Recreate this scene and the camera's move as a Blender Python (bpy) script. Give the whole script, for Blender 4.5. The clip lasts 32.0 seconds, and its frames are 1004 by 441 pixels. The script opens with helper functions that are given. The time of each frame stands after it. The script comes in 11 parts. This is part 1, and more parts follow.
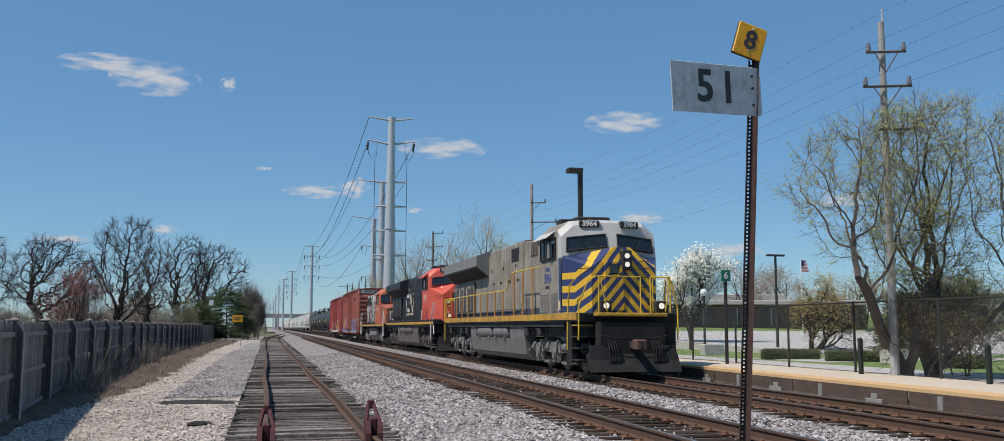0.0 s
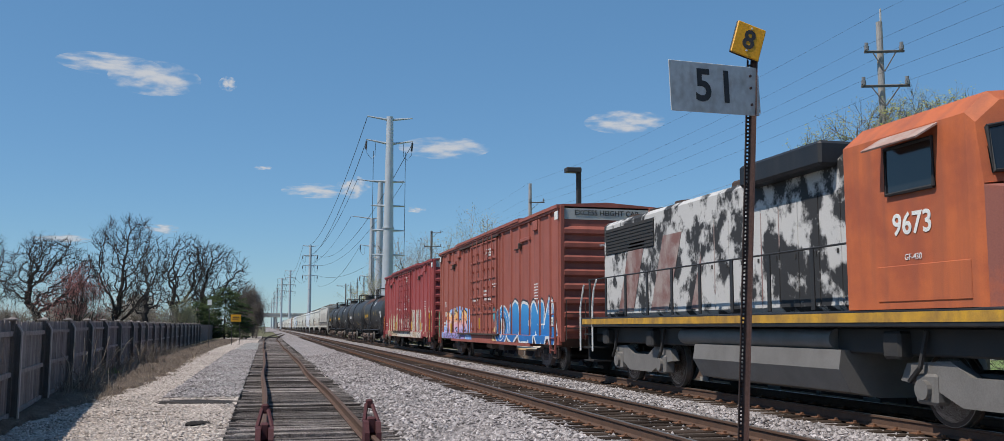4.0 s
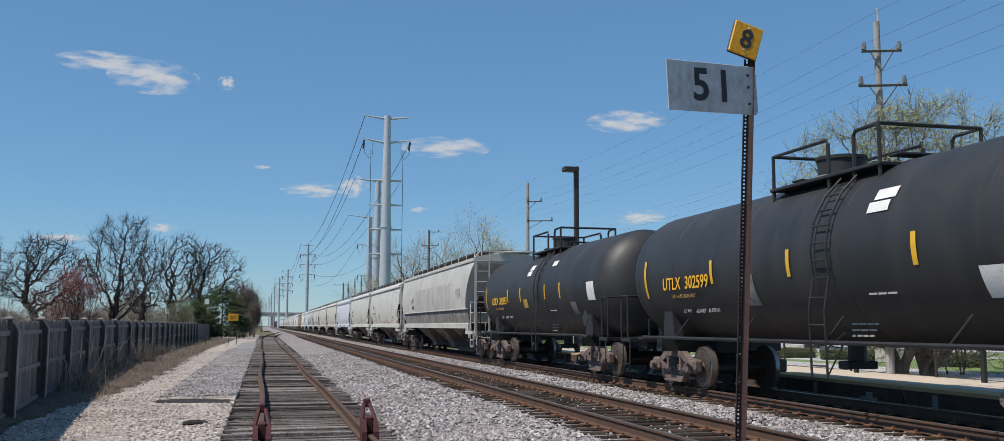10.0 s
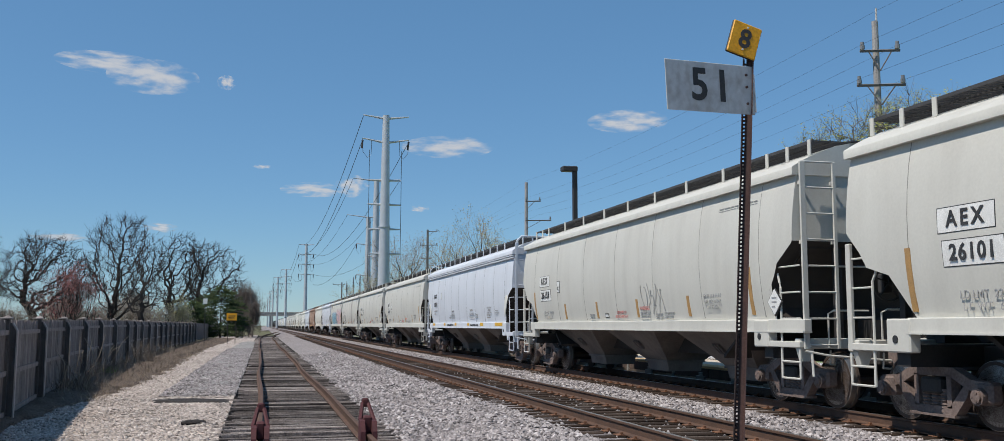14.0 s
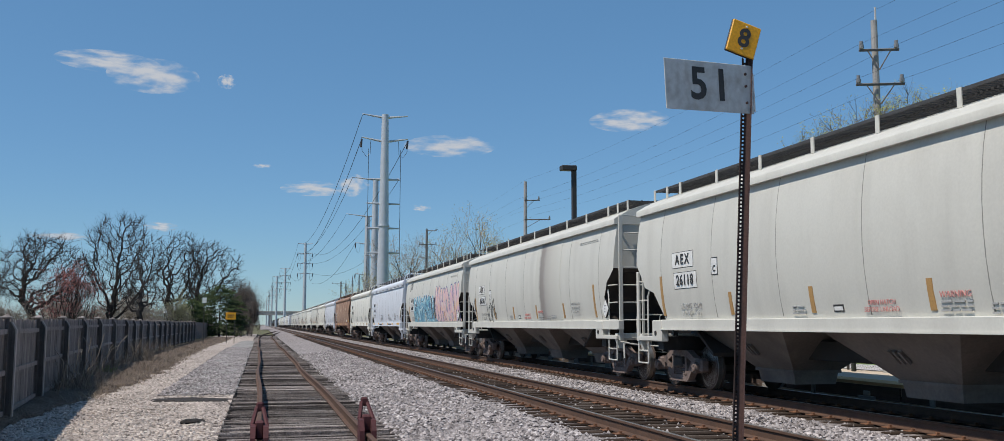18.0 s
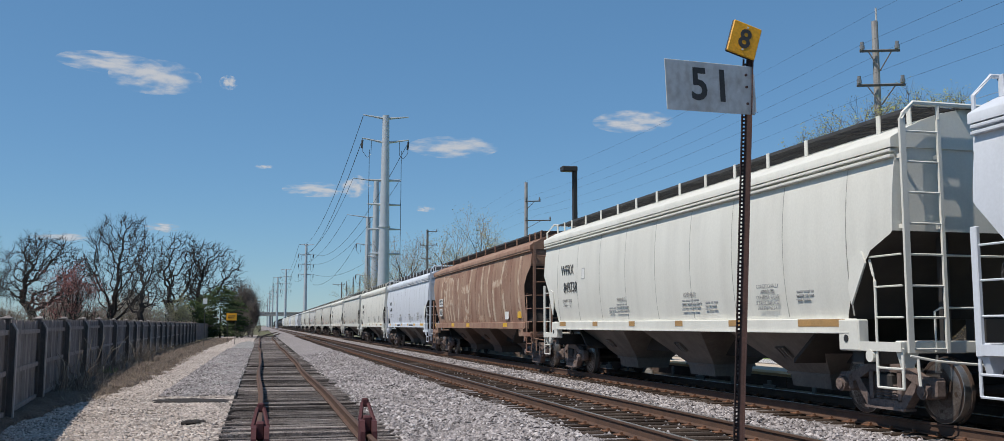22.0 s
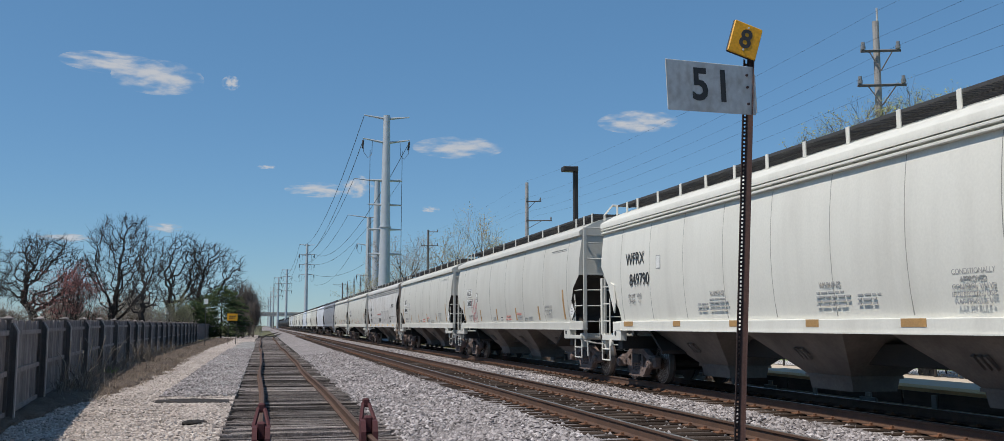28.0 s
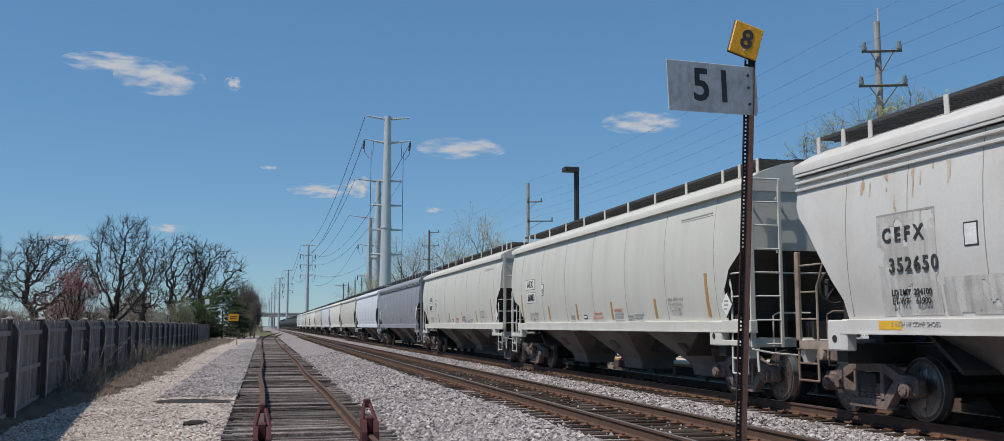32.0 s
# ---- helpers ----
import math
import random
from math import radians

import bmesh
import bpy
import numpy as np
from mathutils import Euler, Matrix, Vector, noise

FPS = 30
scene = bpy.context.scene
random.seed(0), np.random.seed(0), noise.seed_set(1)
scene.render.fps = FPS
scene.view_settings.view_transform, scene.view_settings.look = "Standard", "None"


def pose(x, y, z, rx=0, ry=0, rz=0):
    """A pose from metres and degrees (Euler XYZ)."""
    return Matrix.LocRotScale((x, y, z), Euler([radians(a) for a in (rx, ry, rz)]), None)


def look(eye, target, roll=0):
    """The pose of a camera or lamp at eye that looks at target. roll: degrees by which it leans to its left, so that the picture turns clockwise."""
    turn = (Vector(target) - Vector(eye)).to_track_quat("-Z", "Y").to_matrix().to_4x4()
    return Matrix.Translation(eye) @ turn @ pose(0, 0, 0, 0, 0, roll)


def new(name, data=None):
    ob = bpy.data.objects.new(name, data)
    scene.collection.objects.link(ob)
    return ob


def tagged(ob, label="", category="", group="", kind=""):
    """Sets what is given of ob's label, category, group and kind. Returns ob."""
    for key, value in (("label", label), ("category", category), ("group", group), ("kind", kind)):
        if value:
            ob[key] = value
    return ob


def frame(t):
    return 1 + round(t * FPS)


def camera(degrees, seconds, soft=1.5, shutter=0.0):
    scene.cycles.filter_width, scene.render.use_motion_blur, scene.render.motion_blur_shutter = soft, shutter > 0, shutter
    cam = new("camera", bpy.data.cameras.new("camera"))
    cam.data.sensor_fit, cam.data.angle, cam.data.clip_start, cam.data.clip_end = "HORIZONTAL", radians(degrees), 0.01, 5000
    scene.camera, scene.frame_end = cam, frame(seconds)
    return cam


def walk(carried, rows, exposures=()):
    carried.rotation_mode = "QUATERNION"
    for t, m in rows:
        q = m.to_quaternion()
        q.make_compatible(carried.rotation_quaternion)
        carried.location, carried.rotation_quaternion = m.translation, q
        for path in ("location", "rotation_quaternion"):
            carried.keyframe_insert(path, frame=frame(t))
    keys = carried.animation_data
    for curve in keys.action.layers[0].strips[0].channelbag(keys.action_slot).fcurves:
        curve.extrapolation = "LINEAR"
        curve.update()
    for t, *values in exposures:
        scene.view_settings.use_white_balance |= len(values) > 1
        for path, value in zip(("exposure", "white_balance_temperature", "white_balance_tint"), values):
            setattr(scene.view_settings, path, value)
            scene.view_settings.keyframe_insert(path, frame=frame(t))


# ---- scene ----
# ---------------------------------------------------------------- camera
EYE = (0.0, 0.0, 1.342)


def aim(yaw, pitch, roll=0.131):
    a, b = radians(yaw), radians(pitch)
    way = Vector((math.sin(a) * math.cos(b), math.cos(a) * math.cos(b), math.sin(b)))
    return look(EYE, tuple(Vector(EYE) + way), roll)


cam = camera(54.94, 32.0, soft=0.65)
# the phone is held by hand: it drifts by a third of a degree
DRIFT = [(0.0, 8.3, 2.5), (1.5, 7.6, 2.4), (3.0, 6.6, 2.2), (4.5, 5.5, 1.7), (6.0, 4.5, 1.5), (7.5, 3.5, 1.3), (9.0, 2.8, 0.8),
         (10.5, 1.5, 0.4), (12.0, 0.3, 0.1), (14.0, -0.2, 0.0), (16.5, -1.4, -1.3), (19.0, -1.6, -1.4), (21.0, -1.0, -0.3),
         (23.0, 0.0, 0.0), (25.5, 0.3, 0.0), (28.0, 0.8, 0.3), (30.0, 1.2, 0.8), (32.0, 2.4, 1.0)]
walk(cam, [(t, aim(13.866 - dx * 0.038, 6.221 + dy * 0.038)) for t, dx, dy in DRIFT],
     [(0.0, 0.03), (9.0, 0.07), (14.0, 0.03), (20.0, -0.01), (25.0, -0.05), (32.0, -0.07)])

# ---------------------------------------------------------------- light
SUN_AZ, SUN_EL = radians(-104), radians(57)      # azimuth from +y towards +x
world = bpy.data.worlds.new("sky")
scene.world = world
world.use_nodes = True
wn, wl = world.node_tree.nodes, world.node_tree.links
sky = wn.new("ShaderNodeTexSky")
sky.sky_type = "NISHITA"
sky.sun_disc = False
sky.sun_elevation, sky.sun_rotation = SUN_EL, SUN_AZ
sky.altitude, sky.air_density, sky.dust_density, sky.ozone_density = 200, 1.0, 0.0, 3.0
tint = wn.new("ShaderNodeMix")          # a clear spring sky, deeper blue than the model's
tint.data_type, tint.blend_type = "RGBA", "MULTIPLY"
tint.inputs[0].default_value, tint.inputs[7].default_value = 1.0, (0.76, 0.93, 1.07, 1)
wl.new(sky.outputs[0], tint.inputs[6])
even = wn.new("ShaderNodeMix")          # spring haze evens the blue out from top to horizon
even.data_type = "RGBA"
even.inputs[0].default_value, even.inputs[7].default_value = 0.38, (1.15, 3.05, 5.3, 1)
wl.new(tint.outputs[2], even.inputs[6])
wl.new(even.outputs[2], wn["Background"].inputs[0])
wn["Background"].inputs[1].default_value = 0.099
sun_data = bpy.data.lights.new("sun", "SUN")
sun_data.energy, sun_data.angle, sun_data.color = 4.5, radians(0.53), (1.0, 0.925, 0.83)
sun = new("sun", sun_data)
sun.matrix_world = look((0, 0, 0), (-math.sin(SUN_AZ) * math.cos(SUN_EL), -math.cos(SUN_AZ) * math.cos(SUN_EL), -math.sin(SUN_EL)))

# ---------------------------------------------------------------- materials
MATS = {}


def mat(name, col, col2=None, rough=0.7, metal=0.0, scale=3.0, mix=0.5, fine=0.15, fscale=60.0, bump=0.15, bdist=0.01,
        streak=None, sscale=(6, 6, 0.5), samt=0.5, spec=0.4, vary=0.0, space="Object", lo=0.40, hi=0.62, seed=False):
    """A surface with two scales of variation: large patches of col2, a fine grain, and optional streaks."""
    if name in MATS:
        return MATS[name]
    m = bpy.data.materials.new(name)
    m.use_nodes = True
    nt = m.node_tree
    nd, ln = nt.nodes, nt.links
    bs = nd["Principled BSDF"]
    tc = nd.new("ShaderNodeTexCoord")
    src = tc.outputs[space]
    if seed:
        ob_info, shift = nd.new("ShaderNodeObjectInfo"), nd.new("ShaderNodeVectorMath")
        shift.operation = "MULTIPLY_ADD"
        shift.inputs[1].default_value = (70, 90, 50)
        ln.new(ob_info.outputs["Random"], shift.inputs[0])
        ln.new(src, shift.inputs[2])
        src = shift.outputs[0]
    n1 = nd.new("ShaderNodeTexNoise")
    n1.inputs["Scale"].default_value, n1.inputs["Detail"].default_value, n1.inputs["Roughness"].default_value = scale, 6, 0.62
    ln.new(src, n1.inputs["Vector"])
    r1 = nd.new("ShaderNodeMapRange")
    r1.inputs[1].default_value, r1.inputs[2].default_value, r1.inputs[4].default_value = lo, hi, mix
    ln.new(n1.outputs[0], r1.inputs[0])
    mx = nd.new("ShaderNodeMix")
    mx.data_type = "RGBA"
    mx.inputs[6].default_value = (*col, 1)
    mx.inputs[7].default_value = (*(col2 or [c * 0.7 for c in col]), 1)
    ln.new(r1.outputs[0], mx.inputs[0])
    out = mx.outputs[2]
    if streak:
        mp = nd.new("ShaderNodeMapping")
        mp.inputs["Scale"].default_value = sscale
        ln.new(src, mp.inputs[0])
        n3 = nd.new("ShaderNodeTexNoise")
        n3.inputs["Scale"].default_value, n3.inputs["Detail"].default_value = 1.0, 5
        ln.new(mp.outputs[0], n3.inputs["Vector"])
        r3 = nd.new("ShaderNodeMapRange")
        r3.inputs[1].default_value, r3.inputs[2].default_value, r3.inputs[4].default_value = 0.45, 0.72, samt
        ln.new(n3.outputs[0], r3.inputs[0])
        m3 = nd.new("ShaderNodeMix")
        m3.data_type = "RGBA"
        m3.inputs[7].default_value = (*streak, 1)
        ln.new(out, m3.inputs[6])
        ln.new(r3.outputs[0], m3.inputs[0])
        out = m3.outputs[2]
    n2 = nd.new("ShaderNodeTexNoise")
    n2.inputs["Scale"].default_value, n2.inputs["Detail"].default_value = fscale, 4
    ln.new(src, n2.inputs["Vector"])
    hs = nd.new("ShaderNodeHueSaturation")
    ln.new(out, hs.inputs["Color"])
    r2 = nd.new("ShaderNodeMapRange")
    r2.inputs[1].default_value, r2.inputs[2].default_value = 0.3, 0.7
    r2.inputs[3].default_value, r2.inputs[4].default_value = 1 - fine, 1 + fine
    ln.new(n2.outputs[0], r2.inputs[0])
    val = r2.outputs[0]
    if vary:
        oi = nd.new("ShaderNodeObjectInfo")
        rv = nd.new("ShaderNodeMapRange")
        rv.inputs[3].default_value, rv.inputs[4].default_value = 1 - vary, 1 + vary
        ln.new(oi.outputs["Random"], rv.inputs[0])
        mu = nd.new("ShaderNodeMath")
        mu.operation = "MULTIPLY"
        ln.new(val, mu.inputs[0])
        ln.new(rv.outputs[0], mu.inputs[1])
        val = mu.outputs[0]
    ln.new(val, hs.inputs["Value"])
    ln.new(hs.outputs[0], bs.inputs["Base Color"])
    rr = nd.new("ShaderNodeMapRange")
    rr.inputs[3].default_value, rr.inputs[4].default_value = max(0.05, rough - 0.1), min(1, rough + 0.12)
    ln.new(n1.outputs[0], rr.inputs[0])
    ln.new(rr.outputs[0], bs.inputs["Roughness"])
    bs.inputs["Metallic"].default_value = metal
    bs.inputs["Specular IOR Level"].default_value = spec
    if bump:
        bp = nd.new("ShaderNodeBump")
        bp.inputs["Strength"].default_value, bp.inputs["Distance"].default_value = bump, bdist
        ln.new(n2.outputs[0], bp.inputs["Height"])
        ln.new(bp.outputs[0], bs.inputs["Normal"])
    MATS[name] = m
    return m


def glow(name, col, strength):
    if name not in MATS:
        m = bpy.data.materials.new(name)
        m.use_nodes = True
        bs = m.node_tree.nodes["Principled BSDF"]
        bs.inputs["Base Color"].default_value = (*col, 1)
        bs.inputs["Emission Color"].default_value = (*col, 1)
        bs.inputs["Emission Strength"].default_value = strength
        MATS[name] = m
    return MATS[name]


# ---------------------------------------------------------------- shape helpers
class Shape:
    """Collects vertices and faces of one mesh."""

    def __init__(self):
        self.v, self.f, self.mi, self.cur = [], [], [], 0

    def add(self, vs, fs):
        n = len(self.v)
        self.v += [tuple(p) for p in vs]
        self.f += [[n + i for i in q] for q in fs]
        self.mi += [self.cur] * len(fs)
        return self

    def box(self, x0, y0, z0, x1, y1, z1, m=None):
        vs = [(x, y, z) for z in (z0, z1) for y in (y0, y1) for x in (x0, x1)]
        if m is not None:
            vs = [m @ Vector(p) for p in vs]
        return self.add(vs, [(0, 2, 3, 1), (4, 5, 7, 6), (0, 1, 5, 4), (2, 6, 7, 3), (0, 4, 6, 2), (1, 3, 7, 5)])

    def cbox(self, c, s, m=None):
        mm = Matrix.Translation(c) @ (m if m is not None else Matrix())
        return self.box(-s[0] / 2, -s[1] / 2, -s[2] / 2, s[0] / 2, s[1] / 2, s[2] / 2, mm)

    def rbox(self, x0, y0, z0, x1, y1, z1, r=0.01, m=None):
        """A box with chamfered edges."""
        vs, idx = [], {}
        X, Y, Z = (x0, x1), (y0, y1), (z0, z1)
        for i in (0, 1):
            for j in (0, 1):
                for k in (0, 1):
                    sx, sy, sz = (r, -r)[i], (r, -r)[j], (r, -r)[k]
                    for a in range(3):
                        idx[i, j, k, a] = len(vs)
                        vs.append((X[i] + (0 if a == 0 else sx), Y[j] + (0 if a == 1 else sy), Z[k] + (0 if a == 2 else sz)))
        fs = []
        for i in (0, 1):
            fs.append([idx[i, *q, 0] for q in ((0, 0), (0, 1), (1, 1), (1, 0))])
            fs.append([idx[q[0], i, q[1], 1] for q in ((0, 0), (1, 0), (1, 1), (0, 1))])
            fs.append([idx[q[0], q[1], i, 2] for q in ((0, 0), (0, 1), (1, 1), (1, 0))])
        for i in (0, 1):
            for j in (0, 1):
                fs.append([idx[i, j, 0, 0], idx[i, j, 1, 0], idx[i, j, 1, 1], idx[i, j, 0, 1]])
                fs.append([idx[i, 0, j, 0], idx[i, 1, j, 0], idx[i, 1, j, 2], idx[i, 0, j, 2]])
                fs.append([idx[0, i, j, 1], idx[1, i, j, 1], idx[1, i, j, 2], idx[0, i, j, 2]])
                for k in (0, 1):
                    fs.append([idx[i, j, k, a] for a in range(3)])
        if m is not None:
            vs = [m @ Vector(p) for p in vs]
        return self.add(vs, fs)

    def cyl(self, p0, p1, r, n=8, r2=None, caps=True):
        p0, p1 = Vector(p0), Vector(p1)
        r2 = r if r2 is None else r2
        d = (p1 - p0).normalized()
        a = d.orthogonal().normalized()
        b = d.cross(a)
        vs = []
        for c, rr in ((p0, r), (p1, r2)):
            for i in range(n):
                w = 2 * math.pi * i / n
                vs.append(c + (a * math.cos(w) + b * math.sin(w)) * rr)
        fs = [(i, (i + 1) % n, n + (i + 1) % n, n + i) for i in range(n)]
        if caps:
            fs += [tuple(reversed(range(n))), tuple(range(n, 2 * n))]
        return self.add(vs, fs)

    def tube(self, pts, r, n=6):
        pts = [Vector(p) for p in pts]
        vs, fs = [], []
        up = Vector((0.12, 0.31, 0.94))
        for k, c in enumerate(pts):
            d = (pts[min(k + 1, len(pts) - 1)] - pts[max(k - 1, 0)]).normalized()
            a = d.cross(up)
            a = (a if a.length > 0.05 else d.orthogonal()).normalized()
            b = d.cross(a)
            for i in range(n):
                w = 2 * math.pi * i / n
                vs.append(c + (a * math.cos(w) + b * math.sin(w)) * r)
        for k in range(len(pts) - 1):
            for i in range(n):
                fs.append((k * n + i, k * n + (i + 1) % n, (k + 1) * n + (i + 1) % n, (k + 1) * n + i))
        fs += [tuple(reversed(range(n))), tuple(range((len(pts) - 1) * n, len(pts) * n))]
        return self.add(vs, fs)

    def loft(self, rings, close=True, caps=True):
        n = len(rings[0])
        vs = [p for r in rings for p in r]
        fs = []
        for k in range(len(rings) - 1):
            for i in range(n if close else n - 1):
                fs.append((k * n + i, k * n + (i + 1) % n, (k + 1) * n + (i + 1) % n, (k + 1) * n + i))
        if caps and close:
            fs += [tuple(reversed(range(n))), tuple(range((len(rings) - 1) * n, len(rings) * n))]
        return self.add(vs, fs)

    def prism(self, poly, axis, a, b):
        """A flat outline pushed from a to b along an axis; the outline's two numbers are the other axes in order."""
        def at(q, w):
            q = list(q)
            q.insert(axis, w)
            return tuple(q)
        return self.loft([[at(q, a) for q in poly], [at(q, b) for q in poly]])

    def disc(self, c, r, axis=0, n=16):
        vs = []
        for i in range(n):
            w = 2 * math.pi * i / n
            q = [math.cos(w) * r, math.sin(w) * r]
            q.insert(axis, 0)
            vs.append(Vector(c) + Vector(q))
        return self.add(vs, [tuple(range(n))])

    def mesh(self, name, mats, smooth=False):
        me = bpy.data.meshes.new(name)
        me.from_pydata(self.v, [], self.f)
        for m in mats if isinstance(mats, (list, tuple)) else [mats]:
            me.materials.append(m)
        if any(self.mi):
            me.polygons.foreach_set("material_index", self.mi)
        bm = bmesh.new()
        bm.from_mesh(me)
        bmesh.ops.recalc_face_normals(bm, faces=bm.faces)
        if smooth:
            for f in bm.faces:
                f.smooth = True
            for e in bm.edges:
                if len(e.link_faces) == 2 and e.calc_face_angle(0) > 0.6:
                    e.smooth = False
        bm.to_mesh(me)
        bm.free()
        return me


def part(name, sh, material, parent, label="", smooth=False, at=None):
    """One mesh under a thing or under a part. sh: a Shape or a finished mesh."""
    ob = new(name, sh.mesh(name, material, smooth) if isinstance(sh, Shape) else sh)
    ob.parent = parent
    if at is not None:
        ob.matrix_basis = at if isinstance(at, Matrix) else Matrix.Translation(at)
    if label:
        ob["label"] = label
    return ob


def thing(name, label, category, at=None, group="", kind=""):
    ob = new(name)
    ob.empty_display_size = 0.3
    if at is not None:
        ob.matrix_basis = at if isinstance(at, Matrix) else Matrix.Translation(at)
    return tagged(ob, label, category, group, kind)


def solid(name, sh, material, label="", category="", group="", kind="", smooth=False, at=None):
    ob = new(name, sh.mesh(name, material, smooth))
    if at is not None:
        ob.matrix_basis = at if isinstance(at, Matrix) else Matrix.Translation(at)
    return tagged(ob, label, category, group, kind)


def text_mesh(body, size, material, thick=0.002, bold=0.0, space=1.0):
    """Letters in the built-in font as a mesh: they stand in the xz-plane, read from -y, centred at the origin."""
    cu = bpy.data.curves.new("letters", "FONT")
    cu.body, cu.size, cu.align_x, cu.align_y, cu.extrude, cu.offset = body, size, "CENTER", "CENTER", thick, bold
    cu.resolution_u, cu.space_character = 3, space
    tmp = bpy.data.objects.new("letters", cu)
    scene.collection.objects.link(tmp)
    me = bpy.data.meshes.new_from_object(tmp)
    bpy.data.objects.remove(tmp)
    bpy.data.curves.remove(cu)
    me.transform(Matrix.Rotation(radians(90), 4, "X"))
    me.materials.clear()
    me.materials.append(material)
    return me


rnd = random.Random(7)
XM, XT, XS = 5.762, 10.0, 0.77                  # track centres: middle, train's, siding
V = 16.57                                       # the train's speed, m/s
# ---------------------------------------------------------------- ground and tracks
M_GRASS = mat("grass_soil", (0.10, 0.10, 0.045), (0.17, 0.145, 0.085), rough=0.95, scale=0.35, fine=0.4, fscale=18, bump=0.5, bdist=0.05)
M_BALLAST = mat("ballast_stone", (0.29, 0.262, 0.257), (0.176, 0.158, 0.154), rough=0.95, scale=0.5, fine=0.6, fscale=20, bump=1.0, bdist=0.06, spec=0.15)
M_OILY = mat("oily_brown_ballast", (0.085, 0.068, 0.058), (0.13, 0.11, 0.095), rough=0.95, scale=0.8, fine=0.55, fscale=20, bump=1.0, bdist=0.05, spec=0.15)
# cinders toned down further: the deep shade between ties is in this colour
M_CINDER = mat("dark_cinders", (0.035, 0.030, 0.027), (0.07, 0.062, 0.055), rough=0.95, scale=0.9, fine=0.5, fscale=22, bump=1.0, bdist=0.05, spec=0.1)
M_GRAVEL = mat("pale_gravel", (0.41, 0.352, 0.31), (0.27, 0.235, 0.212), rough=0.95, spec=0.15, scale=0.35, fine=0.75, fscale=16, bump=0.9, bdist=0.035)
M_RAIL_RUST = mat("rusty_rail", (0.10, 0.055, 0.035), (0.055, 0.035, 0.028), rough=0.8, scale=4, fine=0.2)
M_RAIL_TOP = mat("polished_rail", (0.30, 0.29, 0.28), (0.2, 0.19, 0.18), rough=0.35, metal=0.8, scale=3)
M_TIE = mat("weathered_tie", (0.15, 0.128, 0.12), (0.03, 0.025, 0.023), rough=0.95, scale=5, fine=0.45, fscale=40, bump=1.0, bdist=0.03,
            streak=(0.36, 0.325, 0.30), sscale=(1.0, 26, 26), samt=0.7, vary=0.65, spec=0.1, seed=True)
M_TIE_DARK = mat("oily_tie", (0.05, 0.036, 0.028), (0.03, 0.022, 0.018), rough=0.95, scale=4, fine=0.3, vary=0.3, spec=0.08)

g = Shape()
xs = [-3000, -600, -150, -40, -12, -5.2, 13.5, 40, 150, 600, 3000]
ys = [-300, -40, 0, 40, 100, 250, 600, 1500, 4500]
g.add([(x, y, -0.62) for y in ys for x in xs],
      [(j * len(xs) + i, j * len(xs) + i + 1, (j + 1) * len(xs) + i + 1, (j + 1) * len(xs) + i) for j in range(len(ys) - 1) for i in range(len(xs) - 1)])
solid("ground", g, M_GRASS, "dry grass and soil reaching to the horizon", "ground", kind="structure")


def bed(name, prof, y0, y1, step, material, label, amp=0.02):
    """A strip of loose stone: a cross profile carried along y with small swells."""
    s = Shape()
    n = int((y1 - y0) / step) + 1
    xs_ = [q[0] for q in prof]
    vs = []
    for j in range(n):
        y = y0 + (y1 - y0) * j / (n - 1)
        for x, z in prof:
            vs.append((x, y, z + amp * noise.noise(Vector((x * 1.3, y * 0.7, 3.1))) * 2))
    m = len(prof)
    s.add(vs, [(j * m + i, j * m + i + 1, (j + 1) * m + i + 1, (j + 1) * m + i) for j in range(n - 1) for i in range(m - 1)])
    return solid(name, s, material, label, "ballast", kind="structure", smooth=True)


def profile(pts, step):
    out = []
    for (xa, za), (xb, zb) in zip(pts, pts[1:]):
        k = max(1, int((xb - xa) / step))
        out += [(xa + (xb - xa) * i / k, za + (zb - za) * i / k) for i in range(k)]
    return out + [pts[-1]]


bed("gravel_path", profile([(-7.5, -0.66), (-5.6, -0.44), (-3.0, -0.42), (-1.2, -0.40), (-0.6, -0.40)], 0.5), -20, 180, 1.0, M_GRAVEL,
    "pale crushed limestone path beside the siding")
bed("cinder_bed", profile([(-0.6, -0.40), (-0.45, -0.52), (1.98, -0.52), (2.2, -0.40)], 0.45), -20, 180, 1.0, M_CINDER, "cinders between the old siding ties, darkened for the shade in the gaps")
for nm, pr, mt, lab in (("ballast_bed", [(2.2, -0.40), (3.2, -0.36), (4.3, -0.20), (4.9, -0.20)], M_BALLAST, "grey crushed stone ballast between the tracks"),
                        ("oily_ballast", [(4.9, -0.20), (6.62, -0.20)], M_OILY, "oil-darkened ballast under the middle track"),
                        ("ballast_bed", [(6.62, -0.20), (7.2, -0.20), (7.9, -0.16), (8.5, -0.20), (9.1, -0.20)], M_BALLAST, "pale crushed stone ballast beside the train"),
                        ("oily_ballast", [(9.1, -0.20), (10.9, -0.20)], M_OILY, "oil-darkened ballast under the train"),
                        ("ballast_bed", [(10.9, -0.20), (11.5, -0.20), (12.3, -0.3), (16, -0.62)], M_BALLAST, "grey crushed stone by the platform")):
    bed(nm, profile(pr, 0.45), -20, 330, 1.0, mt, lab)
bed("far_ballast", [(-0.4, -0.45), (4.3, -0.24), (11.5, -0.24), (13, -0.6)], 328, 1500, 40, M_BALLAST, "grey crushed stone ballast far off", 0)


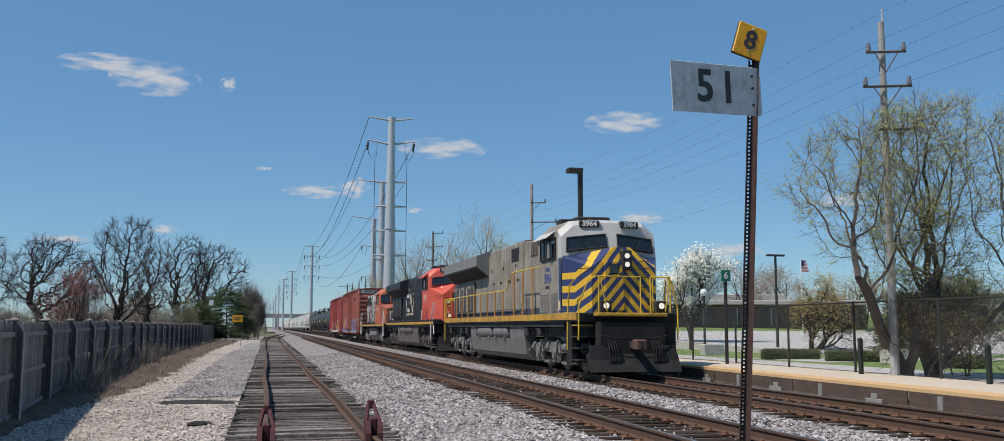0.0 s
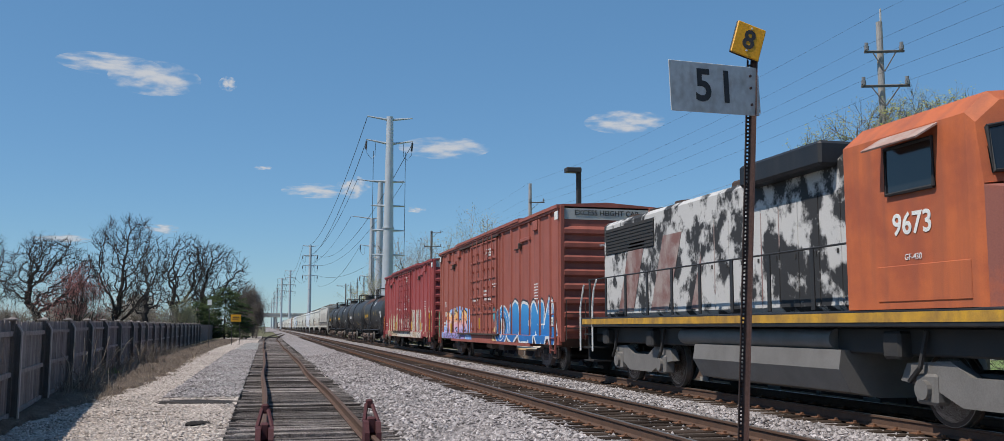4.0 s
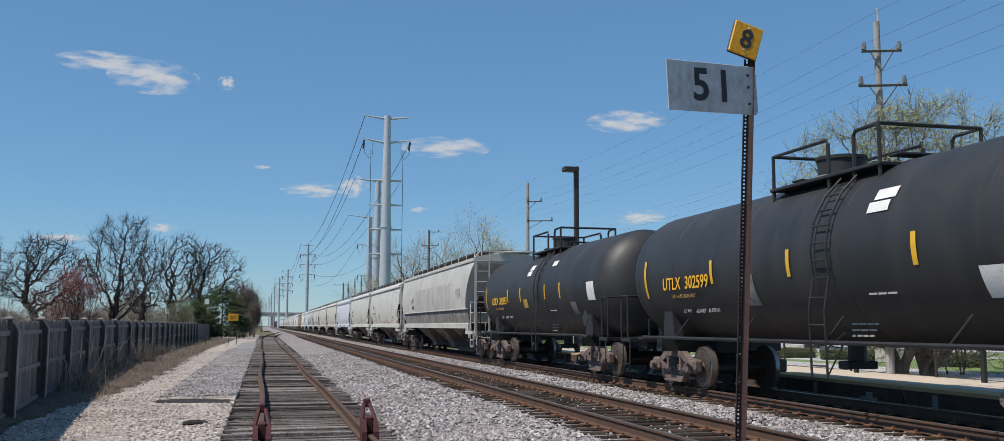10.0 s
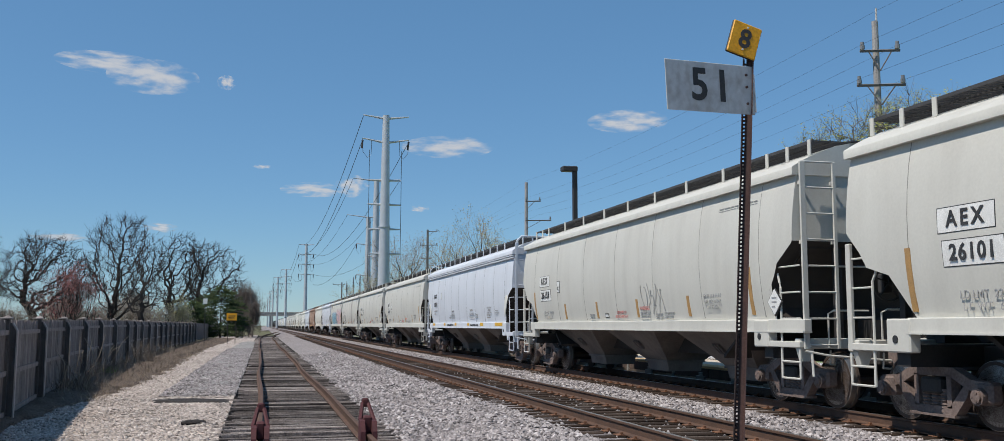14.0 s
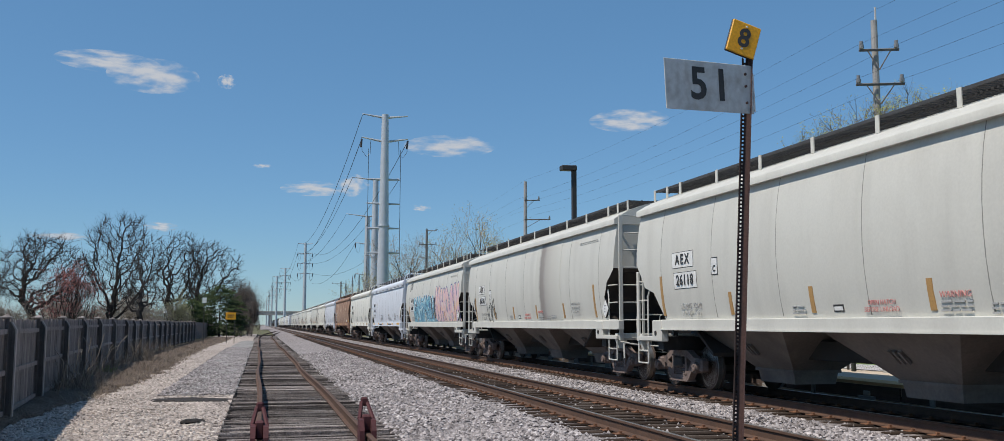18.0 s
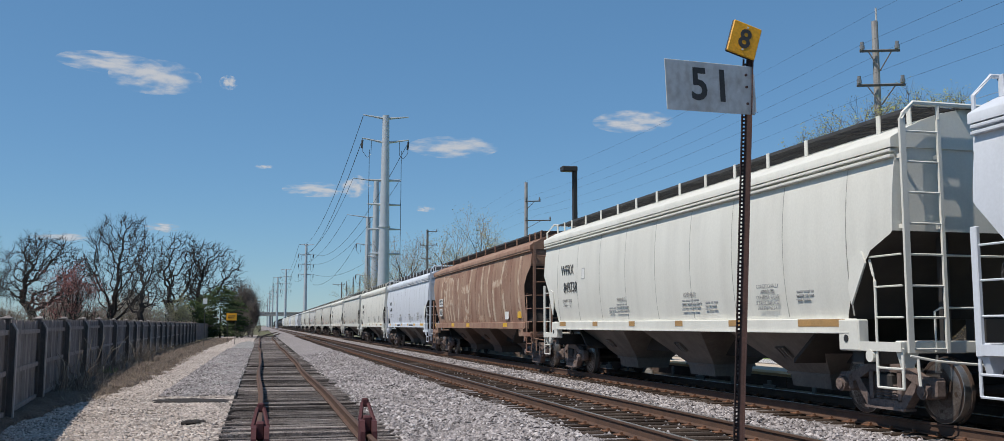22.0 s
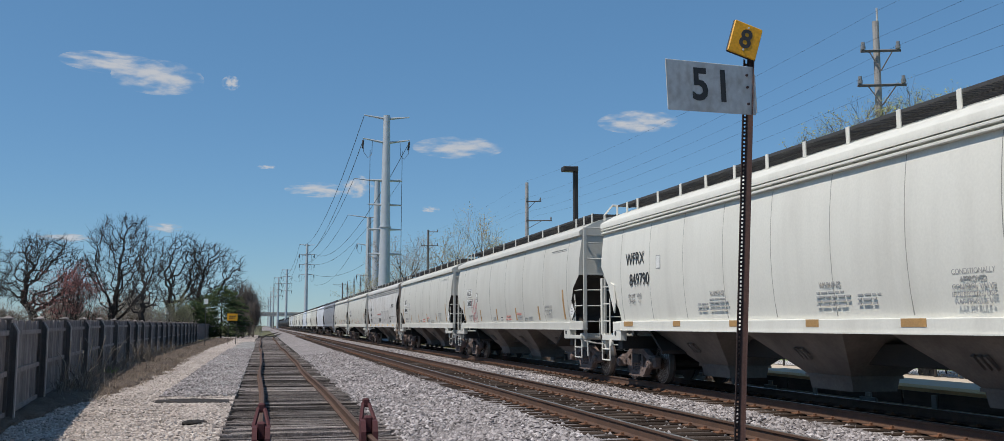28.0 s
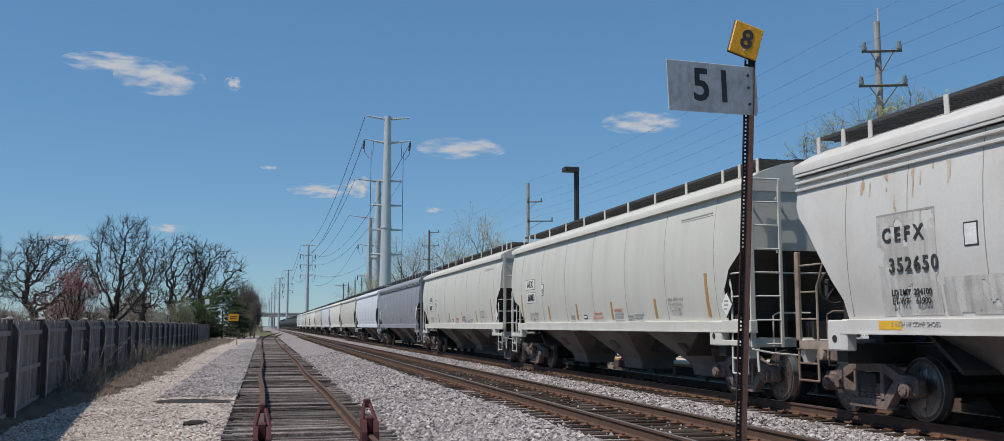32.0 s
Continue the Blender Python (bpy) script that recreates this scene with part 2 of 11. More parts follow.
def rail_shape(path, z, head=0.07):
    """Rail of true T section along a path of (x, y)."""
    prof = [(-0.07, -0.17), (0.07, -0.17), (0.07, -0.155), (0.012, -0.135), (0.012, -0.04), (head / 2, -0.03), (head / 2, -0.004), (head / 2 - 0.008, 0.0),
            (-head / 2 + 0.008, 0.0), (-head / 2, -0.004), (-head / 2, -0.03), (-0.012, -0.04), (-0.012, -0.135), (-0.07, -0.155)]
    s = Shape()
    s.loft([[(x + a, y, z + b) for a, b in prof] for x, y in path])
    top = len(prof)
    for k in range(len(s.f)):
        if k % top == 7 and k < len(s.f) - 2:
            s.mi[k] = 1
    return s


def siding_x(y):
    """The siding runs beside the main tracks and then swings over to them."""
    w = 0.035 * math.sin(y / 7.0) + 0.03 * math.sin(y / 3.1)
    k = min(1, max(0, (y - 120) / 170))
    return XS + w - 0.16 * min(1, max(0, (y - 30) / 60)) + (XM - XS) * (3 * k * k - 2 * k ** 3)


def make_track(name, label, xf, z, y0, y1, step, wood, tie_w, tie_y1, rail_mats, jitter, tie_len=2.6):
    tr = thing(name, label, "railway track", kind="structure")
    n = int((y1 - y0) / step) + 1
    for side in (-0.7525, 0.7525):
        part("rail", rail_shape([(xf(y0 + (y1 - y0) * j / (n - 1)) + side, y0 + (y1 - y0) * j / (n - 1)) for j in range(n)], z), rail_mats, tr)
    r = random.Random(3)
    meshes = []
    for k in range(9):
        s = Shape()
        split = [-tie_w / 2, tie_w / 2] if jitter < 0.1 else [-tie_w / 2, -tie_w / 2 + r.uniform(0.04, 0.09), r.uniform(0.0, 0.05), tie_w / 2]
        for y0_, y1_ in zip(split, split[1:]):          # old ties have split along the grain
            a, b = (tie_len / 2 + r.uniform(-1.3, 1.5) * jitter for _ in range(2))
            s.rbox(-a, y0_ + r.uniform(0.002, 0.010), -0.16, b, y1_ - r.uniform(0.002, 0.010), -r.uniform(0, 0.35) * jitter, 0.012)
        meshes.append(s.mesh("tie", wood))
    y, k = y0, 0
    far = Shape()
    while y < tie_y1:
        m = pose(xf(y) + r.uniform(-jitter, jitter), y + r.uniform(-jitter, jitter) * 0.5, z - 0.172 + r.uniform(-0.14, 0.10) * jitter - 0.003, r.uniform(-50, 50) * jitter, 0, r.uniform(-14, 14) * jitter)
        if y < y0 + 90:
            part("tie", meshes[r.randrange(9)], wood, tr, at=m @ Matrix.Rotation(radians(180) * r.randrange(2), 4, "Z"))
        else:
            far.box(-tie_len / 2, -tie_w / 2, -0.1, tie_len / 2, tie_w / 2, 0, m)
        y += 0.52 if jitter < 0.1 else r.uniform(0.36, 0.5)
        k += 1
    if far.v:
        tagged(part("ties", far, wood, tr), kind="stuff")
    return tr


make_track("main_track", "double main line track with rusty rails and dark ties", lambda y: XM, 0.0, 2.0, 1300, 30, M_TIE_DARK, 0.23, 140, [M_RAIL_RUST, M_RAIL_TOP], 0.02)
make_track("train_track", "outer main line track with polished rails", lambda y: XT, 0.0, 4.0, 1300, 30, M_TIE_DARK, 0.23, 110, [M_RAIL_RUST, M_RAIL_TOP], 0.02)
make_track("siding_track", "old siding with rusty rails on cracked grey ties", siding_x, -0.2, 4.0, 292, 3, M_TIE, 0.22, 150, [M_RAIL_RUST, M_RAIL_RUST], 0.13)
# ---------------------------------------------------------------- the train: shared running gear
M_CAST = mat("brown_cast_steel", (0.175, 0.132, 0.116), (0.08, 0.058, 0.05), rough=0.75, scale=3, fine=0.25, fscale=30, bump=0.3)
M_GEAR = mat("black_running_gear", (0.030, 0.029, 0.029), (0.05, 0.044, 0.04), rough=0.7, scale=3, fine=0.25)
M_WHEEL = mat("rusty_wheel", (0.055, 0.039, 0.031), (0.10, 0.048, 0.026), rough=0.6, scale=2.2, lo=0.52, hi=0.7, fine=0.2, seed=True)
M_TREAD = mat("bright_wheel_rim", (0.35, 0.34, 0.33), (0.25, 0.23, 0.21), rough=0.35, metal=0.8)
M_BLACK = mat("black_paint", (0.022, 0.022, 0.024), (0.035, 0.033, 0.032), rough=0.55, scale=2, fine=0.15)
M_GRATE = mat("dark_grating", (0.055, 0.055, 0.058), (0.035, 0.035, 0.036), rough=0.7, scale=4, fine=0.3, fscale=90)
M_WHITE_MARK = mat("white_marking", (0.72, 0.72, 0.70), (0.5, 0.5, 0.48), rough=0.6, scale=4, mix=0.4)
M_BLACK_MARK = mat("black_marking", (0.03, 0.03, 0.032), (0.06, 0.06, 0.06), rough=0.6)
M_YELLOW_MARK = mat("yellow_reflector", (0.72, 0.42, 0.03), (0.5, 0.3, 0.04), rough=0.4, scale=4, mix=0.4)
M_ORANGE_MARK = mat("dull_orange_reflector", (0.42, 0.245, 0.09), (0.3, 0.19, 0.09), rough=0.45, scale=4)
M_GREY_MARK = mat("faded_grey_marking", (0.30, 0.30, 0.295), (0.38, 0.38, 0.37), rough=0.6)
M_RED_MARK = mat("faded_red_marking", (0.50, 0.20, 0.18), (0.52, 0.32, 0.29), rough=0.6)
NEAR = Matrix.Rotation(radians(-90), 4, "Z")          # turns letters to face the siding side of the train


def lathe(sh, prof, x_sign=1, n=26, axis_c=(0, 0, 0)):
    """A turned solid about the x axis: prof is (x, r) pairs."""
    rings = []
    for x, r in prof:
        rings.append([(axis_c[0] + x * x_sign, axis_c[1] + r * math.cos(2 * math.pi * i / n), axis_c[2] + r * math.sin(2 * math.pi * i / n)) for i in range(n)])
    return sh.loft(rings)


def wheelset_mesh(r):
    s = Shape()
    k = r / 0.457
    for sg in (-1, 1):
        s.cur = 0
        lathe(s, [(0.66, r + 0.028), (0.695, r + 0.02), (0.70, r)], sg)
        s.cur = 1
        lathe(s, [(0.70, r), (0.80, r - 0.004), (0.805, r - 0.012)], sg)
        s.cur = 0
        lathe(s, [(0.805, r - 0.012), (0.808, r - 0.06 * k), (0.77, r - 0.085 * k), (0.745, r * 0.5), (0.80, r * 0.3), (0.83, r * 0.27), (0.835, 0.09)], sg)
    s.cyl((-1.0, 0, 0), (1.0, 0, 0), 0.085, 10)
    # the casting pips and the chalked quarter show that the wheel turns
    for sg in (-1, 1):
        for a in range(4):
            w = a * math.pi / 2 + 0.4
            s.cbox((sg * 0.80, math.cos(w) * r * 0.62, math.sin(w) * r * 0.62), (0.02, 0.05, 0.05))
    return s.mesh("wheelset", [M_WHEEL, M_TREAD], True)


def side_frame_mesh():
    """Cast side frame of a freight truck, in its own plane at x = 0."""
    s = Shape()
    t = 0.075
    top = [(-1.13, 0.50), (-1.10, 0.64), (-0.74, 0.66), (-0.42, 0.80), (0.42, 0.80), (0.74, 0.66), (1.10, 0.64), (1.13, 0.50), (0.80, 0.50),
           (0.62, 0.56), (0.36, 0.68), (-0.36, 0.68), (-0.62, 0.56), (-0.80, 0.50)]
    s.prism([(a, b) for a, b in top], 0, -t, t)
    low = [(-0.72, 0.54), (-0.60, 0.56), (-0.34, 0.28), (0.34, 0.28), (0.60, 0.56), (0.72, 0.54), (0.66, 0.42), (0.42, 0.15), (-0.42, 0.15), (-0.66, 0.42)]
    s.prism(low, 0, -t, t)
    for sg in (-1, 1):
        s.box(-t, sg * 0.33 - 0.045, 0.26, t, sg * 0.33 + 0.045, 0.70)
        s.rbox(-t - 0.03, sg * 0.97 - 0.17, 0.36, t + 0.02, sg * 0.97 + 0.17, 0.64, 0.04)
    s.box(-t - 0.03, -0.46, 0.14, t + 0.03, 0.46, 0.175)
    return s.mesh("side_frame", M_CAST)


def spring_mesh():
    s = Shape()
    n = 10
    s.loft([[(r * math.cos(6.2832 * i / n), r * math.sin(6.2832 * i / n), 0.19 + 0.0225 * k) for i in range(n)] for k, r in enumerate([0.085, 0.087, 0.062, 0.087, 0.062, 0.087, 0.062, 0.087, 0.062, 0.087, 0.062, 0.087, 0.062, 0.087, 0.085])])
    return s.mesh("coil_spring", M_CAST)


def cap_mesh():
    s = Shape()
    s.cyl((-0.12, 0, 0), (0.06, 0, 0), 0.115, 14)
    s.cyl((-0.15, 0, 0), (-0.12, 0, 0), 0.085, 14)
    for i in range(3):
        w = i * 2.094
        s.cyl((-0.16, 0.055 * math.cos(w), 0.055 * math.sin(w)), (-0.12, 0.055 * math.cos(w), 0.055 * math.sin(w)), 0.016, 6)
    return s.mesh("bearing_cap", M_CAST)


def bolster_mesh():
    s = Shape()
    s.rbox(-1.12, -0.2, 0.44, 1.12, 0.2, 0.66, 0.03)
    s.cyl((0, 0, 0.66), (0, 0, 0.74), 0.2, 14)
    for sg in (-1, 1):
        s.box(-0.75, sg * 0.5 - 0.04, 0.3, 0.75, sg * 0.5 + 0.04, 0.42)
        for x in (-0.7, 0.7):
            s.box(x - 0.06, sg * 0.5 - 0.03, 0.25, x + 0.06, sg * 0.5 + 0.08, 0.55)
    return s.mesh("bolster", M_GEAR)


WHEEL_S, WHEEL_L = wheelset_mesh(0.457), wheelset_mesh(0.533)
FRAME_S, SPRING_S, CAP_S, BOLSTER_S = side_frame_mesh(), spring_mesh(), cap_mesh(), bolster_mesh()
WHEELS_S, WHEELS_L = [], []


def wheel_at(parent, y, r, mesh, store):
    w = part("wheelset", mesh, None, parent)
    w.matrix_parent_inverse = Matrix.Translation((0, y, r))
    store.append(w)
    return w


def freight_truck(car, y, full=True):
    tr = part("truck", BOLSTER_S, None, car, at=(0, y, 0))
    for sg in (-1, 1):
        part("side_frame", FRAME_S, None, tr, at=(sg * 1.0, 0, 0))
        wheel_at(tr, sg * 0.89, 0.457, WHEEL_S, WHEELS_S)
    if full:
        for k in (-1, 0, 1):
            part("coil_spring", SPRING_S, None, tr, at=(-1.0, k * 0.18, 0))
        for sg in (-1, 1):
            part("bearing_cap", CAP_S, None, tr, at=(-1.06, sg * 0.97, 0.457))
    return tr


def coupler_shape(y0, y1, z=0.87):
    s = Shape()
    d = 1 if y1 > y0 else -1
    s.box(-0.09, min(y0, y1), z - 0.09, 0.09, max(y0, y1), z + 0.09)
    s.rbox(-0.17, min(y1, y1 + d * 0.28), z - 0.15, 0.19, max(y1, y1 + d * 0.28), z + 0.15, 0.04)
    s.rbox(0.05, min(y1 + d * 0.2, y1 + d * 0.42), z - 0.14, 0.2, max(y1 + d * 0.2, y1 + d * 0.42), z + 0.14, 0.03)
    return s


COUPLER = coupler_shape(0, 0.28).mesh("coupler", M_CAST)


def couplers(car, half):
    part("coupler", COUPLER, None, car, at=(0, half, 0))
    part("coupler", COUPLER, None, car, at=pose(0, -half, 0, 0, 0, 180))


def ladder_shape(h, w, step=0.38, r=0.014, first=0.1):
    """Stands in the yz-plane at x = 0, from z = 0 to h, w wide along y."""
    s = Shape()
    for sg in (-1, 1):
        s.box(-0.03, sg * w / 2 - 0.012, 0, 0.03, sg * w / 2 + 0.012, h)
    z = first
    while z < h:
        s.cyl((-0.01, -w / 2, z), (-0.01, w / 2, z), r, 6)
        z += step
    return s


def bars(sh, y, z, widths, h=0.05, gap=0.045, x=0.0, t=0.004):
    """Lines of lettering too small to read, as plain bars broken into words; y is the left end seen from the siding."""
    r = random.Random(int(y * 100 + z * 10))
    for i, w in enumerate(widths):
        a, z0 = 0.0, z - i * (h + gap)
        while w and a < w - 0.04:
            b = min(w, a + r.uniform(0.08, 0.22))
            sh.box(x - t, y - b, z0 - h * 0.75, x, y - a, z0)
            a = b + 0.035
    return sh


def on_side(name, car, y0, y1, z0, z1, material, fat, off=0.006, label=""):
    """A thin sheet lying on a bulging hopper side."""
    s = Shape()
    n = 4
    s.loft([[(-bulge(z0 + (z1 - z0) * k / n, fat) - off, y, z0 + (z1 - z0) * k / n) for y in (y0, y1)] + [(-bulge(z0 + (z1 - z0) * k / n, fat) + 0.01, y, z0 + (z1 - z0) * k / n) for y in (y1, y0)] for k in range(n + 1)])
    return part(name, s, material, car, label)


def sign_text(parent, name, body, size, y, z, x, material, bold=0.0, space=1.0):
    return part(name, text_mesh(body, size, material, 0.003, bold, space), None, parent, at=Matrix.Translation((x, y, z)) @ NEAR)


# ---------------------------------------------------------------- covered hopper cars
def hopper_paint(name, col, dirt, amt=0.35, grime=(0.16, 0.14, 0.125)):
    return mat(name, col, dirt, rough=0.5, scale=0.7, mix=amt, fine=0.035, fscale=25, bump=0.03, streak=grime, sscale=(2, 2.2, 0.3), samt=0.13, seed=True, lo=0.42, hi=0.75)


P_AEX = hopper_paint("off_white_hopper_paint", (0.56, 0.55, 0.50), (0.46, 0.445, 0.40))
P_BLUE = hopper_paint("bluish_white_hopper_paint", (0.60, 0.63, 0.68), (0.50, 0.52, 0.56), 0.3)
P_CREAM = hopper_paint("cream_hopper_paint", (0.68, 0.67, 0.61), (0.55, 0.53, 0.47), 0.3)
P_GREY = hopper_paint("dirty_grey_hopper_paint", (0.52, 0.50, 0.455), (0.36, 0.345, 0.32), 0.8, (0.09, 0.09, 0.09))
P_BROWN = mat("faded_brown_hopper_paint", (0.225, 0.118, 0.08), (0.32, 0.21, 0.15), rough=0.75, scale=0.8, mix=0.8, fine=0.1, fscale=30, bump=0.08,
              streak=(0.42, 0.30, 0.21), sscale=(2, 2.6, 0.25), samt=0.45, seed=True)
P_DARK = hopper_paint("slate_grey_hopper_paint", (0.25, 0.26, 0.29), (0.20, 0.21, 0.23), 0.4)
P_CEFX = hopper_paint("stained_white_hopper_paint", (0.57, 0.56, 0.54), (0.42, 0.38, 0.34), 0.6, (0.30, 0.20, 0.13))


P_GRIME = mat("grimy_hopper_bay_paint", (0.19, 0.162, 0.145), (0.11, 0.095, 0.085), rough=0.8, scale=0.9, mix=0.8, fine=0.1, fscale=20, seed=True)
# slope dirt, taken near black to carry the shade of the end recess
P_GRIME_SHADE = mat("shaded_grimy_slope_paint", (0.05, 0.042, 0.037), (0.03, 0.026, 0.024), rough=0.9, scale=0.9, mix=0.8, fine=0.1)
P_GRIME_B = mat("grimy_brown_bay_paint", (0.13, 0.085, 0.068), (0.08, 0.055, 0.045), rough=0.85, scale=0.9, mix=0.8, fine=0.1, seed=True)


def bulge(z, fat):
    """Half width of a hopper side at a height; the tub cars stand taller."""
    top = 4.08 if fat == 0.16 else 3.86
    k = min(1, max(0, (z - 1.46) / (top - 1.46)))
    return 1.50 + fat * math.sin(math.pi * k) ** 0.8 - 0.01 * k


# outline of each type's ends: distance in from the end, height of the lower edge
CUT = {"round": ([(0.0, 2.74), (0.03, 2.70), (0.50, 2.40), (0.63, 2.18), (0.83, 1.95), (0.87, 1.66), (0.74, 1.46)],
                 [(0.0, 2.72), (0.03, 2.68), (0.30, 2.40), (0.44, 2.18), (0.92, 2.05), (1.18, 1.72), (1.36, 1.46)]),
       "poly": ([(0.0, 2.66), (0.05, 2.62), (0.52, 2.42), (0.8, 2.12), (1.05, 1.88), (1.24, 1.5), (1.26, 1.46)],
                [(0.0, 2.86), (0.05, 2.80), (0.54, 2.29), (0.8, 2.02), (1.1, 1.76), (1.18, 1.5), (1.2, 1.46)]),
       "brown": ([(0.0, 3.28), (0.04, 3.22), (0.42, 2.98), (0.66, 2.70), (0.82, 2.45), (0.88, 1.95), (0.66, 1.46)],
                 [(0.0, 3.30), (0.1, 3.10), (0.30, 2.92), (0.62, 2.50), (0.95, 2.05), (1.2, 1.75), (1.26, 1.46)]),
       "tub": ([(0.0, 3.95), (0.3, 3.75), (0.55, 3.50), (0.9, 3.05), (1.15, 2.6), (1.3, 2.2), (1.32, 1.46)],
               [(0.0, 2.62), (0.05, 2.56), (0.3, 2.25), (0.5, 2.0), (0.8, 1.75), (1.05, 1.5), (1.08, 1.46)])}


def hopper_shape_meshes(kind, hl):
    """Meshes of one hopper type at one half length: body, roof, sill, bays."""
    fat = {"round": 0.13, "tub": 0.16}.get(kind, 0.11)
    zt = 4.08 if kind == "tub" else 3.86
    crown = 4.40 if kind == "tub" else 4.45
    front, rear = CUT[kind]
    seams = {"round": 2.36, "poly": 1.65, "brown": 1.35, "tub": 99}[kind]
    line = [(hl - a, z) for a, z in rear] + [(0.0, 1.46)] + [(-hl + a, z) for a, z in reversed(front)]
    b = Shape()
    rings = []
    for y, zl in line:
        near = [(-bulge(zl + (zt - zl) * i / 7, fat), y, zl + (zt - zl) * i / 7) for i in range(8)]
        arch = [(-1.46 * math.cos(math.pi * i / 6), y, zt + 0.01 + (crown - zt - 0.03) * math.sin(math.pi * i / 6)) for i in range(7)]
        far = [(-x, y_, z_) for x, y_, z_ in reversed(near)]
        rings.append(near + arch + far)
    b.loft(rings)
    for k in range(len(rings) - 1):          # the end slopes' underside: dirt plus the recess's shade, put into the colour
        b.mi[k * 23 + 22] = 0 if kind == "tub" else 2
    b.cur = 1
    k = int((2 * hl - 2.2) / seams)
    if k > 0:
        for i in range(k + 1):
            yy = -(hl - 1.1) + (2 * hl - 2.5) * i / k
            q = [(-bulge(1.5 + (zt - 1.5) * j / 7, fat) - 0.004, 1.5 + (zt - 1.5) * j / 7) for j in range(8)]
            for (xa, za), (xb, zb) in zip(q, q[1:]):
                b.add([(xa + 0.01, yy - 0.02, za), (xa, yy, za), (xa + 0.01, yy + 0.02, za), (xb + 0.01, yy - 0.02, zb), (xb, yy, zb), (xb + 0.01, yy + 0.02, zb)],
                      [(0, 1, 4, 3), (1, 2, 5, 4)])
    r = Shape()
    n = 14
    lip = 1.60 if kind != "tub" else 1.56

    def arch_at(y, d):
        h = [lip - 0.015 - 2 * (lip - 0.015) * i / n for i in range(n + 1)]
        rise = (crown - zt - 0.10) / lip ** 2
        return [(-lip - d, y, zt - 0.03), (-lip - d, y, zt + 0.085)] + [(-q, y, crown + d - rise * q * q) for q in h] + [(lip + d, y, zt + 0.085), (lip + d, y, zt - 0.03)]
    r.loft([arch_at(-hl - 0.03, 0), arch_at(hl + 0.03, 0)])
    if kind == "poly":
        for zz in (zt - 0.07, zt - 0.15):
            r.rbox(-1.60, -hl, zz - 0.025, -1.47, hl, zz + 0.02, 0.008)
    if kind == "brown":
        r.box(-1.58, -hl, zt - 0.09, -1.48, hl, zt - 0.02)
    sill = Shape()
    y0, y1 = {"round": (-hl - 0.26, hl - 1.28), "poly": (-hl + 1.08, hl - 1.02), "brown": (-hl + 0.62, hl - 1.2), "tub": (-hl + 1.1, hl - 1.1)}[kind]
    sill.rbox(-1.60, y0, 1.24, -1.46, y1, 1.46, 0.012)
    sill.box(-1.625, y0, 1.24, -1.46, y1, 1.265)
    brackets = []                             # they carry the low end platforms
    for sg in (-1, 1):
        side = Shape()
        a = [(sg * (hl - 1.35), 1.25), (sg * (hl - 1.02), 1.25), (sg * (hl - 0.92), 1.13), (sg * (hl + 0.08), 1.13), (sg * (hl + 0.08), 1.0), (sg * (hl - 1.2), 1.0)]
        if kind in ("poly", "tub", "brown"):
            side.prism(a, 0, -1.60, -1.55)
            side.cyl((-1.61, sg * (hl - 0.62), 0.93), (-1.54, sg * (hl - 0.62), 0.93), 0.09, 12)
        else:
            side.rbox(-1.60, min(sg * (hl - 0.95), sg * (hl + 0.1)), 1.0, -1.5, max(sg * (hl - 0.95), sg * (hl + 0.1)), 1.10, 0.01)
        brackets.append(side)
    pad = Shape()
    pad.rbox(-1.62, -0.25, 0.99, -1.44, 0.25, 1.45, 0.02)
    hole = Shape()
    hole.cyl((-1.632, 0.05, 1.17), (-1.618, 0.05, 1.17), 0.055, 10)
    bays = []
    f = hl / 8.45
    for c in (4.4 * f, 0.0, -4.4 * f):
        s = Shape()
        s.loft([[(-1.28, c - 1.66, 1.30), (1.28, c - 1.66, 1.30), (1.28, c + 1.66, 1.30), (-1.28, c + 1.66, 1.30)],
                [(-0.46, c - 0.66, 0.50), (0.46, c - 0.66, 0.50), (0.46, c + 0.66, 0.50), (-0.46, c + 0.66, 0.50)],
                [(-0.42, c - 0.62, 0.26), (0.42, c - 0.62, 0.26), (0.42, c + 0.62, 0.26), (-0.42, c + 0.62, 0.26)]])
        s.box(-0.5, c - 0.7, 0.47, 0.5, c + 0.7, 0.52)
        for dy in (-0.12, 0.0, 0.12):         # the ribbed shaker bracket
            s.cbox((-0.90, c + 0.1 + dy, 0.88), (0.05, 0.05, 0.26), Matrix.Rotation(radians(-45), 4, "Y"))
        bays.append(s)
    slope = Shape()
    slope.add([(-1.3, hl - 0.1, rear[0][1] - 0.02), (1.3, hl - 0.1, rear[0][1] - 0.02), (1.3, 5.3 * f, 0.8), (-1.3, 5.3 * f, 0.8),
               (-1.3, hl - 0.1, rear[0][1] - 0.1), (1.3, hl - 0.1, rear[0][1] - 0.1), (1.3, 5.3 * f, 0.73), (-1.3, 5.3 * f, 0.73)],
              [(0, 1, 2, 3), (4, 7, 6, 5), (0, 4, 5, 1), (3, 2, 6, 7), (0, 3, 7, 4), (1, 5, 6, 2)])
    center = Shape()
    center.rbox(-0.33, -hl - 0.35, 0.72, 0.33, hl + 0.35, 1.08, 0.02)
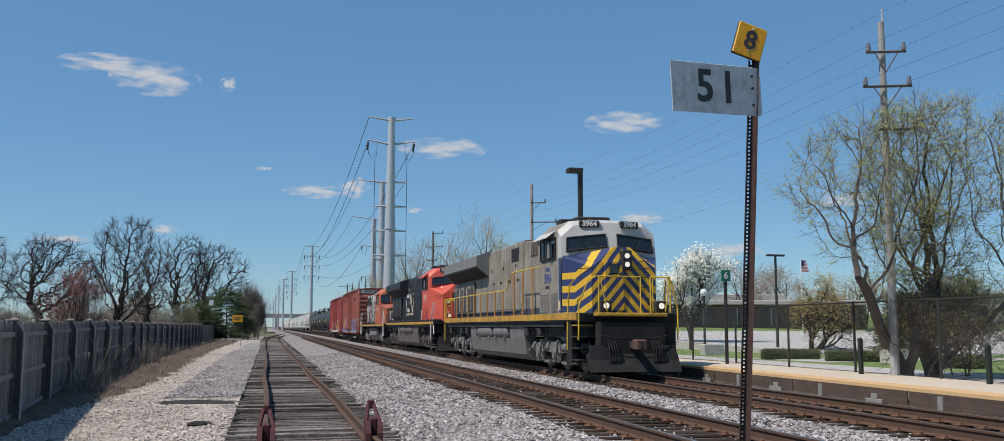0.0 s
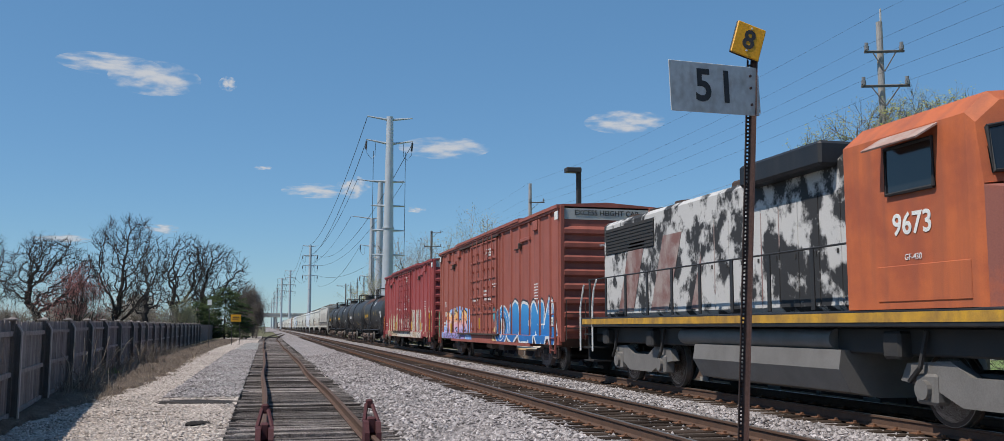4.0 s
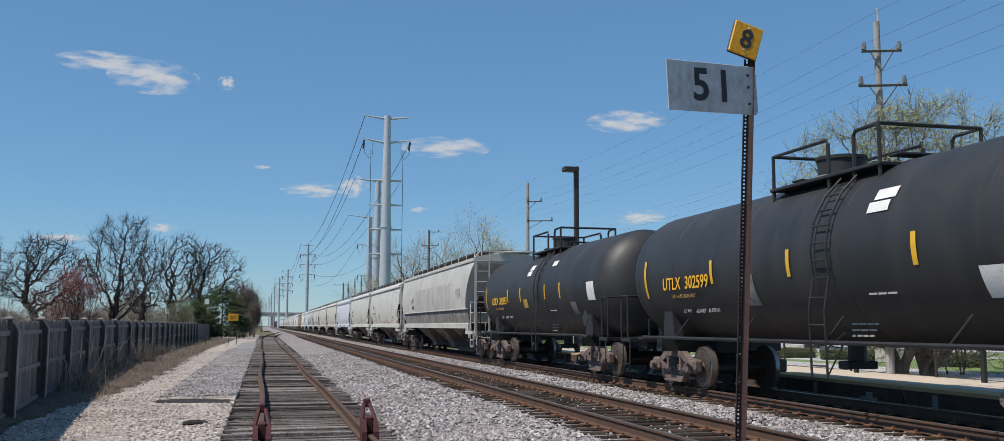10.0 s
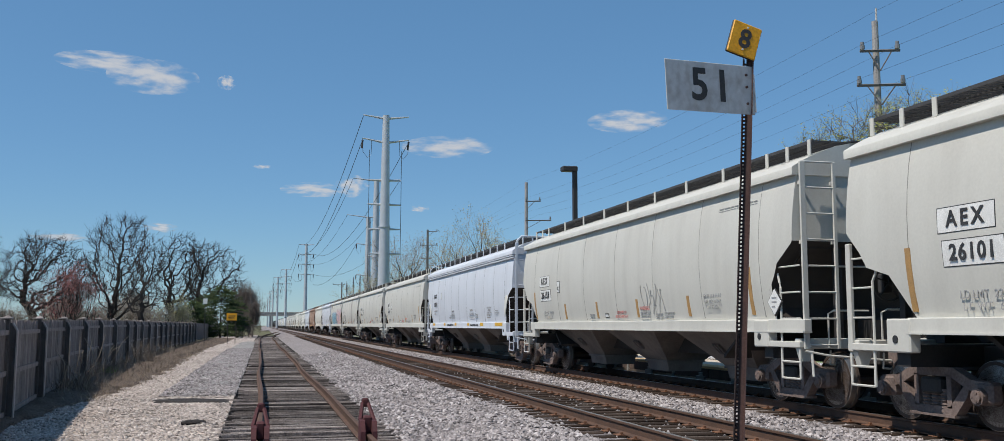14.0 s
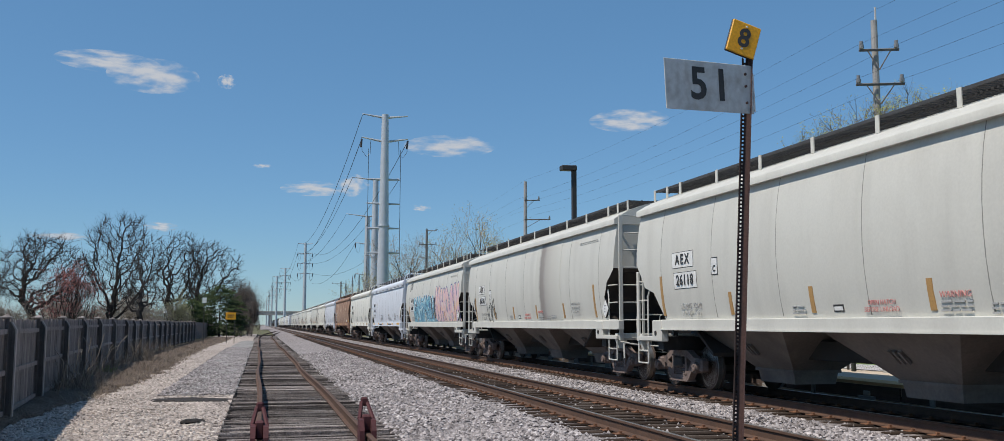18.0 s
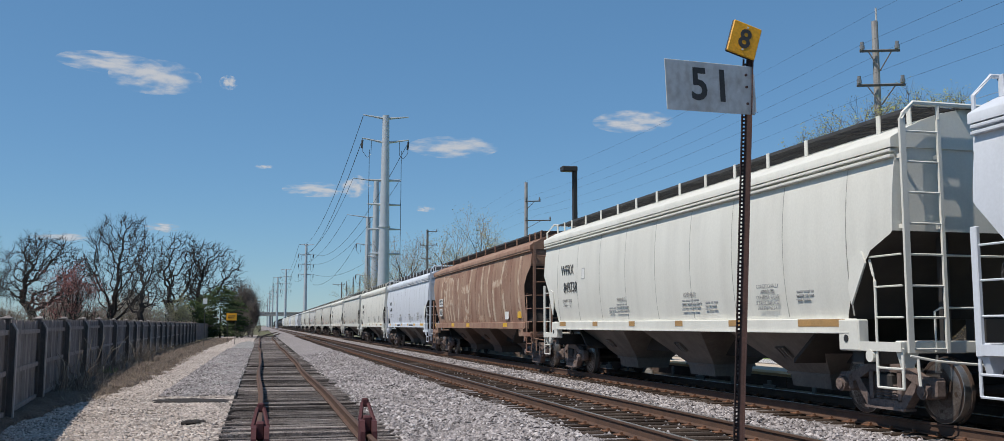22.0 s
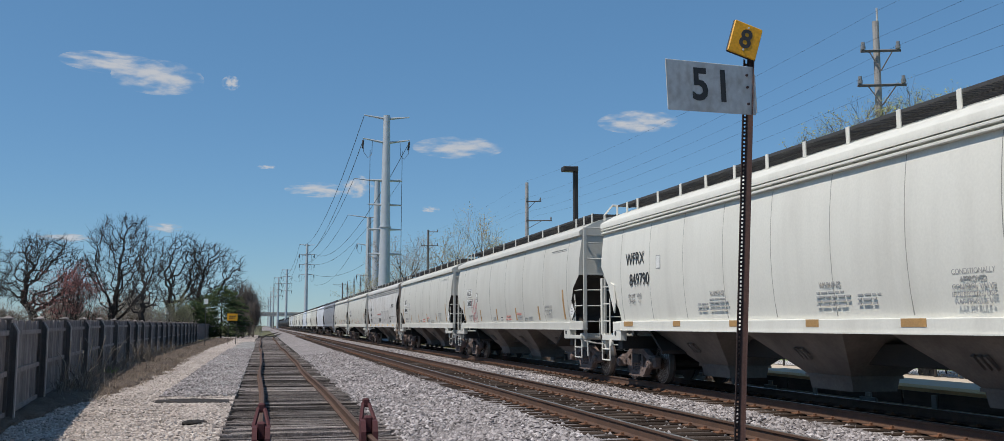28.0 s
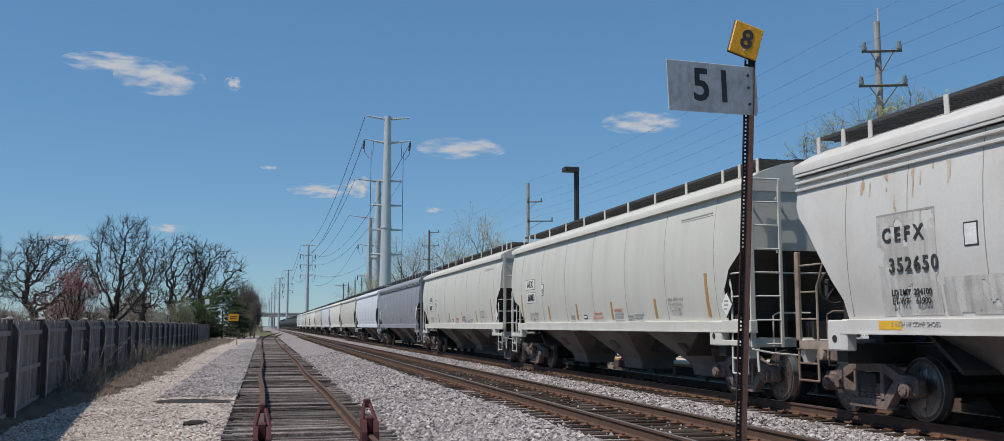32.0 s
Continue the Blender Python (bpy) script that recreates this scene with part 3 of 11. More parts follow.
    for sg in (-1, 1):
        y = sg * (hl - 0.1)
        center.box(-1.5, sg * (hl - 1.05) - 0.14, 0.8, 1.5, sg * (hl - 1.05) + 0.14, 1.1)
        for x in (-0.75, 0.75):
            center.box(x - 0.05, y - 0.07, 1.1, x + 0.05, y + 0.05, rear[0][1] - 0.1)
        center.box(-0.25, y - 0.2, 1.1, 0.45, y + 0.2, 1.45)
        center.cyl((0.2, sg * (hl - 0.6), 1.3), (0.9, sg * (hl - 0.6), 1.3), 0.2, 12)
    return b, r, sill, brackets, pad, hole, bays, slope, center


def ladder_meshes(kind, hl):
    """End ladder of the leading end, and the short side ladders of both ends with their stirrups."""
    top = 4.22 if kind in ("poly", "tub") else 4.04
    end = Shape()
    for x, w in ((-1.48, 0.05), (-0.90, 0.032)):
        end.rbox(x - w, -0.02, 0.98, x + w, 0.02, top, 0.008)
    z = 1.04
    while z < top + 0.02:
        end.cyl((-1.50, 0, z), (-0.88, 0, z), 0.017, 6)
        z += 0.428
    for zz in (2.72, 3.7):                    # stand-offs to the end sheet
        for x in (-1.48, -0.90):
            end.box(x - 0.012, 0, zz - 0.03, x + 0.012, 0.13, zz + 0.03)
    if kind in ("poly", "tub"):               # the stiles bend over into a hoop that bears the walkway
        end.tube([(-1.48, 0, top - 0.02), (-1.46, 0, top + 0.06), (-1.30, 0, 4.44), (1.30, 0, 4.44), (1.46, 0, top + 0.06), (1.48, 0, 3.6)], 0.035, 6)
        end.tube([(-0.90, 0, top), (-0.90, 0, 4.43)], 0.028, 6)
    sides = []
    for sg in (-1, 1):
        e = sg * hl
        inn = e - sg * 0.50
        for z in (1.04, 1.47, 1.90, 2.33):
            sides.append(("ladder_rung", Shape().cyl((-1.56, e + sg * 0.10, z), (-1.56, inn - (0.14 * sg if z > 2.2 else 0), z), 0.015, 6)))
        sh = Shape()
        sh.tube([(-1.56, inn, 0.96), (-1.56, inn, 1.98), (-1.55, inn - sg * 0.05, 2.08), (-1.54, inn - sg * 0.15, 2.33), (-1.50, inn - sg * 0.16, 2.40)], 0.02, 6)
        sides.append(("ladder_stile", sh))
        sh = Shape()
        a, b = e + sg * 0.06, inn
        for y in (a, b):
            sh.box(-1.575, y - 0.022, 0.50, -1.555, y + 0.022, 1.02)
        for z in (0.50, 0.77):
            sh.cyl((-1.565, a, z), (-1.565, b, z), 0.018, 6)
        sides.append(("sill_step", sh))
    sides.append(("ladder_stile", Shape().rbox(-1.60, hl - 0.02, 0.98, -1.54, hl + 0.09, 2.56, 0.01)))
    return end, sides


def brake_wheel_shape():
    s = Shape()
    n = 18
    s.tube([(0.27 * math.cos(6.2832 * i / n), 0, 0.27 * math.sin(6.2832 * i / n)) for i in range(n + 1)], 0.022, 6)
    for k in range(5):
        w = 1.2566 * k + 0.3
        s.cyl((0, 0, 0), (0.27 * math.cos(w), 0, 0.27 * math.sin(w)), 0.014, 5)
    s.rbox(-0.09, 0.02, -0.16, 0.09, 0.16, 0.14, 0.02)
    return s


HOP_CACHE = {}


def hopper_car(label, kind, paint, hl, full=True, roof_paint=None, low_paint=None):
    hl = round(hl, 1)
    key = (kind, paint.name, hl, full)
    board = 4.50 if kind == "tub" else 4.435
    base = 4.18 if kind != "tub" else 4.24
    if key not in HOP_CACHE:
        b, r, sill, brackets, pad, hole, bays, slope, center = hopper_shape_meshes(kind, hl)
        seam = mat("seam_" + paint.name, tuple(0.42 * c for c in paint.node_tree.nodes["Mix"].inputs[6].default_value[:3]), rough=0.6)
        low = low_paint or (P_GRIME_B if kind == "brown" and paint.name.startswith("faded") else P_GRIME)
        end_l, ladder_sides = ladder_meshes(kind, hl)
        rb, rb2 = Shape(), Shape()
        L_ = hl - 0.02
        for sh, x0, x1 in ((rb, -1.16, -0.50), (rb2, 0.50, 1.16)):
            for x in (x0, (x0 + x1) / 2, x1):
                sh.box(x - 0.015, -L_, board - 0.035, x + 0.015, L_, board + 0.012)
            n_bar = int(L_ * 2 / 0.10) if full else 20
            for k in range(n_bar):
                y = -L_ + (k + 0.5) * 2 * L_ / n_bar
                sh.box(x0, y - (0.026 if full else 0.3), board - 0.015, x1, y + (0.026 if full else 0.3), board + 0.005)
        for sg in (-1, 1):
            for k in range(6):
                y = sg * (L_ + 0.08 - 0.115 * k)
                rb.box(-0.52, y - 0.04, board - 0.02, 1.0, y + 0.04, board + 0.004)
        hatch = Shape()
        hatch.rbox(-0.30, -hl + 0.8, 4.36, 0.30, hl - 0.8, 4.50, 0.03)
        end = Shape()
        end.rbox(-1.56, -0.09, 0.98, 1.56, 0.09, 1.15, 0.015)
        end.prism([(-1.56, 0.98), (-1.3, 0.98), (-1.38, 0.78), (-1.5, 0.78)], 1, -0.06, 0.06)
        grab = Shape()
        grab.tube([(-0.9, 0, 2.33), (-0.9, 0.07, 2.33), (1.3, 0.07, 2.33), (1.3, 0, 2.33)], 0.016, 6)
        grab.tube([(-1.05, -0.02, 1.0), (-1.05, -0.02, 1.55), (-0.95, -0.02, 1.6), (-0.3, -0.02, 1.6)], 0.016, 6)
        grab.tube([(-0.95, 0.1, 0.95), (-0.9, 0.2, 0.72), (-0.3, 0.25, 0.68)], 0.016, 6)
        post = Shape()
        post.rbox(-0.012, -0.045, 0, 0.012, 0.045, board + 0.02 - base, 0.004)
        HOP_CACHE[key] = {"body": b.mesh("hopper_body", [paint, seam, P_GRIME_SHADE], True), "roof": r.mesh("roof", roof_paint or paint, True), "sill": sill.mesh("side_sill", paint),
                          "brackets": [sh.mesh("end_platform_bracket", paint) for sh in brackets], "pad": pad.mesh("jacking_pad", paint), "hole": hole.mesh("jacking_hole", M_BLACK),
                          "bays": [q.mesh("hopper_bay", low) for q in bays], "slope": slope.mesh("slope_sheet", P_GRIME_SHADE), "center": center.mesh("center_sill", M_GEAR),
                          "end_l": end_l.mesh("end_ladder", paint), "ladder": [(nm, sh.mesh(nm, paint)) for nm, sh in ladder_sides],
                          "rb": rb.mesh("running_board", M_GRATE), "rb2": rb2.mesh("far_running_board", M_GRATE), "hatch": hatch.mesh("hatch_cover", paint),
                          "post": post.mesh("roof_post", paint), "end": end.mesh("end_sill", paint), "grab": grab.mesh("end_grab_iron", paint)}
    q = HOP_CACHE[key]
    car = thing("covered_hopper_car", label, "hopper car", group="hopper cars of the train")
    part("hopper_body", q["body"], None, car)
    part("roof", q["roof"], None, car)
    part("side_sill", q["sill"], None, car)
    for m in q["bays"]:
        part("hopper_bay", m, None, car)
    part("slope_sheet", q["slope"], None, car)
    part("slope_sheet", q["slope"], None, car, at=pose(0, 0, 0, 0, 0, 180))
    part("center_sill", q["center"], None, car)
    for sg in (-1, 1):
        part("end_sill", q["end"], None, car, at=(0, sg * (hl - 0.02), 0))
        part("end_grab_iron", q["grab"], None, car, at=pose(0, sg * (hl + 0.06), 0, 0, 0, 0 if sg > 0 else 0))
    part("running_board", q["rb"], None, car, "dark steel grating walkway")
    part("hatch_cover", q["hatch"], None, car)
    part("end_ladder", q["end_l"], None, car, at=(0, -hl - 0.13, 0))
    ty = hl - 1.05
    freight_truck(car, ty, full)
    freight_truck(car, -ty, full)
    couplers(car, hl + 0.08)
    if full:
        for m in q["brackets"]:
            part("end_platform_bracket", m, None, car)
        for nm, m in q["ladder"]:
            part(nm, m, None, car)
        part("running_board", q["rb2"], None, car)
        for sg in (-1, 1):
            pd = part("jacking_pad", q["pad"], None, car, at=(0, sg * (hl - 1.1), 0))
            part("jacking_hole", q["hole"], None, pd)
        part("brake_wheel", brake_wheel_shape(), M_GEAR, car, at=(-0.85, hl + 0.12, 2.0))
        step = {"round": 1.76, "poly": 1.23, "brown": 1.72, "tub": 1.7}[kind]
        ys = [-hl + 0.1, -hl + 0.8] + ([] if kind == "poly" else [-hl + 1.5])
        n = max(1, round((2 * hl - 3.0) / step))
        ys += [-hl + 1.5 + (2 * hl - 3.0) * i / n for i in range(1, n)] + [hl - 1.5, hl - 0.8, hl - 0.1]
        for y in ys:
            part("roof_post", q["post"], None, car, at=(-1.185, y, base))
        if kind == "poly":                    # a bent tube carries the walkway at the trailing end
            hoop = Shape().tube([(-1.48, hl + 0.05, 3.5), (-1.48, hl + 0.05, 4.2), (-1.30, hl - 0.05, 4.44), (1.30, hl - 0.05, 4.44), (1.48, hl + 0.05, 4.2)], 0.03, 6)
            part("walkway_hoop", hoop, paint, car)
        hose = Shape()
        hose.tube([(0.35, hl + 0.2, 0.8), (0.36, hl + 0.4, 0.55), (0.3, hl + 0.62, 0.45), (0.2, hl + 0.75, 0.5)], 0.025, 6)
        part("brake_hose", hose, M_GEAR, car)
        lever = Shape().tube([(-1.55, -hl - 0.2, 0.95), (-1.2, -hl - 0.3, 0.88), (-0.2, -hl - 0.5, 0.80)], 0.018, 6)
        lever.tube([(-1.45, -hl - 0.22, 0.92), (-1.45, -hl - 0.25, 0.55)], 0.022, 6)
        part("uncoupling_lever", lever, paint, car)
    car["half"] = hl
    return car


def aex_marks(car, number, fat=0.13, clean=True):
    hl = car["half"]
    k = hl / 8.65
    y = 6.1 * k
    for ya, yb, za, zb in ((y - 0.50, y + 0.50, 2.53, 2.84), (y - 0.62, y + 0.44, 2.10, 2.42)):
        on_side("mark_border", car, ya - 0.012, yb + 0.012, za - 0.012, zb + 0.012, M_BLACK_MARK, fat, 0.003)
        on_side("mark_plate", car, ya, yb, za, zb, M_WHITE_MARK, fat, 0.006)
    sign_text(car, "reporting_mark", "AEX", 0.29, y, 2.685, -bulge(2.685, fat) - 0.014, M_BLACK_MARK, 0.006, 1.4)
    sign_text(car, "car_number", number, 0.29, y - 0.09, 2.26, -bulge(2.28, fat) - 0.014, M_BLACK_MARK, 0.006, 1.15)
    sign_text(car, "load_lettering", "LD LMT  22410\nLT  WT   619", 0.15, y - 0.25, 1.66, -bulge(1.7, fat) - 0.014, M_GREY_MARK)
    if clean:
        sign_text(car, "size_lettering", "EXW 10-8  H 9-3\nEW  8-2  H 15-2\nCU FT 5204", 0.105, -5.55 * k, 1.82, -bulge(1.84, fat) - 0.014, M_GREY_MARK)
        sign_text(car, "warning_lettering", "WARNING", 0.12, -2.0 * k, 1.74, -bulge(1.76, fat) - 0.012, M_RED_MARK)
        sign_text(car, "hatch_lettering", "OPEN HATCH\nBEFORE UNLOAD", 0.10, -0.45 * k, 1.62, -bulge(1.64, fat) - 0.012, M_RED_MARK)
        for yy, z, lines in ((1.95 * k, 1.66, [0.4, 0.4, 0.4]), (-1.7 * k, 1.66, [0.6, 0.6, 0.55]), (-2.6 * k, 1.62, [0.4, 0.4, 0.4]), (-3.1 * k, 1.64, [0.5, 0.5, 0.45])):
            s = Shape()
            bars(s, yy, z, lines, 0.03, 0.025, -bulge(z - 0.04, fat) - 0.004, 0.008)
            part("small_lettering", s, M_GREY_MARK, car)
    part("top_lettering", bars(Shape(), -5.9 * k, 3.56, [1.5, 1.5], 0.018, 0.03, -bulge(3.53, fat) - 0.002, 0.008), M_GREY_MARK, car)
    on_side("plate_stencil", car, 4.5 * k, 4.5 * k + 0.27, 2.3, 2.64, M_BLACK_MARK, fat, 0.004)
    on_side("plate_face", car, 4.5 * k + 0.02, 4.5 * k + 0.25, 2.32, 2.62, M_WHITE_MARK, fat, 0.007)
    sign_text(car, "plate_letter", "C", 0.16, 4.5 * k + 0.135, 2.42, -bulge(2.42, fat) - 0.014, M_BLACK_MARK, 0.003)
    on_side("notice_board", car, 0.5 * k, 0.5 * k + 0.26, 1.55, 1.66, M_BLACK_MARK, fat, 0.004)
    on_side("notice_face", car, 0.5 * k + 0.02, 0.5 * k + 0.24, 1.57, 1.63, M_WHITE_MARK, fat, 0.007)
    for yy, h in ((7.25, 0.85), (4.1, 0.42), (1.33, 0.42), (-1.53, 0.42), (-4.4, 0.42), (-7.12, 0.85)):
        on_side("reflector_strip", car, yy * k - 0.055, yy * k + 0.055, 1.54, 1.54 + h, M_ORANGE_MARK, fat, 0.008)
    d = Shape()
    d.cbox((-1.60, -hl + 0.62, 1.75), (0.02, 0.34, 0.34), Matrix.Rotation(radians(45), 4, "X"))
    part("placard", d, M_BLACK_MARK, car)
    d = Shape()
    d.cbox((-1.613, -hl + 0.62, 1.75), (0.012, 0.305, 0.305), Matrix.Rotation(radians(45), 4, "X"))
    face = part("placard_face", d, M_WHITE_MARK, car)
    part("placard_lettering", bars(Shape(), -hl + 0.70, 1.84, [0.16, 0.16, 0.1], 0.035, 0.04, -1.62), M_GREY_MARK, face)


def plain_marks(car, mark, number, fat=0.11, sill_marks=True, size=0.30):
    hl = car["half"]
    k = hl / 8.6
    if mark:
        up = 0.14 if size > 0.35 else 0.0
        sign_text(car, "reporting_mark", mark, size, 6.2 * k if size > 0.35 else 6.35 * k, 2.76 + up, -bulge(2.8, fat) - 0.014, M_BLACK_MARK, 0.0)
        sign_text(car, "car_number", number, size, 5.95 * k if size > 0.35 else 6.2 * k, 2.36 + up / 3, -bulge(2.42, fat) - 0.014, M_BLACK_MARK, 0.0)
        sign_text(car, "load_lettering", "LD LMT   2248\nLT WT      61", 0.13, 6.3 * k, 1.98, -bulge(2.02, fat) - 0.014, M_GREY_MARK)
        sign_text(car, "rule_lettering", "CONDITIONALLY\nAPPROVED\nCONTROL VALVE\nIF DEFECTIVE, USE\nAAR FM RULE 4", 0.095, -5.06 * k, 1.84, -bulge(1.9, fat) - 0.012, M_GREY_MARK)
        for yy in (2.0 * k, -1.9 * k):
            sign_text(car, "warning_lettering", "WARNING", 0.12, yy, 1.98, -bulge(2.0, fat) - 0.012, M_GREY_MARK)
    for yy, z, lines in ((2.35 * k, 1.88, [0.7, 0.8, 0.8, 0.7]), (2.9 * k, 1.80, [0.45, 0.45, 0.4]), (-1.5 * k, 1.88, [0.8, 0.9, 0.9, 0.8]), (-2.6 * k, 1.82, [0.55, 0.5, 0.5]), (-6.0 * k, 1.92, [0.5, 0.5, 0.45])):
        s = Shape()
        bars(s, yy, z, lines, 0.035, 0.03, -bulge(z - 0.05, fat) - 0.004, 0.008)
        part("small_lettering", s, M_GREY_MARK, car)
    on_side("plate_stencil", car, 4.7 * k, 4.7 * k + 0.24, 2.6, 2.9, M_GREY_MARK, fat, 0.004)
    on_side("plate_face", car, 4.7 * k + 0.02, 4.7 * k + 0.22, 2.62, 2.88, M_WHITE_MARK, fat, 0.007)
    if sill_marks:
        for yy, w in ((6.7, 0.22), (3.88, 0.14), (1.27, 0.14), (-1.4, 0.14), (-3.91, 0.2), (-6.73, 0.5)):
            part("reflector_strip", Shape().box(-1.606, yy * k - w * 1.3, 1.34, -1.60, yy * k + w * 1.3, 1.455), M_YELLOW_MARK if sill_marks == "yellow" else M_ORANGE_MARK, car)
    for sg in (-1, 1):
        g = Shape()
        g.prism([(sg * (hl - 1.05), 1.9), (sg * (hl - 0.95), 2.35), (sg * (hl - 0.72), 2.42), (sg * (hl - 0.62), 2.25), (sg * (hl - 0.98), 1.66)], 0, -1.63, -1.60)
        part("gusset", g, MATS["cream_hopper_paint"], car)


# ---------------------------------------------------------------- graffiti and stains, painted on the cars
def spray(name, cols, scale=1.6, bias=0.46):
    """Spray paint in soft fields of several colours with dark outlines; the edge is ragged."""
    if name in MATS:
        return MATS[name]
    m = bpy.data.materials.new(name)
    m.use_nodes = True
    nd, ln = m.node_tree.nodes, m.node_tree.links
    bs = nd["Principled BSDF"]
    tc = nd.new("ShaderNodeTexCoord")
    n1 = nd.new("ShaderNodeTexNoise")
    n1.inputs["Scale"].default_value, n1.inputs["Detail"].default_value, n1.inputs["Distortion"].default_value = scale, 2, 1.6
    ln.new(tc.outputs["Object"], n1.inputs["Vector"])
    cr = nd.new("ShaderNodeValToRGB")
    cr.color_ramp.interpolation = "CONSTANT"
    el = cr.color_ramp.elements
    el[0].position, el[0].color = 0.0, (*cols[0], 1)
    el[1].position, el[1].color = 0.36, (*cols[1], 1)
    for i, c in enumerate(cols[2:]):
        e = el.new(0.36 + 0.28 * (i + 1) / (len(cols) - 1))
        e.color = (*c, 1)
    ln.new(n1.outputs[0], cr.inputs[0])
    ln.new(cr.outputs[0], bs.inputs["Base Color"])
    bs.inputs["Roughness"].default_value = 0.5
    MATS[name] = m
    return m


def stroke(sh, pts, width, x, t=0.004):
    """A brush stroke through points (y, z) on a wall at x: one ribbon with mitred bends."""
    q = [Vector(a) for a in pts]
    n = len(q)
    left, right = [], []
    for k in range(n):
        d0 = (q[k] - q[k - 1]).normalized() if k else (q[1] - q[0]).normalized()
        d1 = (q[k + 1] - q[k]).normalized() if k < n - 1 else d0
        b = d0 + d1
        b = b.normalized() if b.length > 0.2 else d0
        nn = Vector((-b.y, b.x))
        m = width / 2 / max(0.55, abs(nn.dot(Vector((-d0.y, d0.x)))))
        left.append(q[k] + nn * m)
        right.append(q[k] - nn * m)
    sh.loft([[(x, l.x, l.y), (x - t, l.x, l.y), (x - t, r.x, r.y), (x, r.x, r.y)] for l, r in zip(left, right)])
    return sh


def scribble(cy, cz, w, h, x, seed_, width=0.05, loops=6, fat=None):
    r = random.Random(seed_)
    s = Shape()
    for k in range(loops):
        y0 = cy + w / 2 - w * (k + 0.2) / loops
        a = [r.uniform(-0.5, 0.5) for _ in range(6)]
        lw = w / loops
        pts = []
        for i in range(13):
            u = i / 12
            pts.append((y0 - lw * (0.5 + 0.45 * math.sin(2 * math.pi * (u * (0.8 + 0.5 * a[0]) + a[1]))), cz + h * (0.5 - u) + 0.18 * h * math.sin(7 * u + 6 * a[2])))
        stroke(s, pts, width, x - 0.0008 * k)
    if fat is not None:
        s.v = [(x_ - bulge(z_, fat), y_, z_) for x_, y_, z_ in s.v]
    return s


GLYPH = {"b": [[(0.15, 0.0), (0.15, 1.0)], [(0.15, 1.0), (0.75, 0.88), (0.7, 0.58), (0.2, 0.52)], [(0.2, 0.5), (0.9, 0.4), (0.82, 0.06), (0.15, 0.0)]],
         "l": [[(0.35, 1.0), (0.22, 0.12), (0.9, 0.02)]], "e": [[(0.9, 0.85), (0.35, 0.95), (0.15, 0.5), (0.25, 0.1), (0.9, 0.12)], [(0.2, 0.5), (0.8, 0.56)]],
         "h": [[(0.15, 1.0), (0.22, 0.0)], [(0.8, 1.0), (0.85, 0.0)], [(0.2, 0.5), (0.8, 0.5)]], "s": [[(0.9, 0.8), (0.5, 1.0), (0.15, 0.78), (0.5, 0.5), (0.9, 0.28), (0.5, 0.0), (0.08, 0.15)]],
         "o": [[(0.5, 1.0), (0.15, 0.75), (0.12, 0.25), (0.5, 0.0), (0.88, 0.25), (0.85, 0.75), (0.5, 1.0)]], "a": [[(0.1, 0.0), (0.5, 1.0), (0.9, 0.0)], [(0.25, 0.35), (0.75, 0.35)]],
         "i": [[(0.5, 0.0), (0.5, 1.0)]], "f": [[(0.2, 0.0), (0.2, 1.0), (0.95, 1.0)], [(0.2, 0.55), (0.75, 0.6)]], "n": [[(0.12, 0.0), (0.15, 1.0), (0.85, 0.0), (0.88, 1.0)]]}


def near_lines(Y, Z, lines):
    """Distance of every point to the nearest of some broken lines."""
    out = np.full(Y.shape, 9.0)
    for q in lines:
        for (ya, za), (yb, zb) in zip(q, q[1:]):
            ll = max(1e-6, (yb - ya) ** 2 + (zb - za) ** 2)
            t = np.clip(((Y - ya) * (yb - ya) + (Z - za) * (zb - za)) / ll, 0, 1)
            out = np.minimum(out, np.hypot(Y - ya - t * (yb - ya), Z - za - t * (zb - za)))
    return out


def near_strokes(Y, Z, forms, y_left, width, z0, height, swing=0.0, seed_=1):
    """Distance of every point to the nearest stroke of a row of letter forms."""
    r = random.Random(seed_)
    lines = []
    for k, ch in enumerate(forms):
        dz, lean = r.uniform(-1, 1) * swing, r.uniform(-0.12, 0.12)
        for line in GLYPH.get(ch, []):
            lines.append([(y_left - width * (k + 0.06 + 0.88 * (u + lean * v)), z0 + dz + height * v) for u, v in line])
    return near_lines(Y, Z, lines)


def ripple(Y, Z, seed_, scale=1.0):
    """Smooth uneven field between about -1 and 1."""
    r = np.random.RandomState(seed_)
    out = np.zeros(Y.shape)
    for k in range(9):
        a, f = r.uniform(0, 6.28), scale * r.uniform(0.8, 1.6) * 1.5 ** (k % 5)
        out += np.sin((Y * math.cos(a) + Z * math.sin(a)) * f * 3 + r.uniform(0, 6.28)) / (1 + 0.5 * (k % 5))
    return out / 3.2


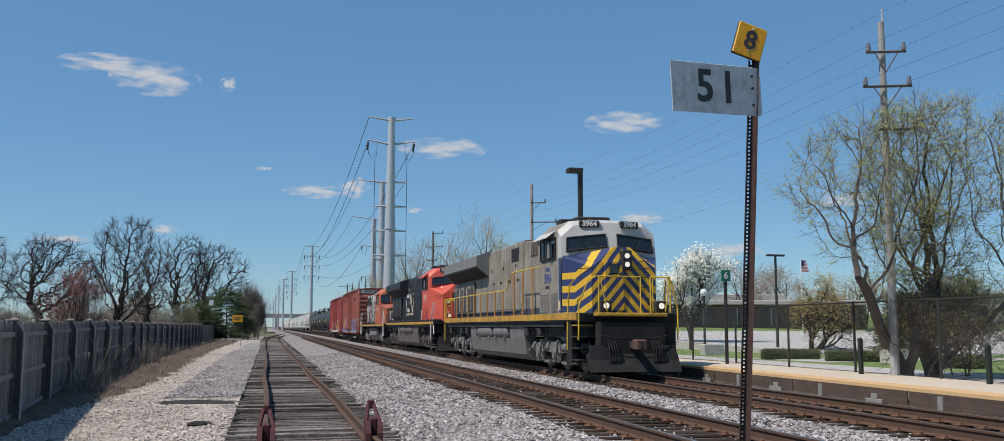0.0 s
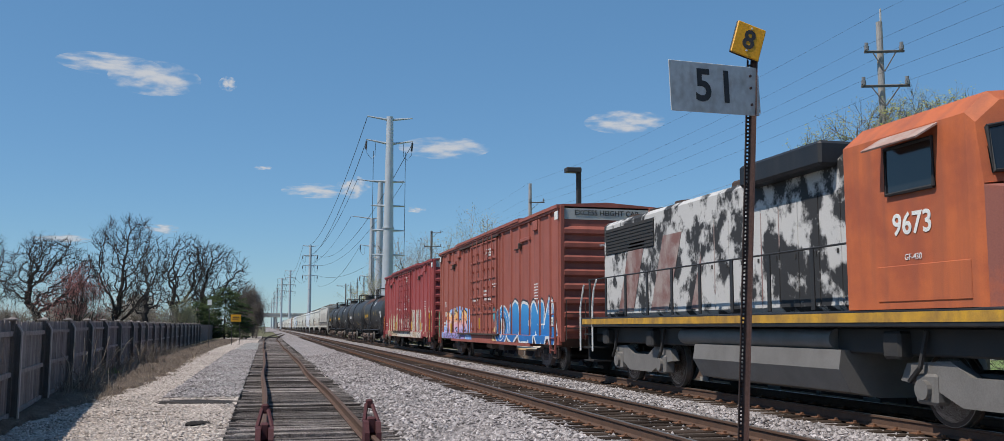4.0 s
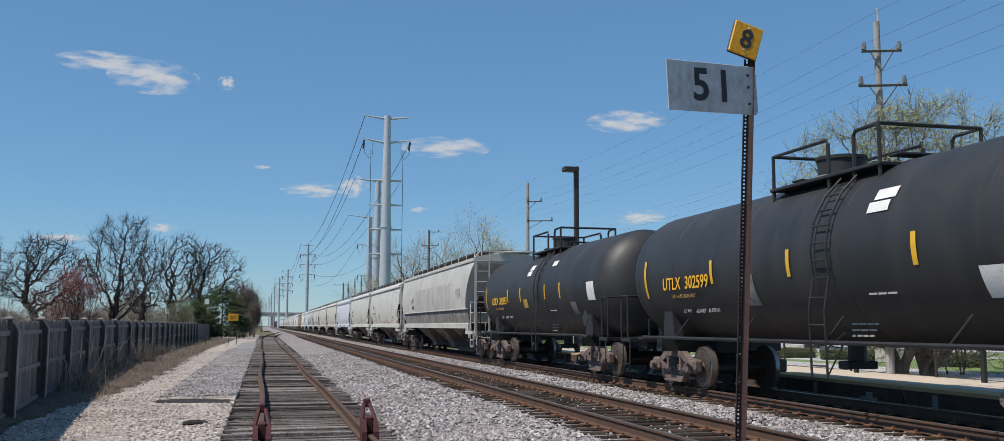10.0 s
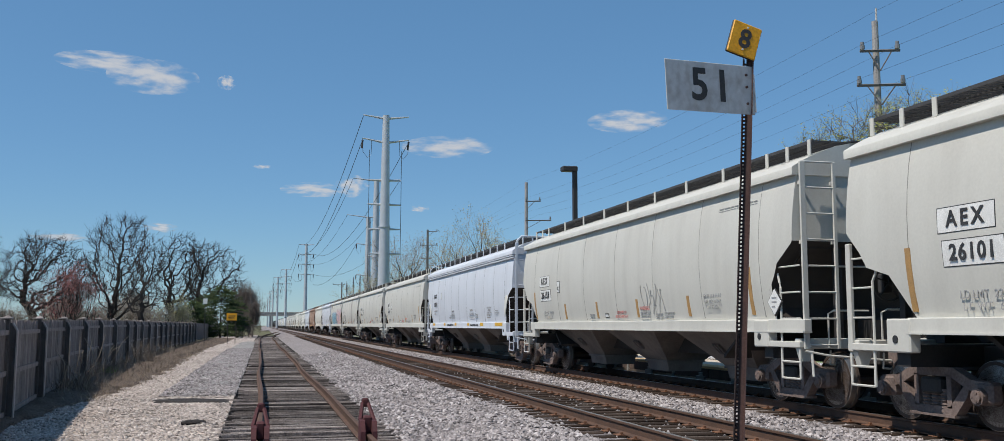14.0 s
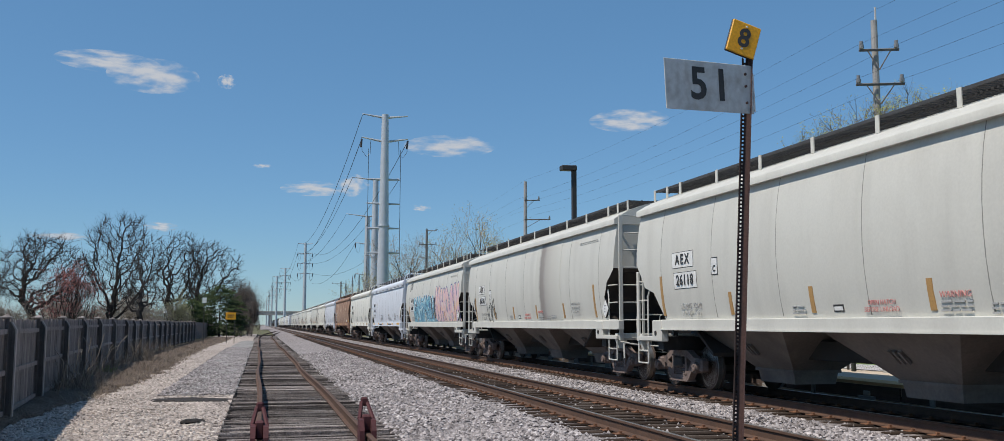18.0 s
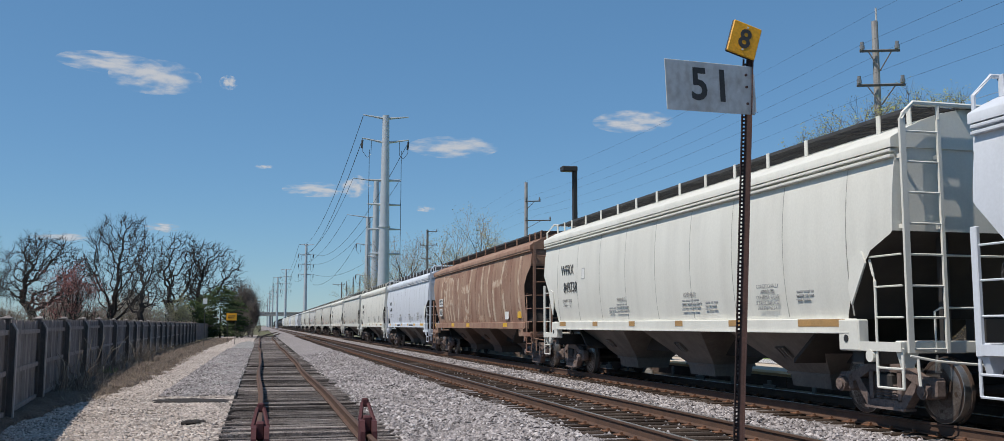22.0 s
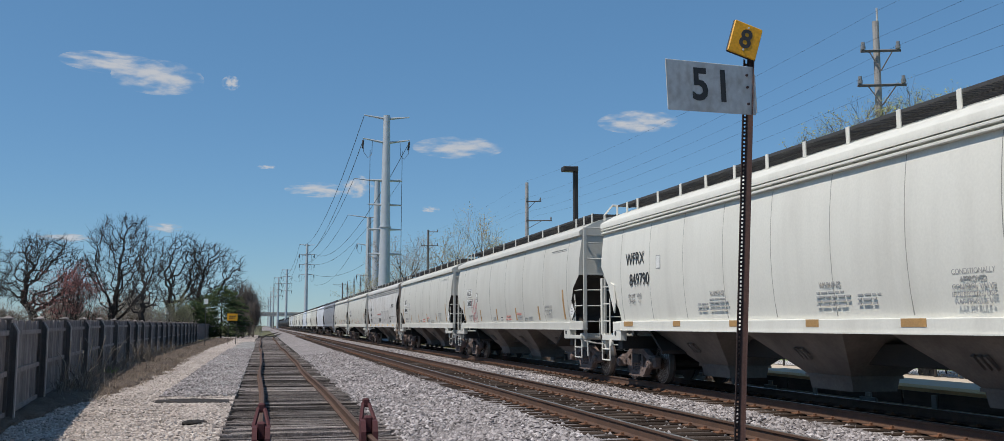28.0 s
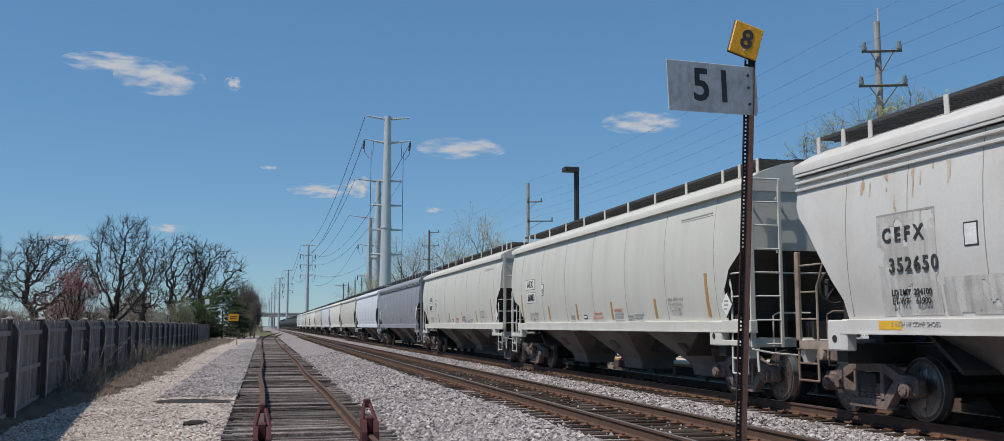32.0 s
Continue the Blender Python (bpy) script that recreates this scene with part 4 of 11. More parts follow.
def mural(car, label, box, cell, paint_at, surf, mats, name="graffiti"):
    """Paint laid on a car's side in small flat dabs that follow posts and bulges. paint_at gives a material's number or -1."""
    y0, y1, z0, z1 = box
    ny, nz = int((y1 - y0) / cell), int((z1 - z0) / cell)
    Y, Z = np.meshgrid(y0 + (np.arange(ny) + 0.5) * cell, z0 + (np.arange(nz) + 0.5) * cell, indexing="ij")
    idx = paint_at(Y, Z)
    vs, fs, mi = [], [], []
    h = cell / 2
    for i, j in np.argwhere(idx >= 0):
        y, z = Y[i, j], Z[i, j]
        xa, xb = surf(y, z - h), surf(y, z + h)
        k = len(vs)
        vs += [(xa, y - h, z - h), (xb, y - h, z + h), (xb, y + h, z + h), (xa, y + h, z - h)]
        fs.append((k, k + 1, k + 2, k + 3))
        mi.append(int(idx[i, j]))
    me = bpy.data.meshes.new(name)
    me.from_pydata(vs, [], fs)
    for m in mats:
        me.materials.append(m)
    me.polygons.foreach_set("material_index", mi)
    return part(name, me, None, car, label)


def fade_paint(name, stops):
    """Spray paint blending from colour to colour with height on the car."""
    if name in MATS:
        return MATS[name]
    m = bpy.data.materials.new(name)
    m.use_nodes = True
    nd, ln = m.node_tree.nodes, m.node_tree.links
    tc, sp, n1, ad, rg, cr = nd.new("ShaderNodeTexCoord"), nd.new("ShaderNodeSeparateXYZ"), nd.new("ShaderNodeTexNoise"), nd.new("ShaderNodeMath"), nd.new("ShaderNodeMapRange"), nd.new("ShaderNodeValToRGB")
    ln.new(tc.outputs["Object"], sp.inputs[0])
    ln.new(tc.outputs["Object"], n1.inputs["Vector"])
    n1.inputs["Scale"].default_value = 2.0
    ad.operation = "MULTIPLY_ADD"
    ad.inputs[1].default_value = 0.5
    ln.new(n1.outputs[0], ad.inputs[0])
    ln.new(sp.outputs[2], ad.inputs[2])
    lo, hi = stops[0][0] + 0.25, stops[-1][0] + 0.25
    rg.inputs[1].default_value, rg.inputs[2].default_value = lo, hi
    ln.new(ad.outputs[0], rg.inputs[0])
    el = cr.color_ramp.elements
    el[0].color, el[1].color = (*stops[0][1], 1), (*stops[-1][1], 1)
    for z, c in stops[1:-1]:
        el.new((z + 0.25 - lo) / (hi - lo)).color = (*c, 1)
    ln.new(rg.outputs[0], cr.inputs[0])
    ln.new(cr.outputs[0], nd["Principled BSDF"].inputs["Base Color"])
    nd["Principled BSDF"].inputs["Roughness"].default_value = 0.55
    MATS[name] = m
    return m
# ---------------------------------------------------------------- boxcars
P_BOX1 = mat("brick_red_boxcar_paint", (0.33, 0.098, 0.07), (0.28, 0.082, 0.06), rough=0.6, scale=0.8, mix=0.7, fine=0.06, fscale=30, bump=0.05,
             streak=(0.15, 0.05, 0.04), sscale=(2, 4, 0.3), samt=0.5)
P_BOX2 = mat("crimson_boxcar_paint", (0.34, 0.066, 0.064), (0.285, 0.056, 0.055), rough=0.6, scale=0.8, mix=0.7, fine=0.06, fscale=30, bump=0.05,
             streak=(0.15, 0.035, 0.035), sscale=(2, 4, 0.3), samt=0.5)
M_SOOT = mat("sooty_underframe", (0.05, 0.035, 0.03), (0.08, 0.05, 0.04), rough=0.85, scale=2)


def boxcar(label, paint, hl, door, top, posts, truck):
    """60 ft double-door boxcar. door: (rear edge, split, front edge) along y."""
    car = thing("boxcar", label, "boxcar", group="boxcars of the train")
    d0, dm, d1 = door
    b = Shape()
    b.rbox(-1.48, -hl, 1.0, 1.48, hl, top, 0.02)
    part("side_wall", b, paint, car)
    # the raised ends of the roof and the plain middle
    r = Shape()
    def gable(y, e, p, z):
        return [(-e, y, z - 0.10), (-e, y, z), (0, y, z + p), (e, y, z), (e, y, z - 0.10)]
    r.loft([gable(-hl - 0.02, 1.60, 0.10, top + 0.02), gable(hl + 0.02, 1.60, 0.10, top + 0.02)])
    part("roof", r, paint, car)
    r = Shape()
    r.loft([gable(-hl * 0.56, 1.63, 0.11, top + 0.08), gable(hl * 0.56, 1.63, 0.11, top + 0.08)])
    part("roof_overlay", r, paint, car)
    # side posts
    post = Shape()
    post.prism([(-0.075, 0.0), (-0.05, -0.06), (0.05, -0.06), (0.075, 0.0)], 2, 1.02, top - 0.08)
    pm = Shape()
    pm.v = [(y, x, z) for x, y, z in post.v]
    pm.f, pm.mi = post.f, post.mi
    pmesh = pm.mesh("side_post", paint)
    for y in posts:
        part("side_post", pmesh, None, car, at=(-1.48, y, 0))
    s = Shape()
    s.rbox(-1.56, -hl, top - 0.16, -1.47, hl, top - 0.03, 0.012)
    part("top_chord", s, paint, car)
    s = Shape()
    s.rbox(-1.55, -hl, 0.80, -1.44, -hl + 3.2, 1.06, 0.012)
    s.rbox(-1.55, hl - 3.2, 0.80, -1.44, hl, 1.06, 0.012)
    s.rbox(-1.57, -hl + 3.2, 0.70, -1.44, hl - 3.2, 1.08, 0.012)
    part("side_sill", s, paint, car)
    for nm, ya, yb, rods in (("sliding_door", d0, dm, (0.3, 0.72)), ("plug_door", dm, d1, (0.22, 0.5, 0.78))):
        dr = Shape()
        dr.rbox(-1.545, yb + 0.02, 1.10, -1.47, ya - 0.02, top - 0.25, 0.012)
        dd = part(nm, dr, paint, car)
        f = Shape()
        for z in (1.12, 1.9, 2.55, 3.25, 4.0, top - 0.30):
            f.rbox(-1.585, yb + 0.04, z - 0.035, -1.54, ya - 0.04, z + 0.035, 0.008)
        for yy in (ya - 0.07, yb + 0.07):
            f.rbox(-1.58, yy - 0.05, 1.12, -1.54, yy + 0.05, top - 0.28, 0.008)
        part("door_frame", f, paint, dd)
        for u in rods:
            yy = ya + (yb - ya) * u
            rd = Shape()
            rd.cyl((-1.62, yy, 1.0), (-1.62, yy, top - 0.12), 0.022, 8)
            for z in (1.25, 2.2, 2.9, 3.6, 4.3):
                rd.box(-1.645, yy - 0.05, z - 0.04, -1.56, yy + 0.05, z + 0.04)
            rd.box(-1.64, yy - 0.35, 2.16, -1.61, yy + 0.03, 2.21)
            part("lock_rod", rd, paint, dd)
    t = Shape()
    t.rbox(-1.66, d1 - 0.5, 1.02, -1.5, d0 + 2.4, 1.09, 0.01)
    t.rbox(-1.60, d1 - 0.3, top - 0.24, -1.5, d0 + 2.4, top - 0.17, 0.01)
    part("door_track", t, M_SOOT, car)
    # ends: pressed ribs, white banner
    for sg in (-1, 1):
        for i in range(8):
            z = 1.15 + i * 0.42
            part("end_rib", Shape().prism([(sg * hl, z), (sg * (hl + 0.085), z + 0.07), (sg * (hl + 0.085), z + 0.19), (sg * hl, z + 0.29)], 0, -1.38, 1.38), paint, car)
        for x0, x1 in ((-1.5, -1.36), (1.36, 1.5)):
            part("corner_post", Shape().rbox(x0, sg * hl - 0.06, 0.9, x1, sg * hl + 0.09, top, 0.015), paint, car)
        w = Shape()
        w.box(-1.36, sg * hl - 0.02, top - 0.42, 1.36, sg * hl + 0.025, top - 0.03)
        part("height_banner", w, mat("dull_white_banner", (0.42, 0.42, 0.40), (0.33, 0.33, 0.32), rough=0.7), car, "dull white banner across the end")
        w = Shape()
        w.box(-1.565, sg * (hl - 0.17) - 0.17, top - 0.42, -1.545, sg * (hl - 0.17) + 0.17, top - 0.17)
        part("corner_plate", w, M_WHITE_MARK, car)
        l = ladder_shape(1.55, 0.5, 0.36, 0.016)
        part("ladder", l, paint, car, at=(-1.60, sg * (hl - 0.42), 0.55))
        st = Shape()
        st.tube([(-1.52, sg * (hl - 0.1), 0.86), (-1.52, sg * (hl - 0.1), 0.42), (-1.52, sg * (hl - 0.6), 0.42), (-1.52, sg * (hl - 0.6), 0.86)], 0.018, 6)
        part("sill_step", st, M_SOOT, car)
    tx = text_mesh("EXCESS HEIGHT CAR", 0.22, M_BLACK_MARK, 0.002, 0.004)
    part("height_lettering", tx, None, car, at=(0, -hl - 0.03, top - 0.22))
    c = Shape()
    c.rbox(-0.33, -hl - 0.35, 0.68, 0.33, hl + 0.35, 1.0, 0.02)
    for i in range(9):
        y = -hl + 1 + (2 * hl - 2) * i / 8
        c.box(-1.42, y - 0.08, 0.72, 1.42, y + 0.08, 0.98)
    c.box(-1.0, -1.2, 0.45, -0.5, -0.3, 0.75)
    c.cyl((-0.9, 0.6, 0.62), (-0.9, 1.6, 0.62), 0.17, 12)
    part("underframe", c, mat("dusty_brown_underframe", (0.15, 0.115, 0.10), (0.09, 0.07, 0.06), rough=0.9, scale=2), car)
    for yy in (hl - 2.3, hl - 4.8, -hl + 2.6):
        part("roof_chute_plate", Shape().rbox(-1.565, yy - 0.3, top - 0.52, -1.47, yy + 0.3, top - 0.2, 0.01), paint, car)
    for yy in (hl - 3.5, -hl + 3.9):
        part("placard_board", Shape().rbox(-1.555, yy - 0.6, 4.24, -1.47, yy + 0.6, 4.36, 0.01), paint, car)
    for sg in (-1, 1):
        h = Shape()
        yy = hl - 3.3 if sg > 0 else -hl + 4.9
        h.rbox(-1.55, yy - 0.42, 4.03, -1.49, yy + 0.42, 4.07, 0.01)
        h.rbox(-1.62, yy - 0.48, 4.04, -1.5, yy - 0.36, 4.22, 0.02)
        part("bracket", h, M_SOOT, car)
    for sg in (-1, 1):
        freight_truck(car, sg * truck)
    couplers(car, hl + 0.55)
    for i, body in ((7, "NO. 34 BRAKE B"), (6, "SPRG 7 DC 05 7 IC 05 2 OC"), (4, "CH 36 1W CLASS C")):
        part("end_lettering", text_mesh(body, 0.085, M_WHITE_MARK, 0.002, 0.002), None, car, at=(0.25, -hl - 0.088, 1.15 + 0.42 * i + 0.13))
    h = Shape()
    h.tube([(-1.35, -hl - 0.16, 0.95), (-1.35, -hl - 0.16, 2.15), (-0.75, -hl - 0.16, 2.15), (-0.75, -hl - 0.16, 0.95)], 0.016, 6)
    for z in (1.3, 1.75):
        h.cyl((-1.35, -hl - 0.16, z), (-0.75, -hl - 0.16, z), 0.013, 6)
    part("end_ladder", h, M_SOOT, car)
    part("end_platform", Shape().rbox(-0.7, -hl - 0.42, 1.28, 1.1, -hl - 0.08, 1.32, 0.008), M_SOOT, car)
    car["half"] = hl
    return car


def boxcar_marks(car, lines, door, extra):
    hl = car["half"]
    x = -1.484
    d0, dm, d1 = door
    for body, size, y, z in lines:
        sign_text(car, "lettering", body, size, y, z, x, M_WHITE_MARK, 0.004)
    sign_text(car, "door_lettering", "CLOSE AND LOCK\nBOTH DOORS BEFORE\nMOVING CAR", 0.112, (dm + d1) / 2, 4.25, -1.553, M_WHITE_MARK, 0.003)
    sign_text(car, "door_lettering", "OPEN THIS DOOR FIRST", 0.115, (dm + d1) / 2, 2.42, -1.595, M_WHITE_MARK, 0.003)
    sign_text(car, "door_lettering", "CLOSE THIS DOOR FIRST", 0.105, (d0 + dm) / 2, 2.42, -1.595, M_WHITE_MARK, 0.002)
    s = Shape()
    bars(s, (dm + d1) / 2 + 0.9, 2.80, [0.55, 0.5], 0.1, 0.05, -1.548)
    bars(s, (dm + d1) / 2 - 0.6, 3.0, [0.8, 0.5], 0.05, 0.05, -1.548)
    bars(s, -hl + 2.9, 2.75, [0.55] * 6, 0.045, 0.05, x)
    bars(s, -hl + 2.5, 1.45, [0.9, 0], 0.06, 0.06, x)
    part("small_lettering", s, M_WHITE_MARK, car)
    s = Shape()
    yc = (dm + d1) / 2 - 0.1
    s.tube([(-1.553, yc + 0.055 * math.cos(a * math.pi / 10), 3.22 + 0.07 * math.sin(a * math.pi / 10)) for a in range(21)], 0.014, 4)
    part("round_stencil", s, M_WHITE_MARK, car)
    for y, z, h in extra:
        part("reflector_strip", Shape().box(-1.60, y - 0.06, z, -1.553, y + 0.06, z + h), M_YELLOW_MARK, car)
    for y, w, h, z in ((-hl + 1.05, 0.45, 0.45, 1.95), (-hl + 0.95, 0.5, 0.28, 1.5)):
        part("notice_board", Shape().rbox(-1.50, y - w / 2, z - h / 2, -1.47, y + w / 2, z + h / 2, 0.006), M_WHITE_MARK, car)
        part("notice_lettering", bars(Shape(), y + w * 0.4, z + h * 0.3, [w * 0.7, w * 0.8], h * 0.2, h * 0.1, -1.502), M_GREY_MARK, car)


# ---------------------------------------------------------------- tank cars
P_TANK = mat("black_tank_paint", (0.020, 0.021, 0.023), (0.032, 0.031, 0.030), rough=0.52, scale=0.7, mix=0.8, fine=0.08, fscale=40, bump=0.03,
             streak=(0.045, 0.042, 0.04), sscale=(1.5, 2.5, 0.4), samt=0.6, seed=True, spec=0.5)
P_TANK_RUST = mat("rust_stained_tank_top", (0.16, 0.05, 0.022), (0.03, 0.024, 0.022), rough=0.7, scale=1.3, mix=1.0, fine=0.2)
M_TANK_YELLOW = mat("tank_yellow_lettering", (0.75, 0.42, 0.02), (0.55, 0.3, 0.03), rough=0.5)
TANK = {}


def tank_meshes(hl, r, zc):
    b = Shape()
    n = 40
    prof = [(hl - 0.0, 0.02), (hl - 0.02, 0.45), (hl - 0.10, 0.85), (hl - 0.26, 1.17), (hl - 0.46, 1.34), (hl - 0.68, r * 0.985), (hl - 0.85, r)]
    prof = prof + [(hl * 0.5, r), (0.0, r)]
    full = prof + [(-y, q) for y, q in reversed(prof[:-1])]
    b.loft([[(q * math.cos(2 * math.pi * i / n), y, zc + q * math.sin(2 * math.pi * i / n)) for i in range(n)] for y, q in full])
    rings = []
    for y in (-hl * 0.62, -hl * 0.21, hl * 0.21, hl * 0.62):
        ring = Shape()
        rings.append(ring)
        ring.loft([[((r + d) * math.cos(2 * math.pi * i / n), y + e, zc + (r + d) * math.sin(2 * math.pi * i / n)) for i in range(n)] for e, d in ((-0.02, -0.01), (-0.008, 0.005), (0.008, 0.005), (0.02, -0.01))])
    return b, rings


def tank_car(label, hl=7.55, full=True):
    r, zc = 1.46, 2.50
    if hl not in TANK:
        b, rings = tank_meshes(hl, r, zc)
        stub = Shape()
        stub.rbox(-0.35, hl - 2.7, 0.75, 0.35, hl, 1.12, 0.02)
        stub.box(-1.5, hl - 0.45, 0.98, 1.5, hl + 0.15, 1.06)
        stub.box(-1.45, hl - 2.25, 0.8, 1.45, hl - 1.95, 1.1)
        for x in (-1.1, 1.1):
            stub.prism([(hl - 2.4, 1.05), (hl - 1.75, 1.05), (hl - 1.9, 1.95), (hl - 2.2, 1.95)], 0, x - 0.1, x + 0.1)
        stub.tube([(-0.9, hl - 0.2, 1.06), (-0.9, hl - 0.2, 1.5), (-0.5, hl - 0.1, 1.55)], 0.03, 6)
        stub.rbox(-0.6, hl - 0.35, 1.06, -0.2, hl - 0.05, 1.32, 0.02)
        rail = Shape()
        rail.tube([(-1.56, -hl + 1.2, 1.06), (-1.56, -hl + 1.6, 1.10), (-1.56, hl - 1.6, 1.10), (-1.56, hl - 1.2, 1.06)], 0.035, 8)
        for y in (-4.2, -1.4, 1.4, 4.2):
            rail.tube([(-1.56, y + 0.12, 1.1), (-1.36, y - 0.1, 1.5)], 0.018, 6)
        end_rails = []
        for sg in (-1, 1):
            grip = Shape()
            y = sg * (hl - 0.02)
            grip.tube([(-1.48, y - sg * 0.25, 1.06), (-1.48, y - sg * 0.25, 2.0), (-1.48, y - sg * 0.18, 2.08), (-1.48, y + sg * 0.12, 2.08), (-1.48, y + sg * 0.18, 2.0), (-1.48, y + sg * 0.18, 1.06)], 0.022, 6)
            grip.tube([(-1.48, y + sg * 0.1, 2.08), (0.3, y + sg * 0.25, 2.08), (1.48, y + sg * 0.1, 2.08)], 0.02, 6)
            grip.tube([(-1.48, y + sg * 0.05, 1.0), (-1.5, y + sg * 0.05, 0.45), (-1.5, y - sg * 0.4, 0.45), (-1.48, y - sg * 0.4, 1.0)], 0.018, 6)
            end_rails.append(grip.mesh("end_handrail", M_BLACK))
        under = Shape()
        under.cyl((0, 0.2, 0.72), (0, 0.2, 1.1), 0.16, 14)
        under.rbox(-0.3, 0.05, 0.62, 0.3, 0.35, 0.76, 0.02)
        TANK[hl] = [b.mesh("tank", P_TANK, True), [ring.mesh("weld_ring", P_TANK, True) for ring in rings], stub.mesh("stub_sill", M_BLACK), rail.mesh("side_rail", M_BLACK), *end_rails,
                    under.mesh("bottom_valve", M_BLACK)]
    car = thing("tank_car", label, "tank car", group="tank cars of the train")
    for nm, me in zip(("tank", "weld_ring", "stub_sill", "side_rail", "end_handrail", "end_handrail", "bottom_valve"), TANK[hl]):
        for m in me if nm == "weld_ring" else [me]:
            part(nm, m, None, car)
    part("stub_sill", TANK[hl][2], None, car, at=pose(0, 0, 0, 0, 0, 180))
    for sg in (-1, 1):
        freight_truck(car, sg * (hl - 2.0), full)
    couplers(car, hl + 0.1)
    car["half"] = hl
    return car


# ladder, near guard rails (rear, front) and dome of each platform layout, along the car
TANK_TOP = {"rear_ladder": (0.08, (1.36, 0.55), (-0.06, -1.83), -1.08), "short": (0.13, (1.03, 0.45), (0.08, -1.25), -0.45), "front_ladder": (-1.14, (1.24, -0.55), (-1.27, -1.93), 0.47)}


def tank_top(car, layout):
    """Side ladder, walkway strips, guard rails, dome and vents on the tank's top."""
    r, zc = 1.46, 2.50
    yl, (ra, rb), (fa, fb), yd = TANK_TOP[layout]
    lad = Shape()
    q = [(-1.58, 0.55), (-1.60, 1.6)] + [(-(r + 0.09) * math.cos(a), zc + (r + 0.09) * math.sin(a)) for a in (-0.25, 0.05, 0.35, 0.65, 0.92)]
    for sg in (-1, 1):
        lad.tube([(x, yl + sg * 0.22, z) for x, z in q], 0.02, 6)
    for k in range(10):
        u = (k + 0.3) / 10 * (len(q) - 1)
        i = int(u)
        f = u - i
        x, z = q[i][0] * (1 - f) + q[i + 1][0] * f, q[i][1] * (1 - f) + q[i + 1][1] * f
        lad.cyl((x, yl - 0.22, z), (x, yl + 0.22, z), 0.015, 6)
    lad.tube([(-1.58, yl - 0.25, 1.02), (-1.5, yl - 0.6, 1.25)], 0.014, 5)
    lad.tube([(-1.58, yl - 0.25, 0.62), (-1.55, yl - 0.65, 1.12)], 0.014, 5)
    part("ladder", lad, M_BLACK, car)
    for x0, x1 in ((-0.98, -0.55), (0.55, 0.98)):
        part("walkway_strip", Shape().rbox(x0, fb - 0.05, 3.80, x1, ra + 0.05, 3.86, 0.012), M_BLACK, car)
    for y in (ra, fb):
        part("walkway_strip", Shape().rbox(-0.55, min(y, y + 0.3 * (1 if y < 0 else -1)), 3.99, 0.55, max(y, y + 0.3 * (1 if y < 0 else -1)), 4.03, 0.01), M_BLACK, car)
    for y0, y1 in ((rb, ra), (fa, fb)):
        d = 0.07 if y1 > y0 else -0.07
        g_ = Shape()
        g_.tube([(-0.92, y0, 3.62), (-0.92, y0, 4.38), (-0.92, y0 + d, 4.45), (-0.92, y1, 4.46), (0.92, y1, 4.46), (0.92, y0 + d, 4.45), (0.92, y0, 4.38), (0.92, y0, 3.62)], 0.032, 6)
        for x in (-0.92, 0.92):
            g_.tube([(x, y1, 3.6), (x, y1, 4.46)], 0.032, 6)
        part("guard_rail", g_, M_BLACK, car)
    dome = Shape().cyl((0, yd, 3.86), (0, yd, 4.32), 0.42, 22)
    dome.cyl((0, yd, 4.30), (0, yd, 4.36), 0.45, 22)
    part("valve_dome", dome, M_BLACK, car, smooth=True)
    part("dome_collar", Shape().cyl((0, yd, 3.90), (0, yd, 4.02), 0.47, 22), mat("worn_grey_steel", (0.3, 0.3, 0.29), (0.16, 0.15, 0.145), rough=0.5), car)
    for y in (yd - 0.85, yd + 0.9):
        part("vent_valve", Shape().cyl((0.1, y, 3.9), (0.1, y, 4.10), 0.10, 12).cyl((0.1, y, 4.10), (0.1, y, 4.16), 0.06, 10), M_BLACK, car)


def on_tank(z):
    return -math.sqrt(max(0.01, 1.468 ** 2 - (z - 2.50) ** 2))


def curved(name, car, ya, yb, za, zb, material, off=0.006):
    """A sheet or strip that follows the tank's round side."""
    s = Shape()
    n = 6
    rows = [(on_tank(za + (zb - za) * i / n), za + (zb - za) * i / n) for i in range(n + 1)]
    for (xa, z0), (xb, z1) in zip(rows, rows[1:]):
        s.add([(xa - off, ya, z0), (xa - off, yb, z0), (xb - off, yb, z1), (xb - off, ya, z1)], [(0, 1, 2, 3)])
    return part(name, s, material, car)


